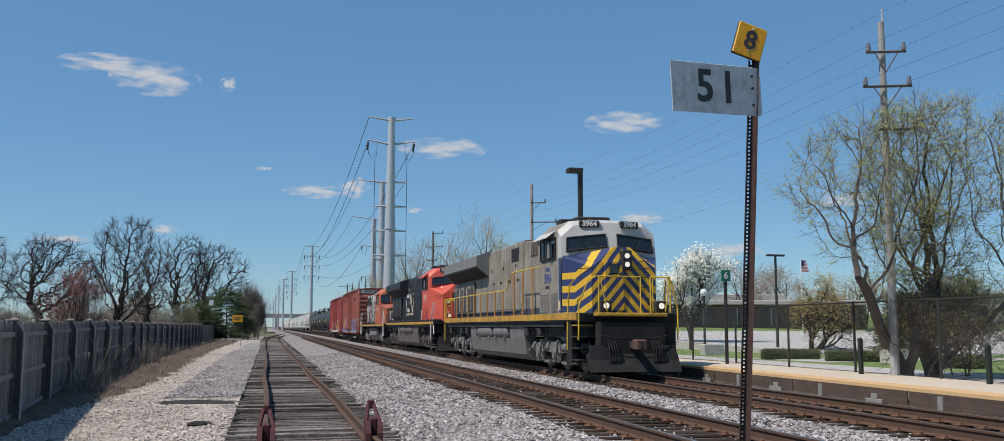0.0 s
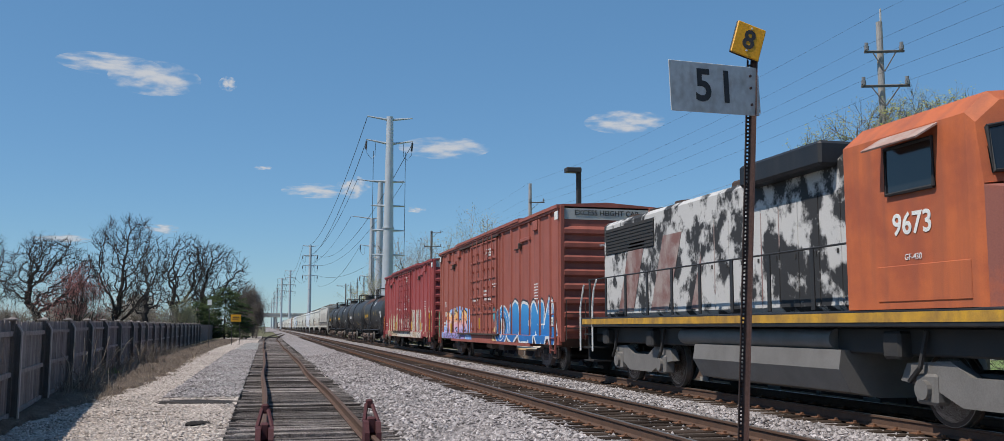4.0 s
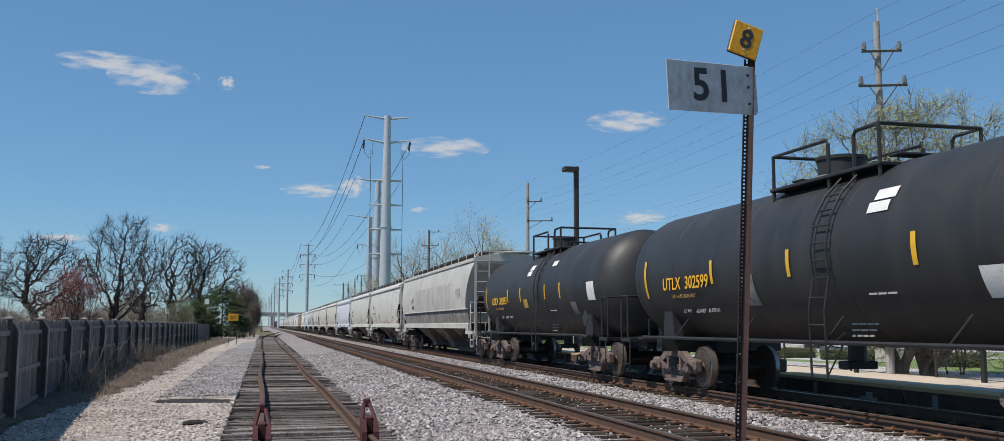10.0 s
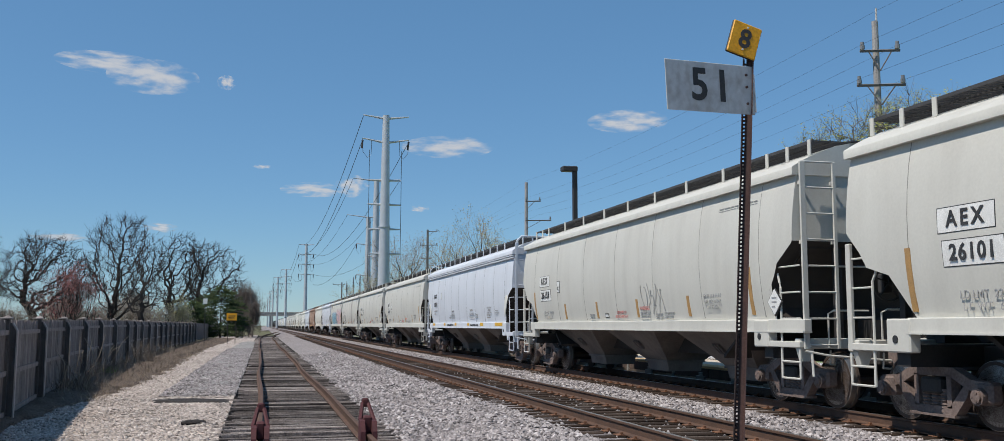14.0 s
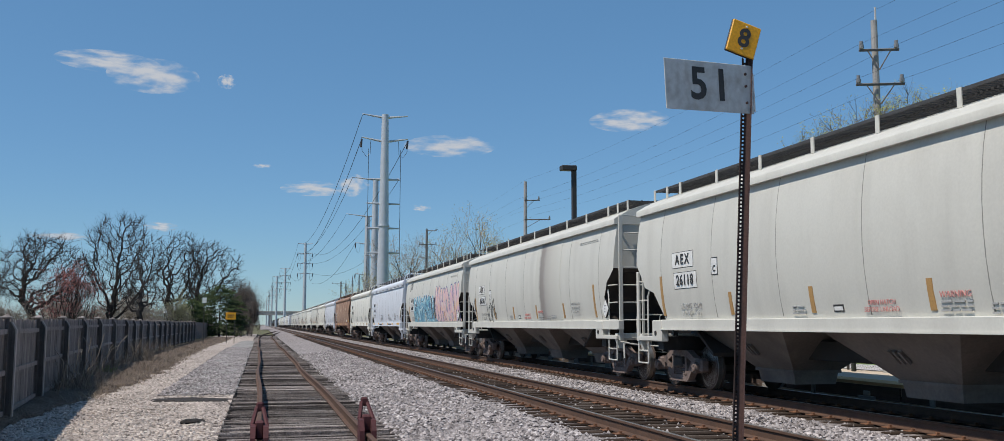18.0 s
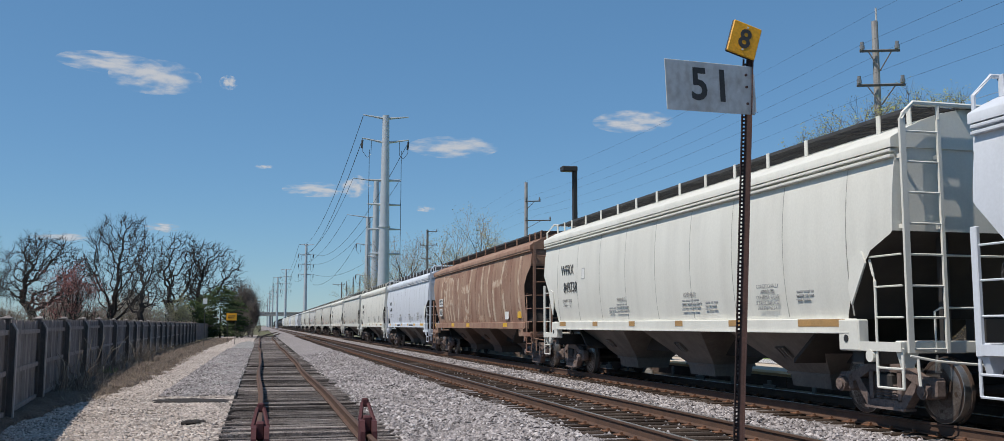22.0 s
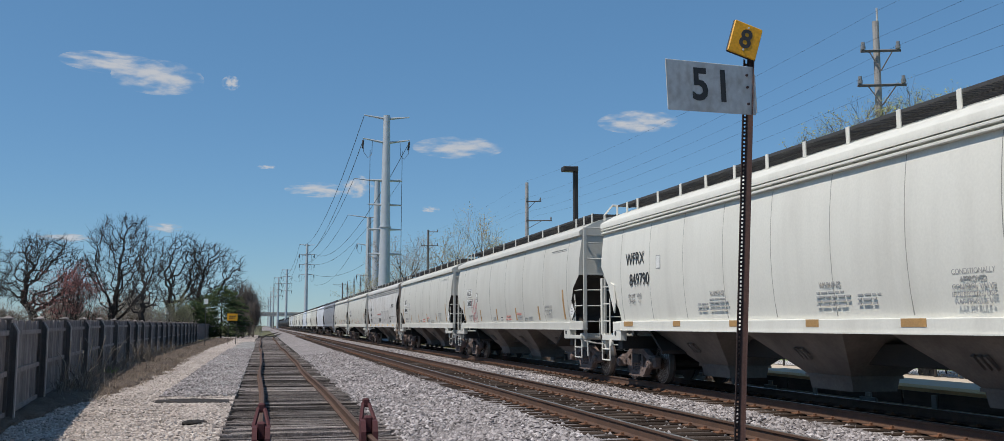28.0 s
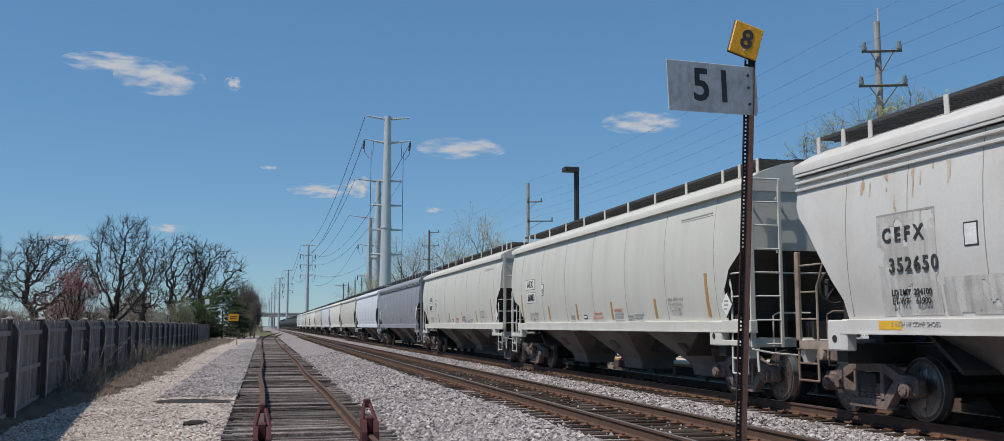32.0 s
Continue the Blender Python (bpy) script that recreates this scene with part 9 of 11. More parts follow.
s = Shape()
s.add([(14.6, -10, 0.12), (14.6, 70, 0.12), (140, 70, 0.12), (140, -10, 0.12), (14.6, -10, -0.7), (14.6, 70, -0.7), (140, 70, -0.7), (140, -10, -0.7)], [(3, 2, 1, 0), (0, 1, 5, 4), (1, 2, 6, 5), (2, 3, 7, 6)])
solid("lawn", s, M_LAWN, "mown spring lawn beyond the station fence", "lawn", kind="structure")
for nm, q, lab in (("pavement", [(15.0, 8), (15.0, 60), (17.6, 60), (18.2, 30), (19.5, 8)], "pale concrete footpath behind the fence"),
                   ("car_park", [(24, 40), (22, 70), (90, 70), (120, 52), (70, 40), (40, 38)], "pale empty asphalt car park"),
                   ("pavement", [(19.5, 31), (19.0, 36), (24, 36), (40, 30), (60, 24), (60, 22.5), (38, 28.5), (24, 33)], "pale curved footpath across the lawn")):
    s = Shape()
    s.prism(q, 2, 0.05, 0.135 if nm == "pavement" else 0.13)
    if nm == "car_park":                # it climbs gently away from the line
        s.v = [(x, y, z if z < 0.1 else 0.15 + 0.03 * (y - 38)) for x, y, z in s.v]
    solid(nm, s, M_ASPH, lab, nm.replace("_", " "), kind="structure")

M_FBLACK = mat("black_coated_fence_steel", (0.03, 0.027, 0.025), (0.045, 0.038, 0.034), rough=0.6, scale=4)
cf = thing("chain_link_fence", "black chain-link fence behind the platform", "fence")
FX = 14.72
posts = [5.9 + 3.27 * k for k in range(14)]
for y in posts:
    part("fence_post", Shape().cyl((FX, y, 0.1), (FX, y, 2.03), 0.033, 10), M_FBLACK, cf)
for y, y2 in zip(posts, posts[1:]):
    part("top_rail", Shape().cyl((FX, y, 2.0), (FX, y2, 2.0), 0.022, 8), M_FBLACK, cf)
    part("bottom_wire", Shape().cyl((FX, y, 0.24), (FX, y2, 0.24), 0.008, 5), M_FBLACK, cf)
    s = Shape()
    hgt, step = 1.74, 0.105
    n = int((3.27 + hgt) / step)
    for k in range(n):
        a = y - hgt + k * step
        for sg in (1, -1):
            p0, p1 = [a, 0.25], [a + hgt, 0.25 + hgt]
            if p0[0] < y:
                p0 = [y, 0.25 + (y - a)]
            if p1[0] > y2:
                p1 = [y2, 0.25 + (y2 - a)]
            if p1[0] - p0[0] < 0.02:
                continue
            if sg < 0:
                p0, p1 = [p0[0], 2.24 - p0[1]], [p1[0], 2.24 - p1[1]]
            w_ = 0.0024
            s.cyl((FX + 0.004 * sg, p0[0], p0[1]), (FX + 0.004 * sg, p1[0], p1[1]), w_, 3, caps=False)
    tagged(part("wire_mesh", s, M_FBLACK, cf), kind="stuff")
for y, h_ in ((21.4, 0.95), (17.0, 0.85)):
    solid("fence_stub", Shape().rbox(14.26, y - 0.05, 0.2, 14.36, y + 0.05, 0.15 + h_, 0.015), mat("dark_green_post", (0.018, 0.024, 0.02), (0.014, 0.02, 0.016)), "short dark green post on the platform", "post")

# big multi-stemmed willow-like tree, utility poles
M_FLAKY = mat("flaky_grey_bark", (0.10, 0.085, 0.075), (0.05, 0.042, 0.038), rough=0.95, scale=6, fine=0.3, bump=0.8, bdist=0.02)
M_SPRAY = mat("grey_spring_twigs", (0.15, 0.13, 0.105), (0.10, 0.085, 0.07), rough=0.95, scale=1)
crowned_tree("large budding tree leaning on the pole with thin young leaves", (15.2, 20.8, 0.12), 6.5, (3.1, 1.4), 0.36, 41, VASE, 1100, 0.19, 0.0048, 0.10, 0.16, -0.06, 2, L_YG, 2, 0.03, 0.05, M_FLAKY, M_SPRAY, "budding_tree", 0.12, 8, 0.55)
crowned_tree("large budding tree with an upswept crown beside the pole", (15.8, 20.7, 0.12), 6.9, (1.5, 3.1), 0.34, 43, VASE, 1200, 0.19, 0.0048, 0.10, 0.16, 0.08, 2, L_YG, 2, 0.03, 0.05, M_FLAKY, M_SPRAY, "budding_tree", 0.13, 8, 0.55)
tree("tangle of bare brown stems at the foot of the budding tree", (15.9, 20.9, 0.12), 2.7, 48, 0.035, 0.6, 0.05, 0.2, 0.25, 4, L_OLIVE, 1, 0.025, 0.12, M_FLAKY, M_FLAKY, stems=6, name="shrub", splay=0.12, fine=0.005, reach=(1.3, 1.5))
tree("brushy green-budding sprouts round the foot of the budding tree", (17.4, 21.4, 0.12), 3.2, 49, 0.022, 0.7, 0.03, 0.2, 0.3, 4, L_YG, 2, 0.026, 0.16, M_SPRAY, stems=4, name="shrub", splay=0.3, fine=0.005, reach=(2.0, 1.6))
tree("pear tree in dense white blossom", (23.2, 50.8, 0.1), 5.9, 44, 0.12, 0.5, 0.1, 0.12, 0.2, 4, L_WHITE, 9, 0.075, 0.2, name="blossoming_tree")
tree("low spreading crab-apple with bronze young leaves", (26.3, 43.2, 0.1), 3.7, 45, 0.14, 0.75, 0.03, 0.16, 0.25, 4, L_OLIVE, 3, 0.055, 0.16, stems=2, name="budding_tree")
for i, (x, y, h_, lf) in enumerate(((40.4, 77, 7.6, None), (49.8, 91, 7.6, L_GREY), (62, 98, 7.8, L_BUD), (57, 84, 6.8, L_OLIVE), (77, 94, 7.0, L_BUD), (33, 84, 8.0, L_GREY), (70, 88, 7.2, L_OLIVE), (90, 92, 8, L_BUD), (46, 80, 6.4, L_GREY), (84, 80, 7, L_YG))):
    tree("bare grey tree behind the low buildings", (x, y, 1.2), h_ - 0.6, 110 + i, 0.16, 0.6, 0.07, 0.16, 0.25, 4, lf, 2, 0.09, 0.3, M_PALE_TWIG, name="bare_tree")
for i, (x, y, h_) in enumerate(((18.8, 134, 14.5), (21.3, 107, 15.2), (23.4, 112, 13.0), (22.4, 126, 13.5), (16.6, 150, 13.5))):
    tree("tall pale budding tree behind the train", (x, y, G0), h_ + 0.4, 130 + i, 0.24, 0.5, 0.08, 0.15, 0.25, 4, L_BUD if i else L_GREY, 2, 0.09, 0.35, M_PALE_TWIG, name="budding_tree")
evergreen("dark blue-green spruce on the lawn", (29.6, 40.9, 0.2), 2.9, 2.5, 46, 18)


def hedge(label, x0, y0, x1, y1, h_, w_, seed_):
    rng = random.Random(seed_)
    t = thing("hedge", label, "hedge", ((x0 + x1) / 2, (y0 + y1) / 2, 0.12), "clipped hedges")
    d = Vector((x1 - x0, y1 - y0, 0))
    n = d.normalized()
    sd = Vector((-n.y, n.x, 0))
    core = Shape()
    L_ = d.length / 2
    core.loft([[tuple(n * (L_ * a) + sd * (w_ / 2 * c * k) + Vector((0, 0, z))) for c, z in ((-1, -0.01), (-1.0, h_ * 0.7), (-0.6, h_ * 0.95), (0.6, h_ * 0.95), (1.0, h_ * 0.7), (1, -0.01))] for a, k in ((-1, 0.6), (-0.9, 0.95), (0.9, 0.95), (1, 0.6))])
    part("core", core, mat("hedge_shade", (0.02, 0.035, 0.012), (0.03, 0.05, 0.015), rough=1.0), t)
    tips = []
    for _ in range(900):
        u, v, z = rng.uniform(-1, 1), rng.uniform(-1, 1), rng.uniform(0.05, 1)
        if rng.random() < 0.6:
            z = 1.0
        else:
            v = math.copysign(1, v)
        tips.append((n * (L_ * u) + sd * (w_ / 2 * v * (1 - 0.25 * z * (z > 0.9))) + Vector((0, 0, h_ * z)), Vector((0, 0, 1))))
    me = leaf_cloud(tips, rng, 3, 0.045, 0.035)
    me.materials.append(island_mat("clipped_box_leaves_%d" % seed_, [(0.045, 0.06, 0.02), (0.075, 0.095, 0.032), (0.06, 0.07, 0.028)]))
    tagged(part("leaves", me, None, t), kind="stuff")


hedge("clipped green hedge beside the footpath", 18.9, 34.8, 21.0, 34.2, 0.34, 0.8, 1)
hedge("second clipped green hedge beside the footpath", 20.2, 32.4, 21.9, 31.6, 0.32, 0.8, 2)
hedge("rounded green hedge close to the fence", 20.3, 26.4, 21.4, 25.4, 0.34, 0.7, 3)
hedge("rounded green shrub by the lawn", 22.2, 21.6, 22.8, 21.0, 0.55, 0.8, 4)

M_WOODPOLE = mat("grey_utility_pole_wood", (0.36, 0.355, 0.35), (0.26, 0.255, 0.25), rough=0.9, scale=3, fine=0.2, streak=(0.18, 0.16, 0.145), sscale=(12, 12, 0.6), samt=0.5)
M_ARM = mat("dark_crossarm_wood", (0.17, 0.16, 0.155), (0.12, 0.112, 0.108), rough=0.9, scale=3)
M_STEEL = mat("pale_galvanised_steel", (0.50, 0.53, 0.56), (0.42, 0.45, 0.48), rough=0.45, metal=0.25, scale=1.5, fine=0.04)
M_INSUL = mat("grey_insulator", (0.2, 0.21, 0.22), (0.15, 0.155, 0.16), rough=0.3)
M_WIRE = mat("dark_power_line", (0.04, 0.04, 0.042), (0.05, 0.05, 0.05), rough=0.6)
M_CABLE = mat("pale_cable", (0.45, 0.46, 0.47), (0.4, 0.4, 0.4), rough=0.5)


def utility_pole(label, x, y, z0, top, arms, wood=None, r=0.14, dirv=(0.94, -0.34), tip=0.0):
    po = thing("utility_pole", label, "utility pole", (x, y, z0))
    h_ = top - z0
    part("pole", Shape().cyl((0, 0, -0.1), (0, 0, h_), r, 12, r * 0.7), wood or M_WOODPOLE, po)
    if tip:
        part("top_pin", Shape().cyl((0.05, 0, h_ - 0.1), (0.05, 0, h_ + tip), 0.025, 6), M_CABLE, po)
    d = Vector((dirv[0], dirv[1], 0)).normalized()
    for z, a0, a1 in arms:
        zz = z - z0
        s = Shape()
        s.tube([tuple(d * a0 + Vector((0, -0.16, zz))), tuple(d * a1 + Vector((0, -0.16, zz)))], 0.042, 4)
        ar = part("crossarm", s, M_ARM, po)
        br = Shape()
        for sg in (a0, a1):
            if abs(sg) > 0.3:
                br.tube([tuple(d * (sg * 0.6) + Vector((0, -0.17, zz))), (0, -0.15, zz - 0.5)], 0.018, 4)
        part("brace", br, M_ARM, po)
        for a in (a0 + 0.06, a1 - 0.06):
            s = Shape()
            q = d * a + Vector((0, -0.16, zz + 0.05))
            s.cyl(q, q + Vector((0, 0, 0.09)), 0.06, 8)
            s.cyl(q + Vector((0, 0, 0.09)), q + Vector((0, 0, 0.18)), 0.045, 8)
            part("insulator", s, M_INSUL, ar)
    return po


utility_pole("tall grey wooden utility pole with two dark crossarms", 14.7, 20.6, 0.1, 8.95, [(8.15, -0.48, 0.48), (7.28, -0.58, 0.58), (6.2, -0.25, 0.7)], tip=0.35, r=0.11)
utility_pole("wooden utility pole with offset crossarms beyond the train", 15.7, 57.3, G0, 10.2, [(9.0, -0.1, 0.85), (7.8, -0.1, 1.5)])
utility_pole("far dark utility pole with one crossarm beyond the train", 14.1, 180, G0, 9.2, [(8.8, -1.7, 0.6)], M_ARM, 0.16)
for x, z in ((15.0, 9.5), (16.2, 10.3), (17.4, 10.6)):
    ip = thing("insulator_post", "dark ribbed insulator post on a far switching pole", "insulator", (x, 180, G0), "far insulator posts")
    part("pole", Shape().cyl((0, 0, 0), (0, 0, z - 2.0 - G0), 0.16, 8), M_STEEL, ip)
    rb = Shape().cyl((0, 0, z - 2.0 - G0), (0, 0, z - G0), 0.1, 8, 0.05)
    for k in range(6):
        rb.cyl((0, 0, z - 1.9 + 0.26 * k - G0), (0, 0, z - 1.8 + 0.26 * k - G0), 0.26 - 0.02 * k, 8)
    part("insulator", rb, M_INSUL, ip)
utility_pole("dark utility pole with crossarms among pale trees", 16.4, 98.5, G0, 11.2, [(11.0, -0.1, 1.0), (9.6, -0.8, 1.0), (8.2, -0.7, 0.4)], M_ARM, 0.16)


def sag_line(name, label, pts, sag, r, material, group="overhead wires"):
    s = Shape()
    path = []
    for a, b in zip(pts, pts[1:]):
        a, b = Vector(a), Vector(b)
        for i in range(13):
            u = i / 12
            q = a.lerp(b, u)
            q.z -= sag * 4 * u * (1 - u) * min(1, (b - a).length / 60)
            if not path or (q - path[-1]).length > 0.01:
                path.append(q)
    s.tube([tuple(q) for q in path], r, 4)
    return solid(name, s, material, label, "wire", group)


for i, (o, z) in enumerate(((0.0, 9.2), (-0.45, 8.3), (0.45, 8.3), (-0.55, 7.42), (0.55, 7.42))):
    sag_line("power_line", "thin dark power line between the wooden poles", [(13.4 + o, -22, z + 0.2), (14.7 + o, 20.45, z), (15.7 + o * 1.3, 57.2, z + (1.1 if i == 0 else 0.75)), (16.4 + o, 98.4, z + 1.8), (18.5, 145, z + 2)], 0.6, 0.003, M_WIRE)
for i, (o, z) in enumerate(((0.2, 6.35), (0.4, 6.15), (0.0, 5.7))):
    sag_line("telephone_cable", "pale telephone cable below the power lines", [(13.6 + o, -22, z + 0.3), (14.85 + o, 20.45, z), (15.9 + o, 57.2, z + 0.4), (16.4 + o, 98.4, z + 0.8)], 0.5, 0.0045, M_CABLE)

# ---------------------------------------------------------------- steel power pylons
M_INS2 = mat("dark_insulator_string", (0.07, 0.07, 0.08), (0.1, 0.1, 0.11), rough=0.4)


def pylon(label, x, y, top, arms, r0, r1, group="steel power pylons", small=0):
    py = thing("power_pylon", label, "pylon", (x, y, G0), group)
    h_ = top - G0
    part("mast", Shape().cyl((0, 0, -0.1), (0, 0, h_), r0, 16, r1), M_STEEL, py, smooth=True)
    part("mast_flange", Shape().cyl((0, 0, h_ * 0.5), (0, 0, h_ * 0.5 + 0.15), (r0 + r1) / 2 + 0.1, 16), M_STEEL, py)
    for z, half, droop in arms:
        zz = z - G0
        for sg in (-1, 1):
            s = Shape()
            s.cyl((0, 0, zz), (sg * half, 0, zz + droop), 0.16 if half > 1.5 else 0.06, 8, 0.07 if half > 1.5 else 0.05)
            ar = part("arm", s, M_STEEL, py)
            if half > 1.5 and droop > 0.2 and z < top - 0.5:
                q = Shape()
                for k in range(7):
                    q.cyl((sg * (half - 0.02), 0.05 + 0.11 * k, zz + droop - 0.25 - 0.12 * k), (sg * (half - 0.02), 0.1 + 0.11 * k, zz + droop - 0.30 - 0.12 * k), 0.13, 8)
                part("insulator", q, M_INS2, ar)
                q = Shape()
                q.tube([(sg * half, 0.0, zz + droop), (sg * half * 0.97, 0.1, zz + droop - 1.6), (sg * half * 0.78, 0.1, zz + droop - 2.3), (sg * half * 0.62, 0.1, zz + droop - 1.9), (sg * half * 0.6, 0.1, zz + droop - 0.3)], 0.03, 5)
                part("jumper", q, M_INS2, ar)
    return py


pylon("tall pale steel monopole pylon with four long arms", 13.67, 113, 26.2, [(25.8, 2.7, 0.35), (22.9, 2.75, 0.45), (18.4, 1.9, 0.0), (15.5, 1.9, 0.0), (12.6, 1.9, 0.0), (9.7, 1.9, 0.0)], 0.80, 0.40)
pylon("pale steel monopole pylon behind the tallest one", 18.36, 163.7, 26.1, [(25.9, 4.0, 0.35), (21.9, 1.6, 0.0), (17.5, 1.6, 0), (13.0, 1.6, 0)], 0.80, 0.46)
pylon("third pale steel monopole pylon", 22.88, 219.5, 25.9, [(25.8, 4.8, 0.5), (19.5, 2.6, 0.3), (12.5, 2.6, 0.3)], 0.85, 0.5)
FARP = [(12.36, 294.7, 25.6), (9.7, 430, 25.6), (7.3, 503, 25.6), (6.3, 628, 25.6), (5.4, 760, 25.6), (4.6, 920, 25.6)]
for i, (x, y, z) in enumerate(FARP):
    pylon("slim pale steel pole with short arms far down the line", x, y, z, [(z - 0.3, 2.2, 0.2), (z - 3.2, 2.2, 0.25), (z - 6.2, 2.2, 0.25), (z - 9.2, 2.2, 0.25)], 0.62, 0.35, "distant power poles")
for i, (dx, z1, dz) in enumerate(((-2.7, 26.0, 0), (-2.75, 23.1, 0), (2.75, 23.1, 0))):
    sag_line("power_line", "heavy power line running to the distant poles", [(13.67 + dx, 113, z1), (12.36 + dx * 0.8, 294.7, z1 - 0.4 if i else 25.6)] + [(x + dx * 0.8, y, z - (0.2 if i == 0 else 3)) for x, y, z in FARP[1:4]], 5.0, 0.035, M_WIRE)
for i, (dx, z1) in enumerate(((-4.0, 26.1), (3.9, 26.0))):
    sag_line("power_line", "heavy power line running to the distant poles", [(18.36 + dx, 163.7, z1), (12.36 + (2.2 if i else -2.2), 294.7, 22.6 - 3 * i)], 4.0, 0.035, M_WIRE)
for i, (dx, z1) in enumerate(((-4.8, 26.2), (4.7, 19.8), (-2.6, 19.8))):
    sag_line("power_line", "heavy power line running to the distant poles", [(22.88 + dx, 219.5, z1), (12.36 + (2.2 if i else -2.2), 294.7, 19.5 - 3 * i)], 3.0, 0.035, M_WIRE)
for x0 in (-1.9, 1.9):
    sag_line("power_line", "steep cable hanging beside the tall pylon", [(13.67 + x0, 113, 22.0), (13.67 + x0, 113, 6.5)], 0.0, 0.03, M_WIRE)

# ---------------------------------------------------------------- lamps, signs and small things
M_DARKPOLE = mat("dark_bronze_lamp_pole", (0.032, 0.03, 0.03), (0.045, 0.04, 0.038), rough=0.55, scale=3)
lp = thing("platform_lamp", "dark square platform lamp post with a flat box head", "lamp post", (13.5, 41.0, 0.2))
part("pole", Shape().rbox(-0.1, -0.1, 0, 0.1, 0.1, 8.3, 0.02), M_DARKPOLE, lp)
part("lamp_head", Shape().rbox(-0.62, -0.22, 8.05, 0.08, 0.22, 8.27, 0.03), M_DARKPOLE, lp)
gl = thing("globe_lamp", "black park lamp post with a white globe", "lamp post", (19.7, 41.6, 0.12))
part("pole", Shape().cyl((0, 0, 0), (0, 0, 2.7), 0.06, 10, 0.045), M_DARKPOLE, gl)
part("base", Shape().cyl((0, 0, 0.0), (0, 0, 0.5), 0.13, 10, 0.08), M_DARKPOLE, gl)
q = Shape()
q.loft([[(0.17 * math.sin(a) * math.cos(6.2832 * i / 16), 0.17 * math.sin(a) * math.sin(6.2832 * i / 16), 2.86 - 0.17 * math.cos(a)) for i in range(16)] for a in (0.35, 0.8, 1.2, 1.57, 2.0, 2.4, 2.8)])
part("globe", q, M_WHITE_MARK, gl, smooth=True)
solid("planter", Shape().rbox(19.35, 40.9, 0.1, 20.35, 41.4, 0.6, 0.03), M_ASPH, "pale concrete planter at the lamp's foot", "planter")
s6 = thing("car_sign", "tall dark post with a green number sign", "sign post", (14.2, 28.4, 0.2))
part("pole", Shape().rbox(-0.045, -0.045, 0, 0.045, 0.045, 2.9, 0.01), M_DARKPOLE, s6)
part("sign_plate", Shape().rbox(-0.16, -0.065, 2.62, 0.16, -0.045, 2.98, 0.005), mat("green_sign_face", (0.02, 0.16, 0.10), (0.02, 0.13, 0.09), rough=0.4), s6)
part("numeral", text_mesh("6", 0.3, M_WHITE_MARK, 0.001, 0.004), None, s6, at=(0, -0.068, 2.8))
tl = thing("parking_lamp", "tall dark parking lamp with twin arms", "lamp post", (25.4, 45.1, 0.12))
part("pole", Shape().cyl((0, 0, 0), (0, 0, 4.95), 0.08, 8, 0.06), M_DARKPOLE, tl)
for sg in (-1, 1):
    part("lamp_head", Shape().rbox(min(0, sg * 0.5), -0.1, 4.9, max(0, sg * 0.5), 0.1, 5.0, 0.02), M_DARKPOLE, tl)
fl = thing("flagpole", "white flagpole with a striped flag", "flagpole", (37.4, 62.8, 0.88))
part("pole", Shape().cyl((0, 0, 0), (0, 0, 5.44), 0.05, 8, 0.03), M_WHITE_MARK, fl)
for i in range(7):
    part("flag_stripe", Shape().box(0.04, 0.02 * (i % 2), 4.5 + 0.12 * i, 0.62 - 0.03 * i, 0.03 + 0.02 * (i % 2), 4.5 + 0.12 * (i + 1) - 0.002), M_RED_MARK if i % 2 == 0 else M_WHITE_MARK, fl)
part("flag_canton", Shape().box(0.04, -0.01, 4.9, 0.28, 0.055, 5.33), P_BLUE_L, fl)
pl_ = thing("park_lamp", "black lamp post on a pale stone block by the lawn", "lamp post", (20.9, 29.3, 0.12))
part("pole", Shape().cyl((0, 0, 0.5), (0, 0, 2.1), 0.06, 10, 0.05), M_DARKPOLE, pl_)
part("base", Shape().cyl((0, 0, 0.45), (0, 0, 0.9), 0.17, 10, 0.09), M_DARKPOLE, pl_)
part("plinth", Shape().rbox(-0.35, -0.35, 0, 0.35, 0.35, 0.5, 0.03), M_ASPH, pl_)
for x, y, z in ((-22.0, 78, 2.9), (-9.2, 112, 3.4), (-10.8, 118, 3.2)):
    g_ = thing("globe_lamp", "park lamp with a white globe behind the fence", "lamp post", (x, y, G0))
    part("pole", Shape().cyl((0, 0, 0), (0, 0, z), 0.06, 8), M_DARKPOLE, g_)
    part("globe", Shape().cyl((0, 0, z), (0, 0, z + 0.55), 0.2, 12, 0.14), M_WHITE_MARK, g_)
ym = thing("yellow_line_sign", "yellow track sign on two thin posts beside the siding", "sign", (-2.75, 94, -0.42))
part("sign_board", Shape().rbox(-0.46, -0.02, 2.2, 0.46, 0.02, 2.85, 0.01), M_SIGN_Y, ym)
for x in (-0.34, 0.36):
    part("post", Shape().cyl((x, 0.03, -0.1), (x, 0.03, 2.8), 0.03, 6), M_DARKPOLE, ym)
part("lettering", bars(Shape(), 0.3, 2.65, [0.6, 0.5], 0.1, 0.08, 0).mesh("lettering", M_BLACK_MARK), None, ym, at=Matrix.Translation((0, -0.03, 0)) @ Matrix.Rotation(radians(90), 4, "Z"))
ws_ = thing("white_line_sign", "small white square sign on a thin post by the fence", "sign", (-4.6, 84, -0.45))
part("post", Shape().cyl((0, 0, 0), (0, 0, 4.0), 0.03, 6), M_DARKPOLE, ws_)
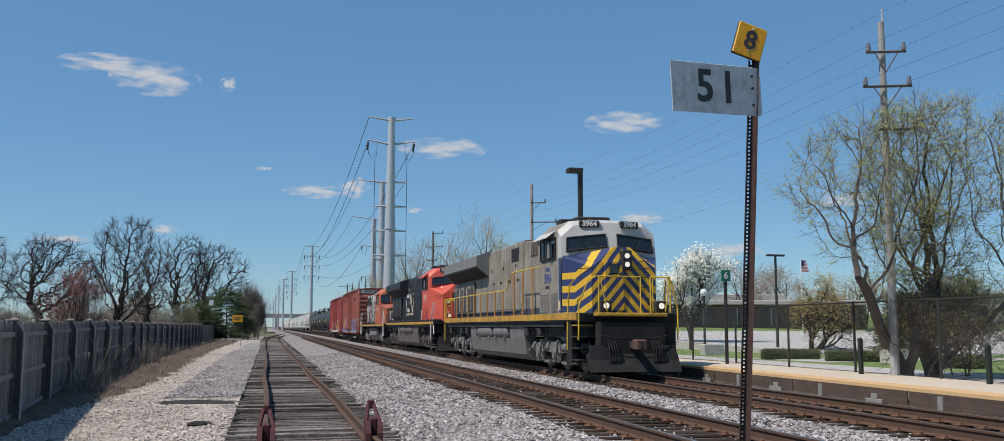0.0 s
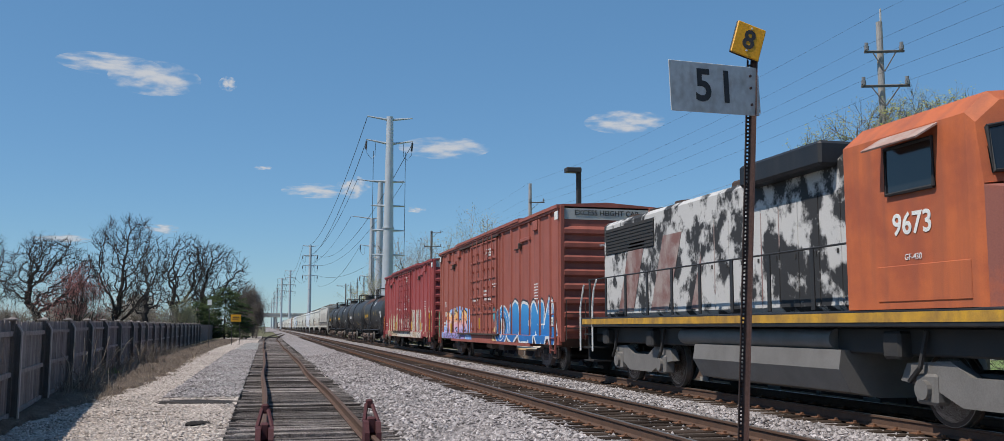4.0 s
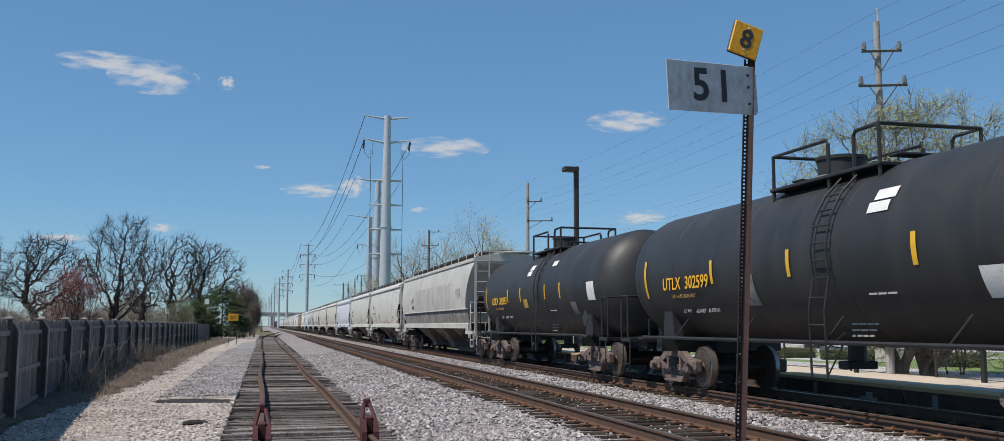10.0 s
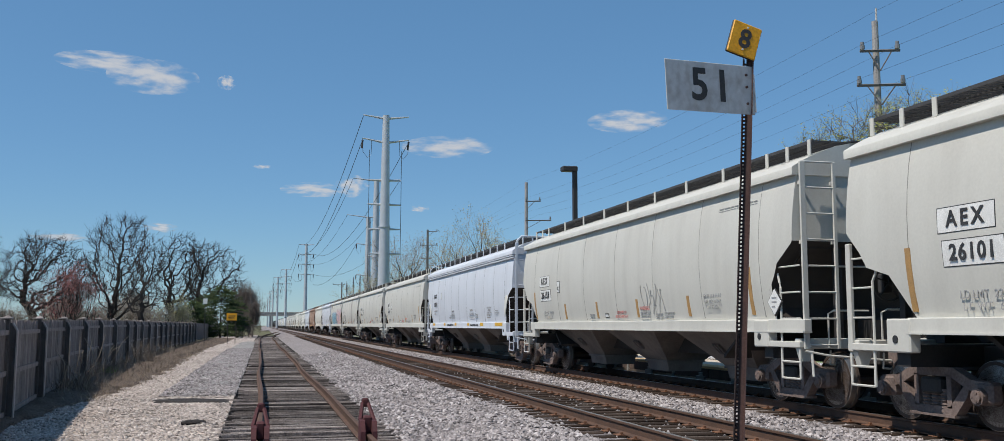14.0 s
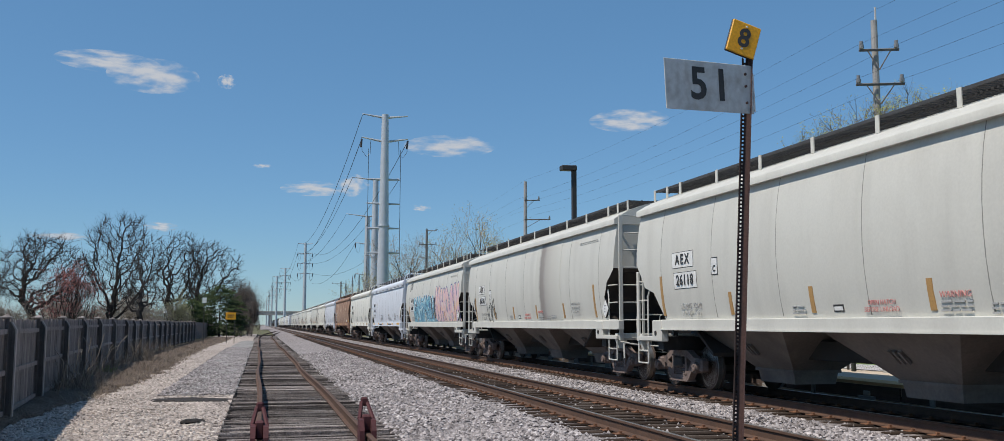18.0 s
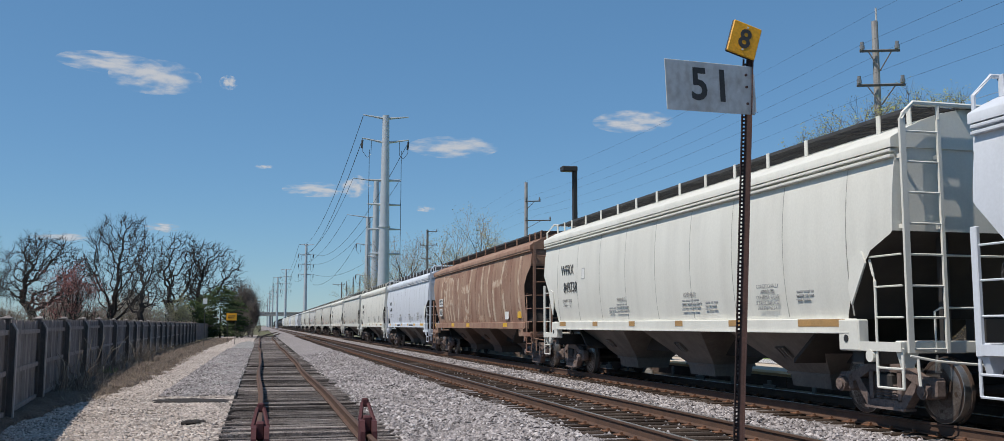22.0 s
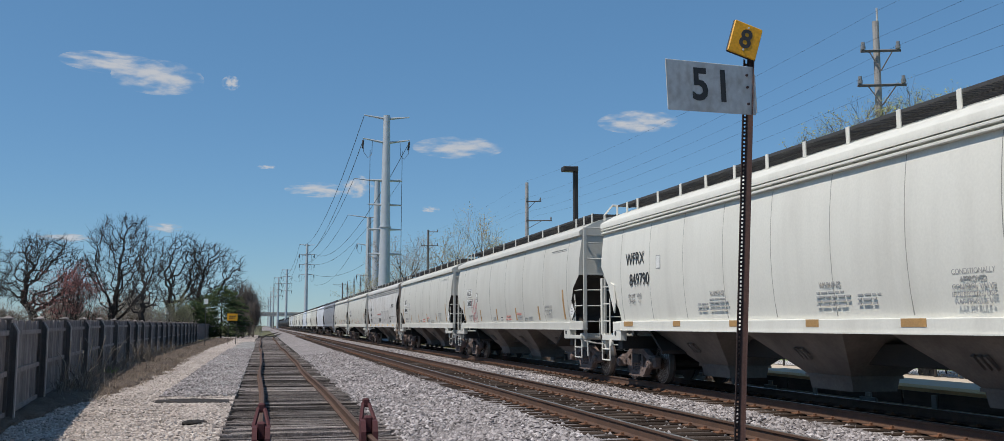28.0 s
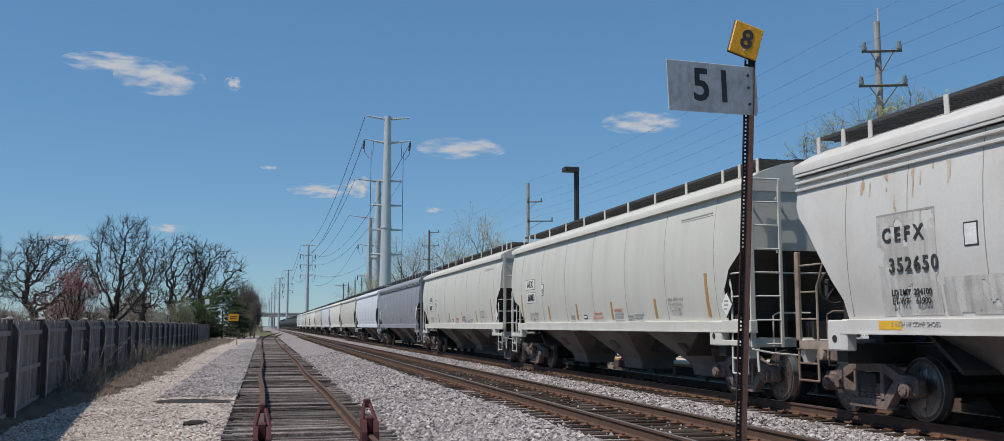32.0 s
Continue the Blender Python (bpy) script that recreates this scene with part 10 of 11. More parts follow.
part("sign_board", Shape().rbox(-0.16, -0.03, 3.55, 0.16, -0.01, 3.98, 0.005), M_WHITE_MARK, ws_)

s = Shape()
s.add([(16, 69.5, 0.1), (24, 69.5, 1.07), (170, 69.5, 1.07), (16, 125, 0.1), (30, 125, 3.4), (170, 125, 3.4)], [(0, 1, 4, 3), (1, 2, 5, 4), (0, 2, 1)])
solid("lawn_bank", s, M_LAWN, "grassy rise beyond the car park", "lawn", kind="structure")
# ---------------------------------------------------------------- buildings and bridge
M_BRICKB = mat("brown_brick_building", (0.115, 0.085, 0.075), (0.085, 0.065, 0.06), rough=0.9, scale=1.0, fine=0.2, fscale=14)
M_FASCIA = mat("pale_roof_fascia", (0.40, 0.38, 0.35), (0.33, 0.31, 0.29), rough=0.8)
M_DWIN = mat("dark_window_glass", (0.02, 0.022, 0.025), (0.03, 0.03, 0.032), rough=0.15, spec=0.6)
hb_ = thing("low_building", "low brown flat-roofed building with a deep dark porch", "building", pose(38, 76, 1.1, 0, 0, -14))
part("wall", Shape().rbox(-10, 0, 0, 12, 9, 2.2, 0.05), M_BRICKB, hb_)
part("roof", Shape().rbox(-10.6, -0.7, 2.2, 12.6, 9.4, 2.6, 0.05), M_FASCIA, hb_)
part("roof_unit", Shape().rbox(-2, 3, 2.6, 6, 7, 3.2, 0.05), M_FASCIA, hb_)
for k in range(7):
    w_ = part("window", Shape().rbox(-8.6 + 2.9 * k, -0.04, 0.5, -6.9 + 2.9 * k, 0.02, 1.9, 0.01), M_DWIN, hb_)
    part("window_frame", Shape().rbox(-7.8 + 2.9 * k, -0.07, 0.5, -7.7 + 2.9 * k, -0.03, 1.9, 0.01), M_FASCIA, w_)
hb_ = thing("low_building", "long pale flat-roofed building with dark ground floor", "building", pose(76, 88, 1.85, 0, 0, -22))
part("wall", Shape().rbox(-9, 0, 0, 24, 9, 3.1, 0.05), mat("pale_stucco", (0.42, 0.41, 0.39), (0.34, 0.33, 0.31), rough=0.9), hb_)
part("roof", Shape().rbox(-9.4, -0.4, 3.1, 24.4, 9.4, 3.4, 0.05), M_FASCIA, hb_)
for k in range(8):
    w_ = part("window", Shape().rbox(-8 + 4 * k, -0.04, 0.9, -5.4 + 4 * k, 0.02, 1.9, 0.01), M_DWIN, hb_)
    part("window_frame", Shape().rbox(-6.75 + 4 * k, -0.07, 0.9, -6.65 + 4 * k, -0.03, 1.9, 0.01), M_FASCIA, w_)
br_ = thing("road_bridge", "low concrete road bridge crossing the line far off", "bridge", (4, 620, G0))
part("deck", Shape().rbox(-24, -5, 7.6, 26, 5, 9.2, 0.1), M_FASCIA, br_)
for x in (-9, 1.2, 15):
    part("pier", Shape().rbox(x - 0.5, -4, -0.1, x + 0.5, 4, 7.6, 0.1), M_FASCIA, br_)
for k in range(14):
    part("parapet_panel", Shape().rbox(-24 + 3.57 * k + 0.05, -5.1, 9.2, -24 + 3.57 * (k + 1) - 0.05, -4.8, 10.1, 0.03), M_FASCIA, br_)
# far woods close the view
for i in range(34):
    a = radians(-50 + 118 * i / 33)
    d = 330 + 60 * math.sin(i * 2.1)
    if -3 < math.degrees(a) < 5:
        continue
    tree("far grey belt of bare woods", (d * math.sin(a), d * math.cos(a), G0), 9 + 3 * math.sin(i * 1.7), 300 + i % 5, 0.16, 0.6, 0.03, 0.18, 0.12, 3, L_GREY, 2, 0.5, 1.0, M_PALE_TWIG, stems=3, name="far_trees")

# ---------------------------------------------------------------- clouds
def cloud_paint():
    """Thin sunlit vapour: dense in the middle of the sheet, torn to nothing at its edge."""
    m = bpy.data.materials.new("sunlit_vapour")
    m.use_nodes = True
    nd, ln = m.node_tree.nodes, m.node_tree.links
    nd.remove(nd["Principled BSDF"])
    out = nd["Material Output"]
    tc, ob_info, shift = nd.new("ShaderNodeTexCoord"), nd.new("ShaderNodeObjectInfo"), nd.new("ShaderNodeVectorMath")
    shift.operation = "MULTIPLY_ADD"
    shift.inputs[1].default_value = (9, 7, 5)
    ln.new(ob_info.outputs["Random"], shift.inputs[0])
    ln.new(tc.outputs["Object"], shift.inputs[2])
    n1 = nd.new("ShaderNodeTexNoise")
    n1.inputs["Scale"].default_value, n1.inputs["Detail"].default_value, n1.inputs["Roughness"].default_value = 2.0, 7, 0.52
    ln.new(shift.outputs[0], n1.inputs["Vector"])
    ln_ = nd.new("ShaderNodeVectorMath")
    ln_.operation = "LENGTH"
    ln.new(tc.outputs["Object"], ln_.inputs[0])
    r1 = nd.new("ShaderNodeMath")
    r1.operation = "MULTIPLY_ADD"
    r1.inputs[1].default_value, r1.inputs[2].default_value = -0.36, 0.12
    ln.new(ln_.outputs["Value"], r1.inputs[0])
    ad = nd.new("ShaderNodeMath")
    ln.new(n1.outputs[0], ad.inputs[0])
    ln.new(r1.outputs[0], ad.inputs[1])
    rg = nd.new("ShaderNodeMapRange")
    rg.interpolation_type = "SMOOTHSTEP"
    rg.inputs[1].default_value, rg.inputs[2].default_value, rg.inputs[4].default_value = 0.22, 0.66, 0.9
    ln.new(ad.outputs[0], rg.inputs[0])
    tr, em, mx = nd.new("ShaderNodeBsdfTransparent"), nd.new("ShaderNodeEmission"), nd.new("ShaderNodeMixShader")
    em.inputs[0].default_value, em.inputs[1].default_value = (0.82, 0.84, 0.88, 1), 0.68
    ln.new(rg.outputs[0], mx.inputs[0])
    ln.new(tr.outputs[0], mx.inputs[1])
    ln.new(em.outputs[0], mx.inputs[2])
    ln.new(mx.outputs[0], out.inputs["Surface"])
    return m


M_CLOUD = cloud_paint()
CLOUDS = []
for x, y, z, w_, h_ in ((-415, 2612, 676, 260, 60), (-300, 2590, 640, 230, 95), (-116, 2549, 626, 48, 40), (880, 2314, 530, 210, 62), (430, 2436, 463, 240, 60), (110, 2517, 350, 170, 40), (208, 2498, 360, 90, 60),
                         (363, 2467, 303, 50, 18), (925, 2330, 282, 150, 40), (1154, 2283, 201, 200, 44), (-520, 2693, 227, 170, 22), (-271, 2629, 252, 90, 26), (1420, 2150, 330, 170, 50), (-20, 2550, 410, 50, 12)):
    s = Shape()
    n = 28
    s.add([(math.cos(6.2832 * i / n), 0, math.sin(6.2832 * i / n)) for i in range(n)], [tuple(range(n))])
    c_ = solid("cloud", s, M_CLOUD, "small white fair-weather cloud in the blue sky", "cloud", "clouds", "structure")
    yaw = -math.degrees(math.atan2(x, y))
    m_ = pose(x, y, z, 0, 0, yaw) @ Matrix.Diagonal((w_ / 2, 1, h_ / 2, 1))
    c_.matrix_basis = m_
    CLOUDS.append((c_, (x, y, z), yaw))
# ---------------------------------------------------------------- the train put together; each car with its place at the start
TRAIN = []


def enter(car, c):
    car.matrix_basis = Matrix.Translation((XT, c, 0))
    TRAIN.append((car, c))
    return car


enter(loco_a(), 36.65)
enter(loco_b(), 61.05)
enter(loco_c(), 82.45)

def box_side(posts, door):
    """Where a boxcar's painted side lies: on the posts, the doors, the sill or the sheet between."""
    def at(y, z):
        if z < 1.07:
            return -1.576
        if door[2] - 0.03 < y < door[0] + 0.03:
            return -1.550
        return -1.544 if any(abs(y - p) < 0.062 for p in posts) else -1.484
    return at


M_OUT = mat("black_spray", (0.025, 0.022, 0.03), (0.05, 0.04, 0.05), rough=0.5)
M_WSPRAY = mat("white_spray", (0.66, 0.66, 0.66), (0.5, 0.5, 0.52), rough=0.6, scale=3)
D1 = (2.6, 0.45, -2.25)
POSTS1 = [10.12, 9.40, 8.06, 6.85, 5.53, 4.3, 3.3, 2.76, -2.42, -3.0, -4.3, -5.5, -6.75, -8.0, -9.2, -10.12]
bx = boxcar("brick-red double-door boxcar with bright graffiti along the sill", P_BOX1, 10.2, D1, 5.0, POSTS1, 7.3)
boxcar_marks(bx, [("TR", 0.34, 8.85, 2.42), ("150", 0.32, 8.78, 1.92), ("009", 0.32, 7.58, 1.92), ("LD LMT 202200", 0.105, 8.85, 1.52), ("LT WT     8380", 0.105, 8.87, 1.36), ("SEAL", 0.14, -1.1, 1.5), ("SEAL", 0.12, 1.0, 1.48)], D1, [(10.13, 1.08, 0.88), (0.64, 1.27, 0.42), (6.9, 1.05, 0.45)])
G_SKY = spray("sky_blue_spray", [(0.16, 0.3, 0.62), (0.3, 0.48, 0.78), (0.2, 0.36, 0.7), (0.45, 0.6, 0.8)], 1.2)
G_SUNSET = fade_paint("purple_to_orange_spray", [(0.75, (0.30, 0.22, 0.52)), (1.15, (0.52, 0.40, 0.68)), (1.45, (0.72, 0.36, 0.42)), (1.75, (0.80, 0.36, 0.12)), (2.05, (0.85, 0.52, 0.15))])
G_COBALT = fade_paint("cobalt_spray", [(0.75, (0.02, 0.12, 0.36)), (1.4, (0.03, 0.20, 0.50)), (2.1, (0.05, 0.28, 0.58))])


SUN_WORD = ([[(8.1, 1.85), (8.3, 0.95)], [(8.05, 1.88), (7.4, 1.75), (7.5, 1.5), (8.1, 1.42)], [(7.85, 1.36), (7.35, 0.92)]],
            [[(6.98, 1.8), (7.02, 1.0)]],
            [[(5.98, 1.9), (6.5, 1.76), (6.55, 1.14), (6.0, 0.92)], [(6.5, 1.46), (6.02, 1.5)]],
            [[(5.62, 1.85), (5.48, 1.05), (5.14, 1.5), (4.86, 1.04), (4.64, 1.87)]],
            [[(3.55, 1.7), (4.15, 1.92), (4.42, 1.72), (4.02, 1.46), (3.62, 1.22), (3.92, 0.95), (4.4, 0.96)]])


def sunset_letters(Y, Z):
    rag = 0.12 * ripple(Y, Z, 5, 2.2)
    edge = np.interp(Y, [2.1, 2.9, 3.4, 5.5, 7.4, 8.4, 9.3], [1.2, 1.9, 2.12, 2.2, 2.2, 1.75, 1.15])
    out = np.where((Z < edge + rag) & (Y > 2.25 + rag) & (Y < 9.35), 0, -1)
    out = np.where((out == 0) & (ripple(Y, Z, 6, 1.1) > 0.75), 3, out)
    low = np.full(Y.shape, 9.0)             # curling lilac feet under the word
    for k in range(7):
        c = 8.75 - 0.78 * k
        low = np.minimum(low, np.abs(np.hypot((Y - c) * 0.9, Z - 0.93 - 0.05 * math.sin(2.1 * k)) - 0.2))
    out = np.where((low < 0.11) & (Z < 1.2), 2, out)
    out = np.where((low < 0.075) & (Z < 1.17), 1, out)
    for lines in SUN_WORD:
        d = near_lines(Y, Z, lines) + 0.018 * ripple(Y, Z, 8, 2.5)
        hi = near_lines(Y - 0.06, Z - 0.05, lines)
        out = np.where(d < 0.235, 2, out)
        out = np.where(d < 0.16, 1, out)
        out = np.where((hi < 0.016) & (d < 0.13) & (Z > 1.3), 3, out)
        out = np.where((np.abs(d - 0.05) < 0.012) & (Z < 1.25), 2, out)
    ring = np.hypot((Y - 6.35) / 1.5, Z - 2.08)
    out = np.where(ring < 0.17, 2, out)
    out = np.where(ring < 0.13, 1, out)
    return np.where(ring < 0.06, 2, out)


def cobalt_letters(Y, Z):
    out = np.where((Y > -2.3 + 0.25 * ripple(Y, Z, 4, 2)) & (Y < -1.62) & (Z < 1.3 + 0.2 * ripple(Y, Z, 3, 2)) & (ripple(Y, Z, 2, 4) > -0.35), 3, -1)
    d = near_strokes(Y, Z, "sena", -3.95, 1.46, 1.05, 0.85, 0.05, 6)
    for a, b, m in ((0.43, 0.43, 2), (0.37, 0.37, 1), (0.28, 0.28, 0)):
        out = np.where(d < a, m, out)
    e = np.hypot((Y + 2.95) / 0.92, (Z - 1.38) / 0.68) + 0.03 * ripple(Y, Z, 8, 2)
    for a, m in ((1.12, 1), (1.03, 0), (0.80, 1), (0.75, 0), (0.50, 2)):
        out = np.where(e < a, m, out)
    out = np.where(np.hypot((Y + 3.02) / 0.17, (Z - 1.3) / 0.36) < 1, 1, out)
    return np.where((np.abs((Y + 2.97) - 0.2 * (Z - 1.3)) < 0.035) & (np.abs(Z - 1.42) < 0.16), 3, out)


G_YELLOW = spray("yellow_ochre_spray", [(0.62, 0.42, 0.12), (0.7, 0.52, 0.2), (0.5, 0.3, 0.1), (0.66, 0.5, 0.25)], 2.0)
mural(bx, "bulging purple and orange spray-painted letters on blue", (2.0, 9.4, 0.81, 2.35), 0.014, sunset_letters, box_side(POSTS1, D1), [G_SKY, G_SUNSET, M_OUT, M_WSPRAY])
mural(bx, "large cobalt-blue spray-painted letters with white outline", (-10.0, -1.5, 0.81, 2.4), 0.018, cobalt_letters, box_side(POSTS1, D1), [G_COBALT, M_WSPRAY, M_OUT, G_YELLOW])
part("tag", scribble(9.93, 1.46, 0.16, 0.9, -1.59, 5, 0.02, 9), mat("mint_green_spray", (0.10, 0.42, 0.25), (0.2, 0.5, 0.34), rough=0.6), bx, "thin mint-green sprayed tag")
for z, hgt, sd in ((1.7, 0.28, 3), (1.42, 0.12, 4), (1.2, 0.16, 6)):
    part("tag", scribble(9.66, z, 0.24, hgt, -1.50, sd, 0.014, 6), M_WSPRAY, bx, "thin white sprayed tag")
part("tag", scribble(-1.85, 1.8, 0.26, 0.42, -1.56, 9, 0.03, 6), mat("turquoise_spray", (0.08, 0.45, 0.55), (0.2, 0.55, 0.62), rough=0.6), bx, "thin turquoise sprayed tag")
enter(bx, 104.15)

D2 = (2.9, 0.58, -2.43)
POSTS2 = [10.42, 9.66, 8.54, 7.15, 6.09, 4.7, 3.27, -2.92, -4.4, -5.82, -7.30, -8.70, -9.7, -10.42]
bx = boxcar("crimson double-door boxcar with faded tan graffiti", P_BOX2, 10.5, D2, 4.9, POSTS2, 7.7)
boxcar_marks(bx, [("NO", 0.32, 8.75, 2.4), ("KL", 0.32, 7.55, 2.4), ("603", 0.30, 8.75, 1.95), ("117", 0.30, 7.55, 1.95), ("FOLEY INV ONLY", 0.13, 3.7, 2.5), ("B 219", 0.15, -8.75, 0.98)], D2,
             [(10.3, 1.15, 0.85), (3.7, 1.15, 0.5), (-3.47, 1.16, 0.48), (-6.94, 1.15, 0.42), (-9.9, 1.18, 0.9)])
part("small_lettering", bars(Shape(), 9.6, 1.58, [0.6, 0.6], 0.07, 0.06, -1.50), M_WHITE_MARK, bx)
G_TAN = spray("tan_cream_graffiti", [(0.40, 0.29, 0.18), (0.52, 0.40, 0.25), (0.56, 0.46, 0.32), (0.45, 0.33, 0.2), (0.6, 0.5, 0.36)], 2.4)
G_CREAM = spray("white_grey_graffiti", [(0.5, 0.42, 0.35), (0.6, 0.55, 0.48), (0.66, 0.62, 0.56), (0.5, 0.42, 0.35), (0.62, 0.57, 0.5)], 2.0)
M_BROWNLINE = mat("brown_outline", (0.16, 0.07, 0.055), (0.24, 0.13, 0.1))


def tan_letters(Y, Z):
    rag = 0.05 * ripple(Y, Z, 15, 4)
    d = near_strokes(Y, Z, "saenb", 8.15, 1.02, 0.92, 0.98, 0.08, 11)
    e = near_strokes(Y, Z, "shof", -2.5, 0.92, 0.98, 1.08, 0.05, 12)
    f = near_strokes(Y, Z, "osohe", 2.3, 0.94, 1.1, 0.8, 0.05, 13)
    out = np.where((Z < 1.0 + 2.4 * rag) & (Y < 5.6) & (Y > -5.7), 1, -1)          # pale wash over the sill
    out = np.where(d + rag < 0.27, 0, out)
    out = np.where(np.abs(d - 0.15) < 0.022, 2, out)
    out = np.where((e + rag < 0.33) & (Z < 2.32), 1, out)
    out = np.where((e + rag < 0.33) & (ripple(Y, Z, 22, 0.9) > 0.2), 0, out)
    out = np.where(np.abs(e - 0.19) < 0.018, 2, out)
    out = np.where(np.abs(e - 0.06) < 0.012, 2, out)
    patch = (Y < 2.4) & (Y > -2.4) & (Z > 1.1) & (Z < 2.02 + 3 * rag)
    out = np.where(patch & (ripple(Y, Z, 23, 1.7) > -0.1) & (f + rag < 0.2), 1, out)
    out = np.where(patch & (np.abs(f - 0.1) < 0.02), 3, out)
    block = (Y < -5.35 + rag) & (Y > -6.9 + rag) & (Z < 1.5 + rag - 0.1 * (Y + 6))
    out = np.where(block, 1, out)
    out = np.where(block & (np.abs(ripple(Y, Z, 24, 1.0)) < 0.06), 3, out)
    tip = np.interp(Y, [-10.1, -9.95, -9.6, -9.3, -9.1, -8.9], [2.45, 2.2, 2.0, 2.15, 2.5, 1.9])
    strip = (Y < -8.98 + rag) & (Y > -10.12) & (Z < tip + rag) & ~((np.abs(Y + 9.35) < 0.16) & (Z < 1.1))
    out = np.where(strip, 0, out)
    out = np.where(strip & (np.abs(ripple(Y, Z, 25, 1.3)) < 0.08), 2, out)
    arc = np.abs(np.hypot((Y + 7.75) * 0.8, (Z - 1.6) / 1.9) - 0.3)
    out = np.where((arc < 0.07) & (Y < -7.8), 0, out)
    return np.where((ripple(Y, Z, 16, 5) > 0.85) & (out >= 0), -1, out)


mural(bx, "faded tan and cream spray-painted letter shapes", (-10.15, 8.4, 0.72, 2.55), 0.018, tan_letters, box_side(POSTS2, D2), [G_TAN, G_CREAM, M_BROWNLINE, M_OUT])
enter(bx, 127.13)

for i, (mark, num, yel, layout, strips, panels, notices, lab) in enumerate((
        ("UTLX", "302754", True, "rear_ladder", (6.14, 2.77, -1.68, -3.33), ((-1.3, 2), (1.25, 1)), ((1.65, 1.92, 0.4, 0.2, "yellow"), (-4.85, 1.86, 0.6, 0.36, "dim"), (-6.3, 2.3, 0.6, 0.5, "white")), "black tank car with rust-stained top and yellow lettering"),
        ("GATX", "202445", False, "short", (6.28, 4.38, 1.35, -0.83, -4.75), (), ((-1.1, 1.66, 0.4, 0.36, "yellow"), (-2.75, 1.55, 0.8, 0.3, "rusty"), (-6.2, 2.35, 0.7, 0.5, "dim")), "black tank car with large white lettering"),
        ("UTLX", "302599", True, "front_ladder", (6.17, 2.8, -0.08, -3.35), ((-2.5, 2),), ((1.4, 2.0, 0.45, 0.55, "dim"), (-4.75, 1.9, 0.5, 0.4, "white"), (-6.3, 2.3, 0.6, 0.5, "dim")), "black tank car with yellow lettering and white roof panels"),
        ("UTLX", "302993", True, "front_ladder", (6.23, 2.8, 1.06, -1.92, -3.5), ((0.14, 2), (-2.42, 1)), ((0.46, 2.1, 0.5, 0.28, "yellow"), (-4.6, 1.86, 0.5, 0.36, "dim"), (-6.3, 2.3, 0.6, 0.5, "white")), "black tank car with yellow lettering behind a hopper"))):
    tk = tank_car(lab)
    tank_top(tk, layout)
    tank_marks(tk, mark, num, yel, strips, panels, notices, i == 0)
    enter(tk, 147.6 + 16.4 * i)

# both ends of each hopper car's body along the track at the start
ENDS = [(205.1, 225.65), (227.65, 244.55), (246.1, 262.95), (264.5, 282.1), (283.65, 300.5), (302.1, 319.15), (320.7, 337.8), (339.4, 355.9), (357.5, 374.55),
        (376.05, 393.15), (394.75, 412.95), (414.6, 431.7), (433.2, 450.2), (451.9, 469.1), (470.6, 487.4), (489.2, 506.15), (507.8, 524.7), (526.1, 544.4),
        (546.2, 563.0), (564.6, 582.5), (584.1, 603.2)]
KINDS = [("tub", "grey", "903030"), ("round", "aex", "26101"), ("round", "aex", "26159"), ("poly", "blue", "600331"), ("round", "aex", "26165"), ("round", "aex", "26118"), ("round", "aex", "26136"),
         ("round", "graff", "26089"), ("poly", "blue", "600327"), ("poly", "cream", "849738"), ("brown", "brown", "346"), ("poly", "blue", "600308"), ("poly", "cream", "849712"), ("round", "aex", "26133"),
         ("poly", "cream", "849790"), ("round", "aex", "26123"), ("round", "aex", "26086"), ("brown", "cefx", "352650"), ("round", "aex", "26083"), ("round", "plain", ""), ("poly", "slate", "")]
LABEL = {"aex": "off-white covered hopper car with black reporting marks", "blue": "bluish-white covered hopper car with yellow sill reflectors", "cream": "cream-white covered hopper car with angular end sheets",
         "grey": "dirty grey round-sided covered hopper car", "graff": "off-white covered hopper car with blue and pink graffiti", "brown": "rusty brown covered hopper car with faded white lettering",
         "cefx": "rust-stained white covered hopper car with patched panels", "plain": "off-white covered hopper car with scuffed sides", "slate": "slate grey covered hopper car"}
PAINT = {"aex": P_AEX, "blue": P_BLUE, "cream": P_CREAM, "grey": P_GREY, "graff": P_AEX, "brown": P_BROWN, "cefx": P_CEFX, "plain": P_AEX, "slate": P_DARK}
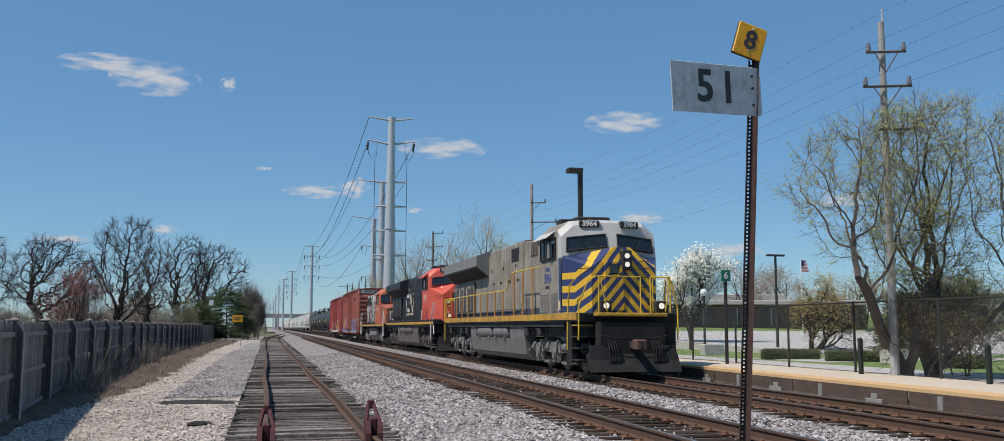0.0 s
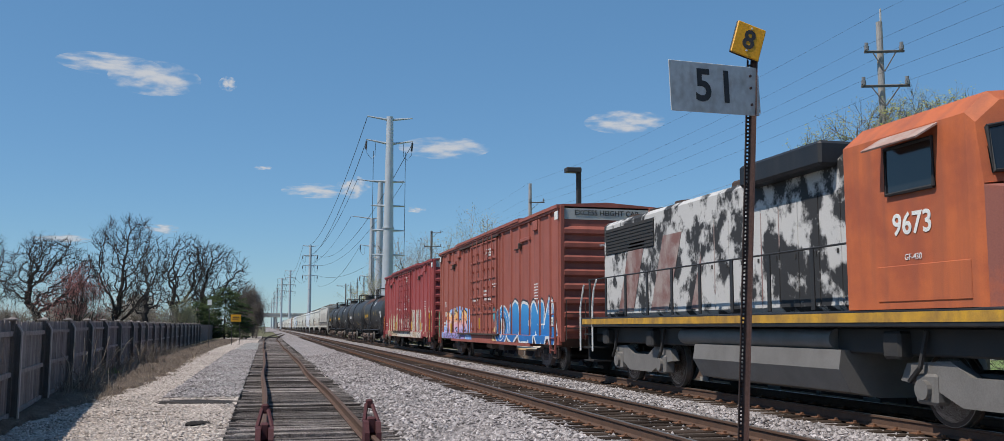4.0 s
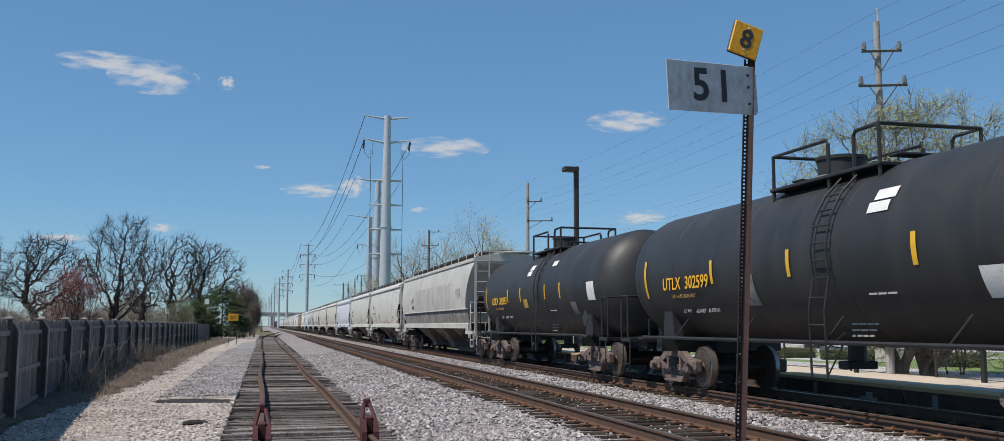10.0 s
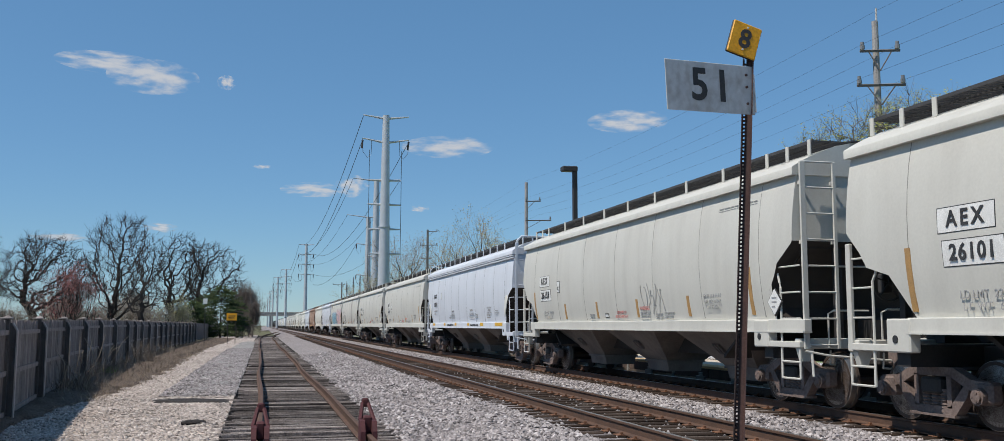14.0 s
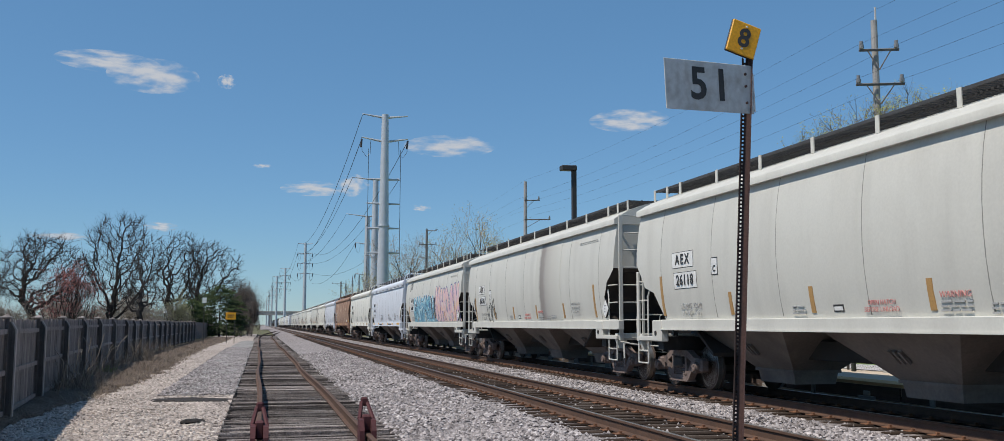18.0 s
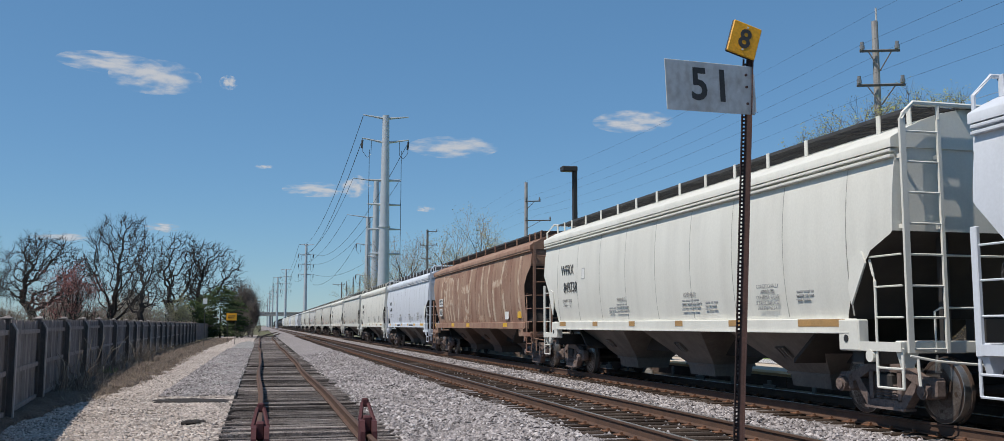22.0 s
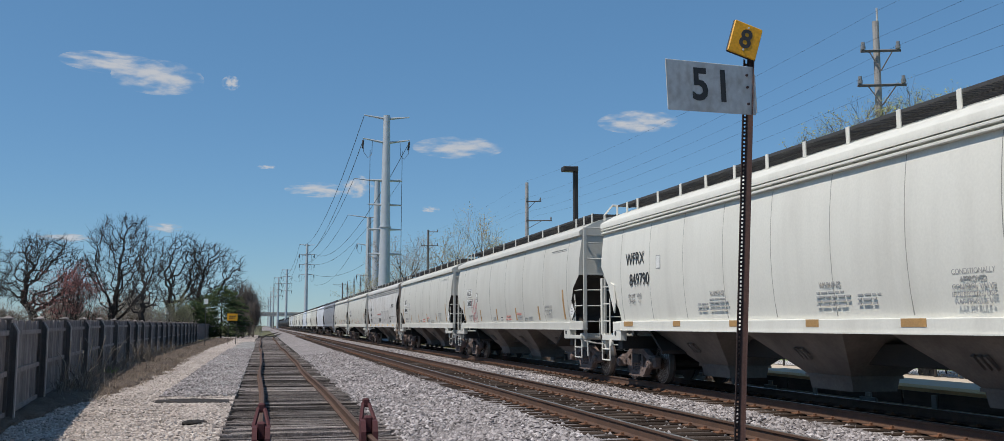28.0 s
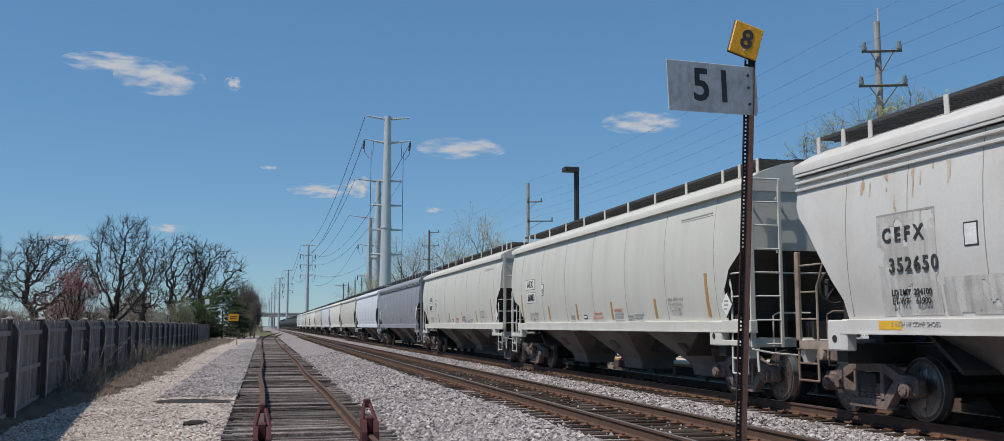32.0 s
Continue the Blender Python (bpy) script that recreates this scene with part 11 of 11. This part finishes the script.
def side_stain():
    """Soot washed down from a hatch: sharp on one side, thinning out on the other."""
    m = bpy.data.materials.new("washed_soot_stain")
    m.use_nodes = True
    nd, ln = m.node_tree.nodes, m.node_tree.links
    tc, mp_, n1, sp, ad, rg, cr = [nd.new("ShaderNode" + q) for q in ("TexCoord", "Mapping", "TexNoise", "SeparateXYZ", "Math", "MapRange", "ValToRGB")]
    ln.new(tc.outputs["Object"], sp.inputs[0])
    ln.new(tc.outputs["Object"], mp_.inputs[0])
    mp_.inputs["Scale"].default_value = (1, 0.8, 3.0)
    ln.new(mp_.outputs[0], n1.inputs["Vector"])
    n1.inputs["Scale"].default_value, n1.inputs["Detail"].default_value = 1.6, 8
    ad.operation = "MULTIPLY_ADD"
    ad.inputs[1].default_value = 0.2
    ln.new(n1.outputs[0], ad.inputs[0])
    ln.new(sp.outputs[1], ad.inputs[2])
    rg.inputs[1].default_value, rg.inputs[2].default_value = -1.52, -4.0
    ln.new(ad.outputs[0], rg.inputs[0])
    el = cr.color_ramp.elements
    clean = (0.53, 0.52, 0.468, 1)
    el[0].color, el[1].color = clean, clean
    for at_, c in ((0.13, clean), (0.22, (0.25, 0.225, 0.205, 1)), (0.33, (0.27, 0.245, 0.225, 1)), (0.44, (0.39, 0.37, 0.335, 1)), (0.68, (0.48, 0.465, 0.42, 1))):
        el.new(at_).color = c
    ln.new(rg.outputs[0], cr.inputs[0])
    ln.new(cr.outputs[0], nd["Principled BSDF"].inputs["Base Color"])
    nd["Principled BSDF"].inputs["Roughness"].default_value = 0.6
    return m


for (kind, tone, num), (a, b) in zip(KINDS, ENDS):
    hc = hopper_car(LABEL[tone], kind, PAINT[tone], (b - a) / 2)
    hl = hc["half"]
    if tone in ("aex", "graff"):
        aex_marks(hc, num, clean=tone == "aex")
    elif tone in ("blue", "cream"):
        plain_marks(hc, "AOKX" if tone == "blue" else "WFRX", num, sill_marks="yellow" if tone == "blue" else "orange", size=0.30 if tone == "blue" else 0.40)
        if tone == "blue":
            for yy in (2.55, -2.62):
                sign_text(hc, "sill_lettering", "DO NOT HAMMER ON CAR", 0.12, yy, 1.36, -1.606, M_BLACK_MARK)
    elif tone == "plain":
        aex_marks(hc, "26077")
    elif tone == "slate":
        plain_marks(hc, "", "", sill_marks=False)
    if num == "26136":
        st = Shape()
        st.loft([[(-bulge(1.5 + 0.097 * q, 0.13) - 0.004, y, 1.5 + 0.097 * q) for y in (-4.2, -1.62)] + [(-bulge(1.5 + 0.097 * q, 0.13) + 0.01, y, 1.5 + 0.097 * q) for y in (-1.62, -4.2)] for q in range(25)])
        part("soot_stain", st, side_stain(), hc, "sooty stain run down the side")
        part("graffiti", scribble(hl - 4.0, 1.85, 1.4, 0.7, -0.006, 31, 0.035, 6, 0.13), M_BLACK_MARK, hc)
        part("graffiti", scribble(hl - 1.1, 2.0, 0.7, 0.6, -0.006, 32, 0.035, 3, 0.13), M_BLACK_MARK, hc)
    if num == "26101":
        for cy, w, sd in ((hl - 3.9, 0.8, 33), (hl - 6.0, 1.0, 34)):
            part("graffiti", scribble(cy, 1.85, w, 0.7, -0.006, sd, 0.03, 4, 0.13), mat("dull_maroon_spray", (0.3, 0.15, 0.14), (0.4, 0.3, 0.28)), hc)
    if num == "26123":
        part("graffiti", scribble(hl - 3.4, 1.95, 1.1, 0.8, -0.006, 36, 0.035, 5, 0.13), mat("pink_red_spray", (0.55, 0.18, 0.2), (0.5, 0.3, 0.3)), hc)
    if num == "26159":
        part("graffiti", scribble(-2.4, 1.95, 1.3, 0.5, -0.006, 37, 0.02, 7, 0.13), M_GREY_MARK, hc)
    if tone == "graff":
        G_TEAL = spray("teal_blue_graffiti", [(0.05, 0.12, 0.26), (0.08, 0.26, 0.40), (0.22, 0.48, 0.55), (0.10, 0.30, 0.45), (0.45, 0.6, 0.62)], 2.2)
        G_PINK = spray("pink_peach_graffiti", [(0.55, 0.34, 0.4), (0.66, 0.46, 0.5), (0.72, 0.50, 0.34), (0.62, 0.40, 0.48), (0.66, 0.55, 0.5)], 1.2)
        M_NAVY = mat("dark_blue_outline", (0.03, 0.07, 0.25), (0.05, 0.10, 0.28))

        def teal_and_pink(Y, Z):
            d = near_strokes(Y, Z, "bnehsi", 5.15, 1.15, 1.66, 0.95, 0.06, 21)
            e = near_strokes(Y, Z, "nhoan", -2.0, 1.16, 1.66, 1.25, 0.08, 22)
            halo = np.maximum(np.abs(Y - 1.6) / 3.7, np.abs(Z - 2.08) / 0.66) + 0.2 * ripple(Y, Z, 23, 2)
            out = np.where(halo < 0.95, 3, -1)
            out = np.where(d < 0.30, 4, out)
            out = np.where(d < 0.27, 0, out)
            out = np.where((d < 0.27) & (np.abs(ripple(Y, Z, 24, 1.4)) < 0.08), 3, out)
            out = np.where((Z < 1.66) & (Y > -2) & (Y < 5), 0, out)
            out = np.where(e < 0.275, 2, out)
            out = np.where(e < 0.225, 1, out)
            return np.where((Z < 1.62) & (Y < -2.1) & (out != 2), 1, out)

        mural(hc, "teal and pink spray-painted letters with dark blue outlines", (-8.0, 5.5, 1.5, 3.25), 0.022, teal_and_pink, lambda y, z: -bulge(z, 0.13) - 0.004, [G_TEAL, G_PINK, M_NAVY, M_OUT, M_WSPRAY])
        part("graffiti", scribble(hl - 2.0, 3.55, 0.9, 0.45, -0.006, 43, 0.03, 5, 0.13), M_BLACK_MARK, hc)
    if tone == "brown":
        pl = Shape()
        x = -bulge(2.6, 0.11) - 0.012
        pl.box(x - 0.004, 6.31, 2.25, x, 7.3, 2.60)
        pl.box(x - 0.004, 6.45, 1.79, x, 7.2, 2.12)
        part("mark_plate", pl, M_WHITE_MARK, hc)
        sign_text(hc, "reporting_mark", "FCTX", 0.32, 6.8, 2.43, x - 0.01, M_BLACK_MARK, 0.006)
        sign_text(hc, "car_number", "346", 0.32, 6.82, 1.95, x - 0.01, M_BLACK_MARK, 0.006)
        fw = mat("faded_white_lettering", (0.50, 0.40, 0.31), (0.34, 0.21, 0.14), rough=0.8, scale=3, mix=1.0, lo=0.42, hi=0.6)
        LINES = ("6.72 2.0, 6.84 2.9, 6.72 3.5, 6.3 3.52, 5.35 3.47, 5.41 2.84, 5.28 2.12, 5.04 1.68", "5.4 2.8, 6.03 2.9, 6.05 2.62, 5.53 2.62, 5.47 2.35, 5.94 2.34, 5.73 1.7",
                 "4.75 3.4, 4.7 2.42, 4.5 1.5", "5.06 3.41, 4.01 3.35, 3.97 2.36, 3.8 1.57", "4.99 2.4, 3.91 2.4", "0.12 3.6, 0.37 3.0, 1.88 2.86, 0.38 2.8, 0.64 1.97, 1.65 1.55", "-2.0 3.5, -1.98 2.7",
                 "-3.13 3.6, -2.92 2.87, -3.23 1.74", "-1.58 2.5, -1.35 1.65, -2.13 1.62", "-5.0 2.92, -3.94 2.87, -4.05 1.6", "-5.5 3.65, -5.23 2.97", "-7.74 3.6, -7.57 2.55, -7.9 1.6", "-5.44 2.57, -5.6 1.82, -5.8 1.57",
                 "2.9 3.3, 2.6 2.4, 2.9 1.6", "1.2 2.3, 0.9 1.6")

        def faded(Y, Z):
            d = np.full(Y.shape, 9.0)
            for text in LINES:
                q = [tuple(float(u) for u in w.split()) for w in text.split(",")]
                for (ya, za), (yb, zb) in zip(q, q[1:]):
                    t = np.clip(((Y - ya) * (yb - ya) + (Z - za) * (zb - za)) / ((yb - ya) ** 2 + (zb - za) ** 2), 0, 1)
                    d = np.minimum(d, np.hypot(Y - ya - t * (yb - ya), Z - za - t * (zb - za)))
            out = np.where(d + 0.05 * ripple(Y, Z, 36, 4) < 0.12, 0, -1)
            wash = (ripple(Y, Z * 0.15, 37, 2.5) > 0.55) & (Z > 1.6) & (Z < 3.8) & (ripple(Y * 3, Z, 38, 4) > -0.1)
            return np.where((out < 0) & wash, 1, out)

        mural(hc, "worn-off white lettering and pale runs", (-hl + 1.2, hl - 1.8, 1.5, 3.72), 0.04, faded, lambda y, z: -bulge(z, 0.11) - 0.003,
              [fw, mat("pale_run_marks", (0.30, 0.19, 0.13), (0.37, 0.26, 0.19), rough=0.8, scale=3, mix=1.0)], "faded_lettering")
        for yy in (hl - 0.95, hl - 5.2, 0.6, -hl + 3.3):
            part("reflector_strip", Shape().box(-1.606, yy - 0.3, 1.30, -1.60, yy + 0.3, 1.44), M_YELLOW_MARK, hc)
        part("reflector_strip", Shape().box(-1.56, -hl + 1.25, 1.6, -1.5, -hl + 1.7, 1.85), M_YELLOW_MARK, hc)
        part("notice_board", Shape().box(-bulge(1.9, 0.11) - 0.006, -6.2, 1.57, -bulge(1.9, 0.11), -5.68, 1.84), M_WHITE_MARK, hc)
    if tone == "cefx":
        rusty = mat("rust_brown_end_steel", (0.33, 0.27, 0.22), (0.17, 0.115, 0.085), rough=0.8, scale=1.6, mix=1.0, fine=0.2)
        for ob in list(hc.children):
            if ob.name.split(".")[0] in ("end_ladder", "ladder_rung", "ladder_stile", "sill_step", "end_grab_iron", "end_platform_bracket"):
                ob.data = ob.data.copy()
                ob.data.materials.clear()
                ob.data.materials.append(rusty)
        M_SCRAPE = mat("bare_scraped_patch", (0.53, 0.52, 0.50), (0.40, 0.385, 0.365), rough=0.75, scale=2.2, mix=1.0, fine=0.15, streak=(0.26, 0.245, 0.23), sscale=(3, 9, 1.0), samt=0.75)
        M_EDGE = mat("dark_scrape_edge", (0.26, 0.25, 0.24), (0.4, 0.39, 0.38))

        def scraped(Y, Z):
            rag = 0.03 * ripple(Y, Z, 41, 5)
            inside = ((Y < -0.1) & (Y > -4.65) & (Z < 2.37 + rag)) | ((Y < 5.65) & (Y > 1.9) & (Z < 1.98 + 0.6 * rag)) | ((Y < 6.95) & (Y > 5.72) & (Z < 2.90 + 0.5 * rag))
            out = np.where(inside & (ripple(Y, Z, 42, 2.5) > -0.55), 0, -1)
            rim = (np.abs(Z - 2.37 - rag) < 0.014) & (Y < -0.1) & (Y > -4.65) | (np.abs(Z - 1.98 - rag) < 0.012) & (Y < -5.3) | (np.abs(Z - 2.9) < 0.012) & (Y > 5.72) & (Y < 6.95) | (np.abs(Y - 6.95) < 0.014) & (Z < 2.9) | (np.abs(Y + 0.1) < 0.012) & (Z < 2.37)
            return np.where(rim, 1, out)

        mural(hc, "scraped grey patches low on the side", (-7.6, 7.0, 1.5, 2.95), 0.03, scraped, lambda y, z: -bulge(z, 0.11) - 0.003, [M_SCRAPE, M_EDGE], "scraped_patch")
        sign_text(hc, "reporting_mark", "CEFX", 0.27, 6.38, 2.6, -bulge(2.62, 0.11) - 0.014, M_BLACK_MARK, 0.006, 1.55)
        sign_text(hc, "car_number", "352650", 0.27, 6.2, 2.18, -bulge(2.22, 0.11) - 0.014, M_BLACK_MARK, 0.006, 1.3)
        sign_text(hc, "load_lettering", "LD LMT  224100\nLT WT    61900", 0.12, 6.3, 1.75, -bulge(1.8, 0.11) - 0.014, M_BLACK_MARK, 0.002)
        sign_text(hc, "warning_lettering", "DO NOT HAMMER ON CAR", 0.15, 1.0, 2.17, -bulge(2.2, 0.11) - 0.014, M_RED_MARK, 0.0, 1.1)
        mural(hc, "rust run down from the roof edge", (5.0, 7.4, 2.9, 3.5), 0.03, lambda Y, Z: np.where((ripple(Y * 2.5, Z * 0.35, 44, 3) > 0.42 + 0.9 * (3.5 - Z)) , 0, -1), lambda y, z: -bulge(z, 0.11) - 0.003,
              [mat("rust_runs", (0.42, 0.30, 0.20), (0.50, 0.44, 0.37), rough=0.8, scale=4, mix=1.0)], "rust_stain")
        sign_text(hc, "panel_lettering", "THERMAL BOND EXTERIOR", 0.10, -6.5, 2.72, -bulge(2.74, 0.11) - 0.014, M_BLACK_MARK, 0.001)
        part("small_lettering", bars(Shape(), -5.75, 2.62, [1.3], 0.07, 0.03, -bulge(2.6, 0.11) - 0.006, 0.01), M_BLACK_MARK, hc)
        for y0, y1, z0, z1 in ((-5.05, -4.82, 1.78, 1.95), (-5.35, -5.12, 1.78, 1.95), (-5.35, -4.86, 1.58, 1.7)):
            on_side("stencil_panel", hc, y0, y1, z0, z1, M_BLACK_MARK, 0.11, 0.005)
        part("small_lettering", bars(Shape(), -6.0, 1.95, [0.4, 0.4, 0.35], 0.05, 0.05, -bulge(1.85, 0.11) - 0.006, 0.01), M_GREY_MARK, hc)
        on_side("plate_stencil", hc, 4.95, 5.2, 2.34, 2.64, M_BLACK_MARK, 0.11, 0.004)
        on_side("plate_face", hc, 4.97, 5.18, 2.36, 2.62, M_WHITE_MARK, 0.11, 0.007)
        part("small_lettering", bars(Shape(), 1.5, 1.9, [1.2, 1.5, 1.5, 1.3], 0.04, 0.035, -bulge(1.8, 0.11) - 0.006, 0.01), M_BLACK_MARK, hc)
        part("placard", Shape().cbox((-bulge(1.75, 0.11) - 0.01, -2.16, 1.75), (0.014, 0.16, 0.16), Matrix.Rotation(radians(45), 4, "X")), M_BLACK_MARK, hc)
        for yy in (6.73, 3.4, 1.07, -1.43, -4.2, -7.0):
            part("reflector_strip", Shape().box(-1.606, yy - 0.25, 1.31, -1.60, yy + 0.25, 1.43), M_YELLOW_MARK, hc)
        sign_text(hc, "sill_lettering", "3 INCH HF COMP SHOES", 0.09, hl - 2.9, 1.38, -1.606, M_GREY_MARK)
        for i in range(3):
            part("eave_bead", Shape().rbox(-1.59, -hl, 3.53 + 0.12 * i, -1.46, hl, 3.58 + 0.12 * i, 0.01), P_CEFX, hc)
    if tone == "grey":
        lg = Shape().rbox(-1.69, -hl + 0.9, 2.05, -1.60, hl - 0.9, 2.09, 0.01)
        part("side_ledge", lg, P_GREY, hc)
        part("graffiti", scribble(hl - 4.3, 2.75, 0.9, 0.3, -0.006, 51, 0.02, 5, 0.16), M_BLACK_MARK, hc)
        part("graffiti", scribble(-hl + 2.8, 2.75, 1.1, 0.4, -0.006, 52, 0.02, 5, 0.16), M_BLACK_MARK, hc)
        sign_text(hc, "car_number", "903030", 0.27, 5.75, 2.36, -bulge(2.4, 0.16) - 0.014, M_BLACK_MARK)
        M_DARKBAND = mat("dark_road_grime", (0.14, 0.13, 0.122), (0.23, 0.21, 0.195), rough=0.85, scale=1.4, mix=1.0, fine=0.15, streak=(0.3, 0.285, 0.27), sscale=(3, 7, 1.0), samt=0.6)
        M_PATCH = mat("worn_grey_patch", (0.36, 0.35, 0.335), (0.47, 0.455, 0.42), rough=0.8, scale=1.2, mix=1.0, streak=(0.2, 0.195, 0.19), sscale=(3, 5, 0.6), samt=0.6)

        def grime(Y, Z):
            rag = 0.05 * ripple(Y, Z, 61, 4)
            out = np.where((Y < 5.2) & (Y > -5.6) & (Z < 3.3 + 0.5 * rag) & (Z > 2.1), 1, -1)
            return np.where((Z < 2.06 + rag) & (ripple(Y, Z * 0.4, 62, 3) > -0.75), 0, out)

        mural(hc, "dark road grime along the lower side", (-hl + 0.9, hl - 0.9, 1.5, 3.4), 0.035, grime, lambda y, z: -bulge(z, 0.16) - 0.003, [M_DARKBAND, M_PATCH], "grime_band")
    enter(hc, (a + b) / 2)

# far cars behind: built with fewer pieces
y = 603.2
for i in range(10):
    tone = ("blue", "aex", "cream", "blue", "aex", "cream", "aex", "aex", "blue", "aex")[i]
    hc = hopper_car(LABEL[tone], "round", PAINT[tone], 8.6, False)
    y += 18.7
    enter(hc, y - 8.6)
for i in range(20):
    tk = tank_car("black tank car far down the line", full=False)
    tank_top(tk, "rear_ladder")
    enter(tk, y + 9.5 + 16.4 * i)


def motions():
    for car, c in TRAIN:
        walk(car, [(t, pose(XT, c - V * t, 0)) for t in (0, 8, 16, 24, 32)])
    # the clouds drift slowly to the right
    for c, (x, y, z), yaw in CLOUDS:
        far = 60 if x > 300 else 22
        walk(c, [(0, pose(x, y, z, 0, 0, yaw)), (16, pose(x + far / 2, y, z, 0, 0, yaw)), (32, pose(x + far, y, z, 0, 0, yaw))])
    # every wheelset turns at the pace of the train; those of one size share their keys
    for store, r in ((WHEELS_S, 0.457), (WHEELS_L, 0.533)):
        step = 1 / FPS
        rate = math.degrees(V / r)
        walk(store[0], [(k * step, pose(0, 0, 0, rate * k * step, 0, 0)) for k in range(int(32 / step) + 1)])
        first = store[0].animation_data
        for w in store[1:]:
            w.rotation_mode = "QUATERNION"
            w.animation_data_create()
            w.animation_data.action = first.action
            w.animation_data.action_slot = first.action_slot


motions()
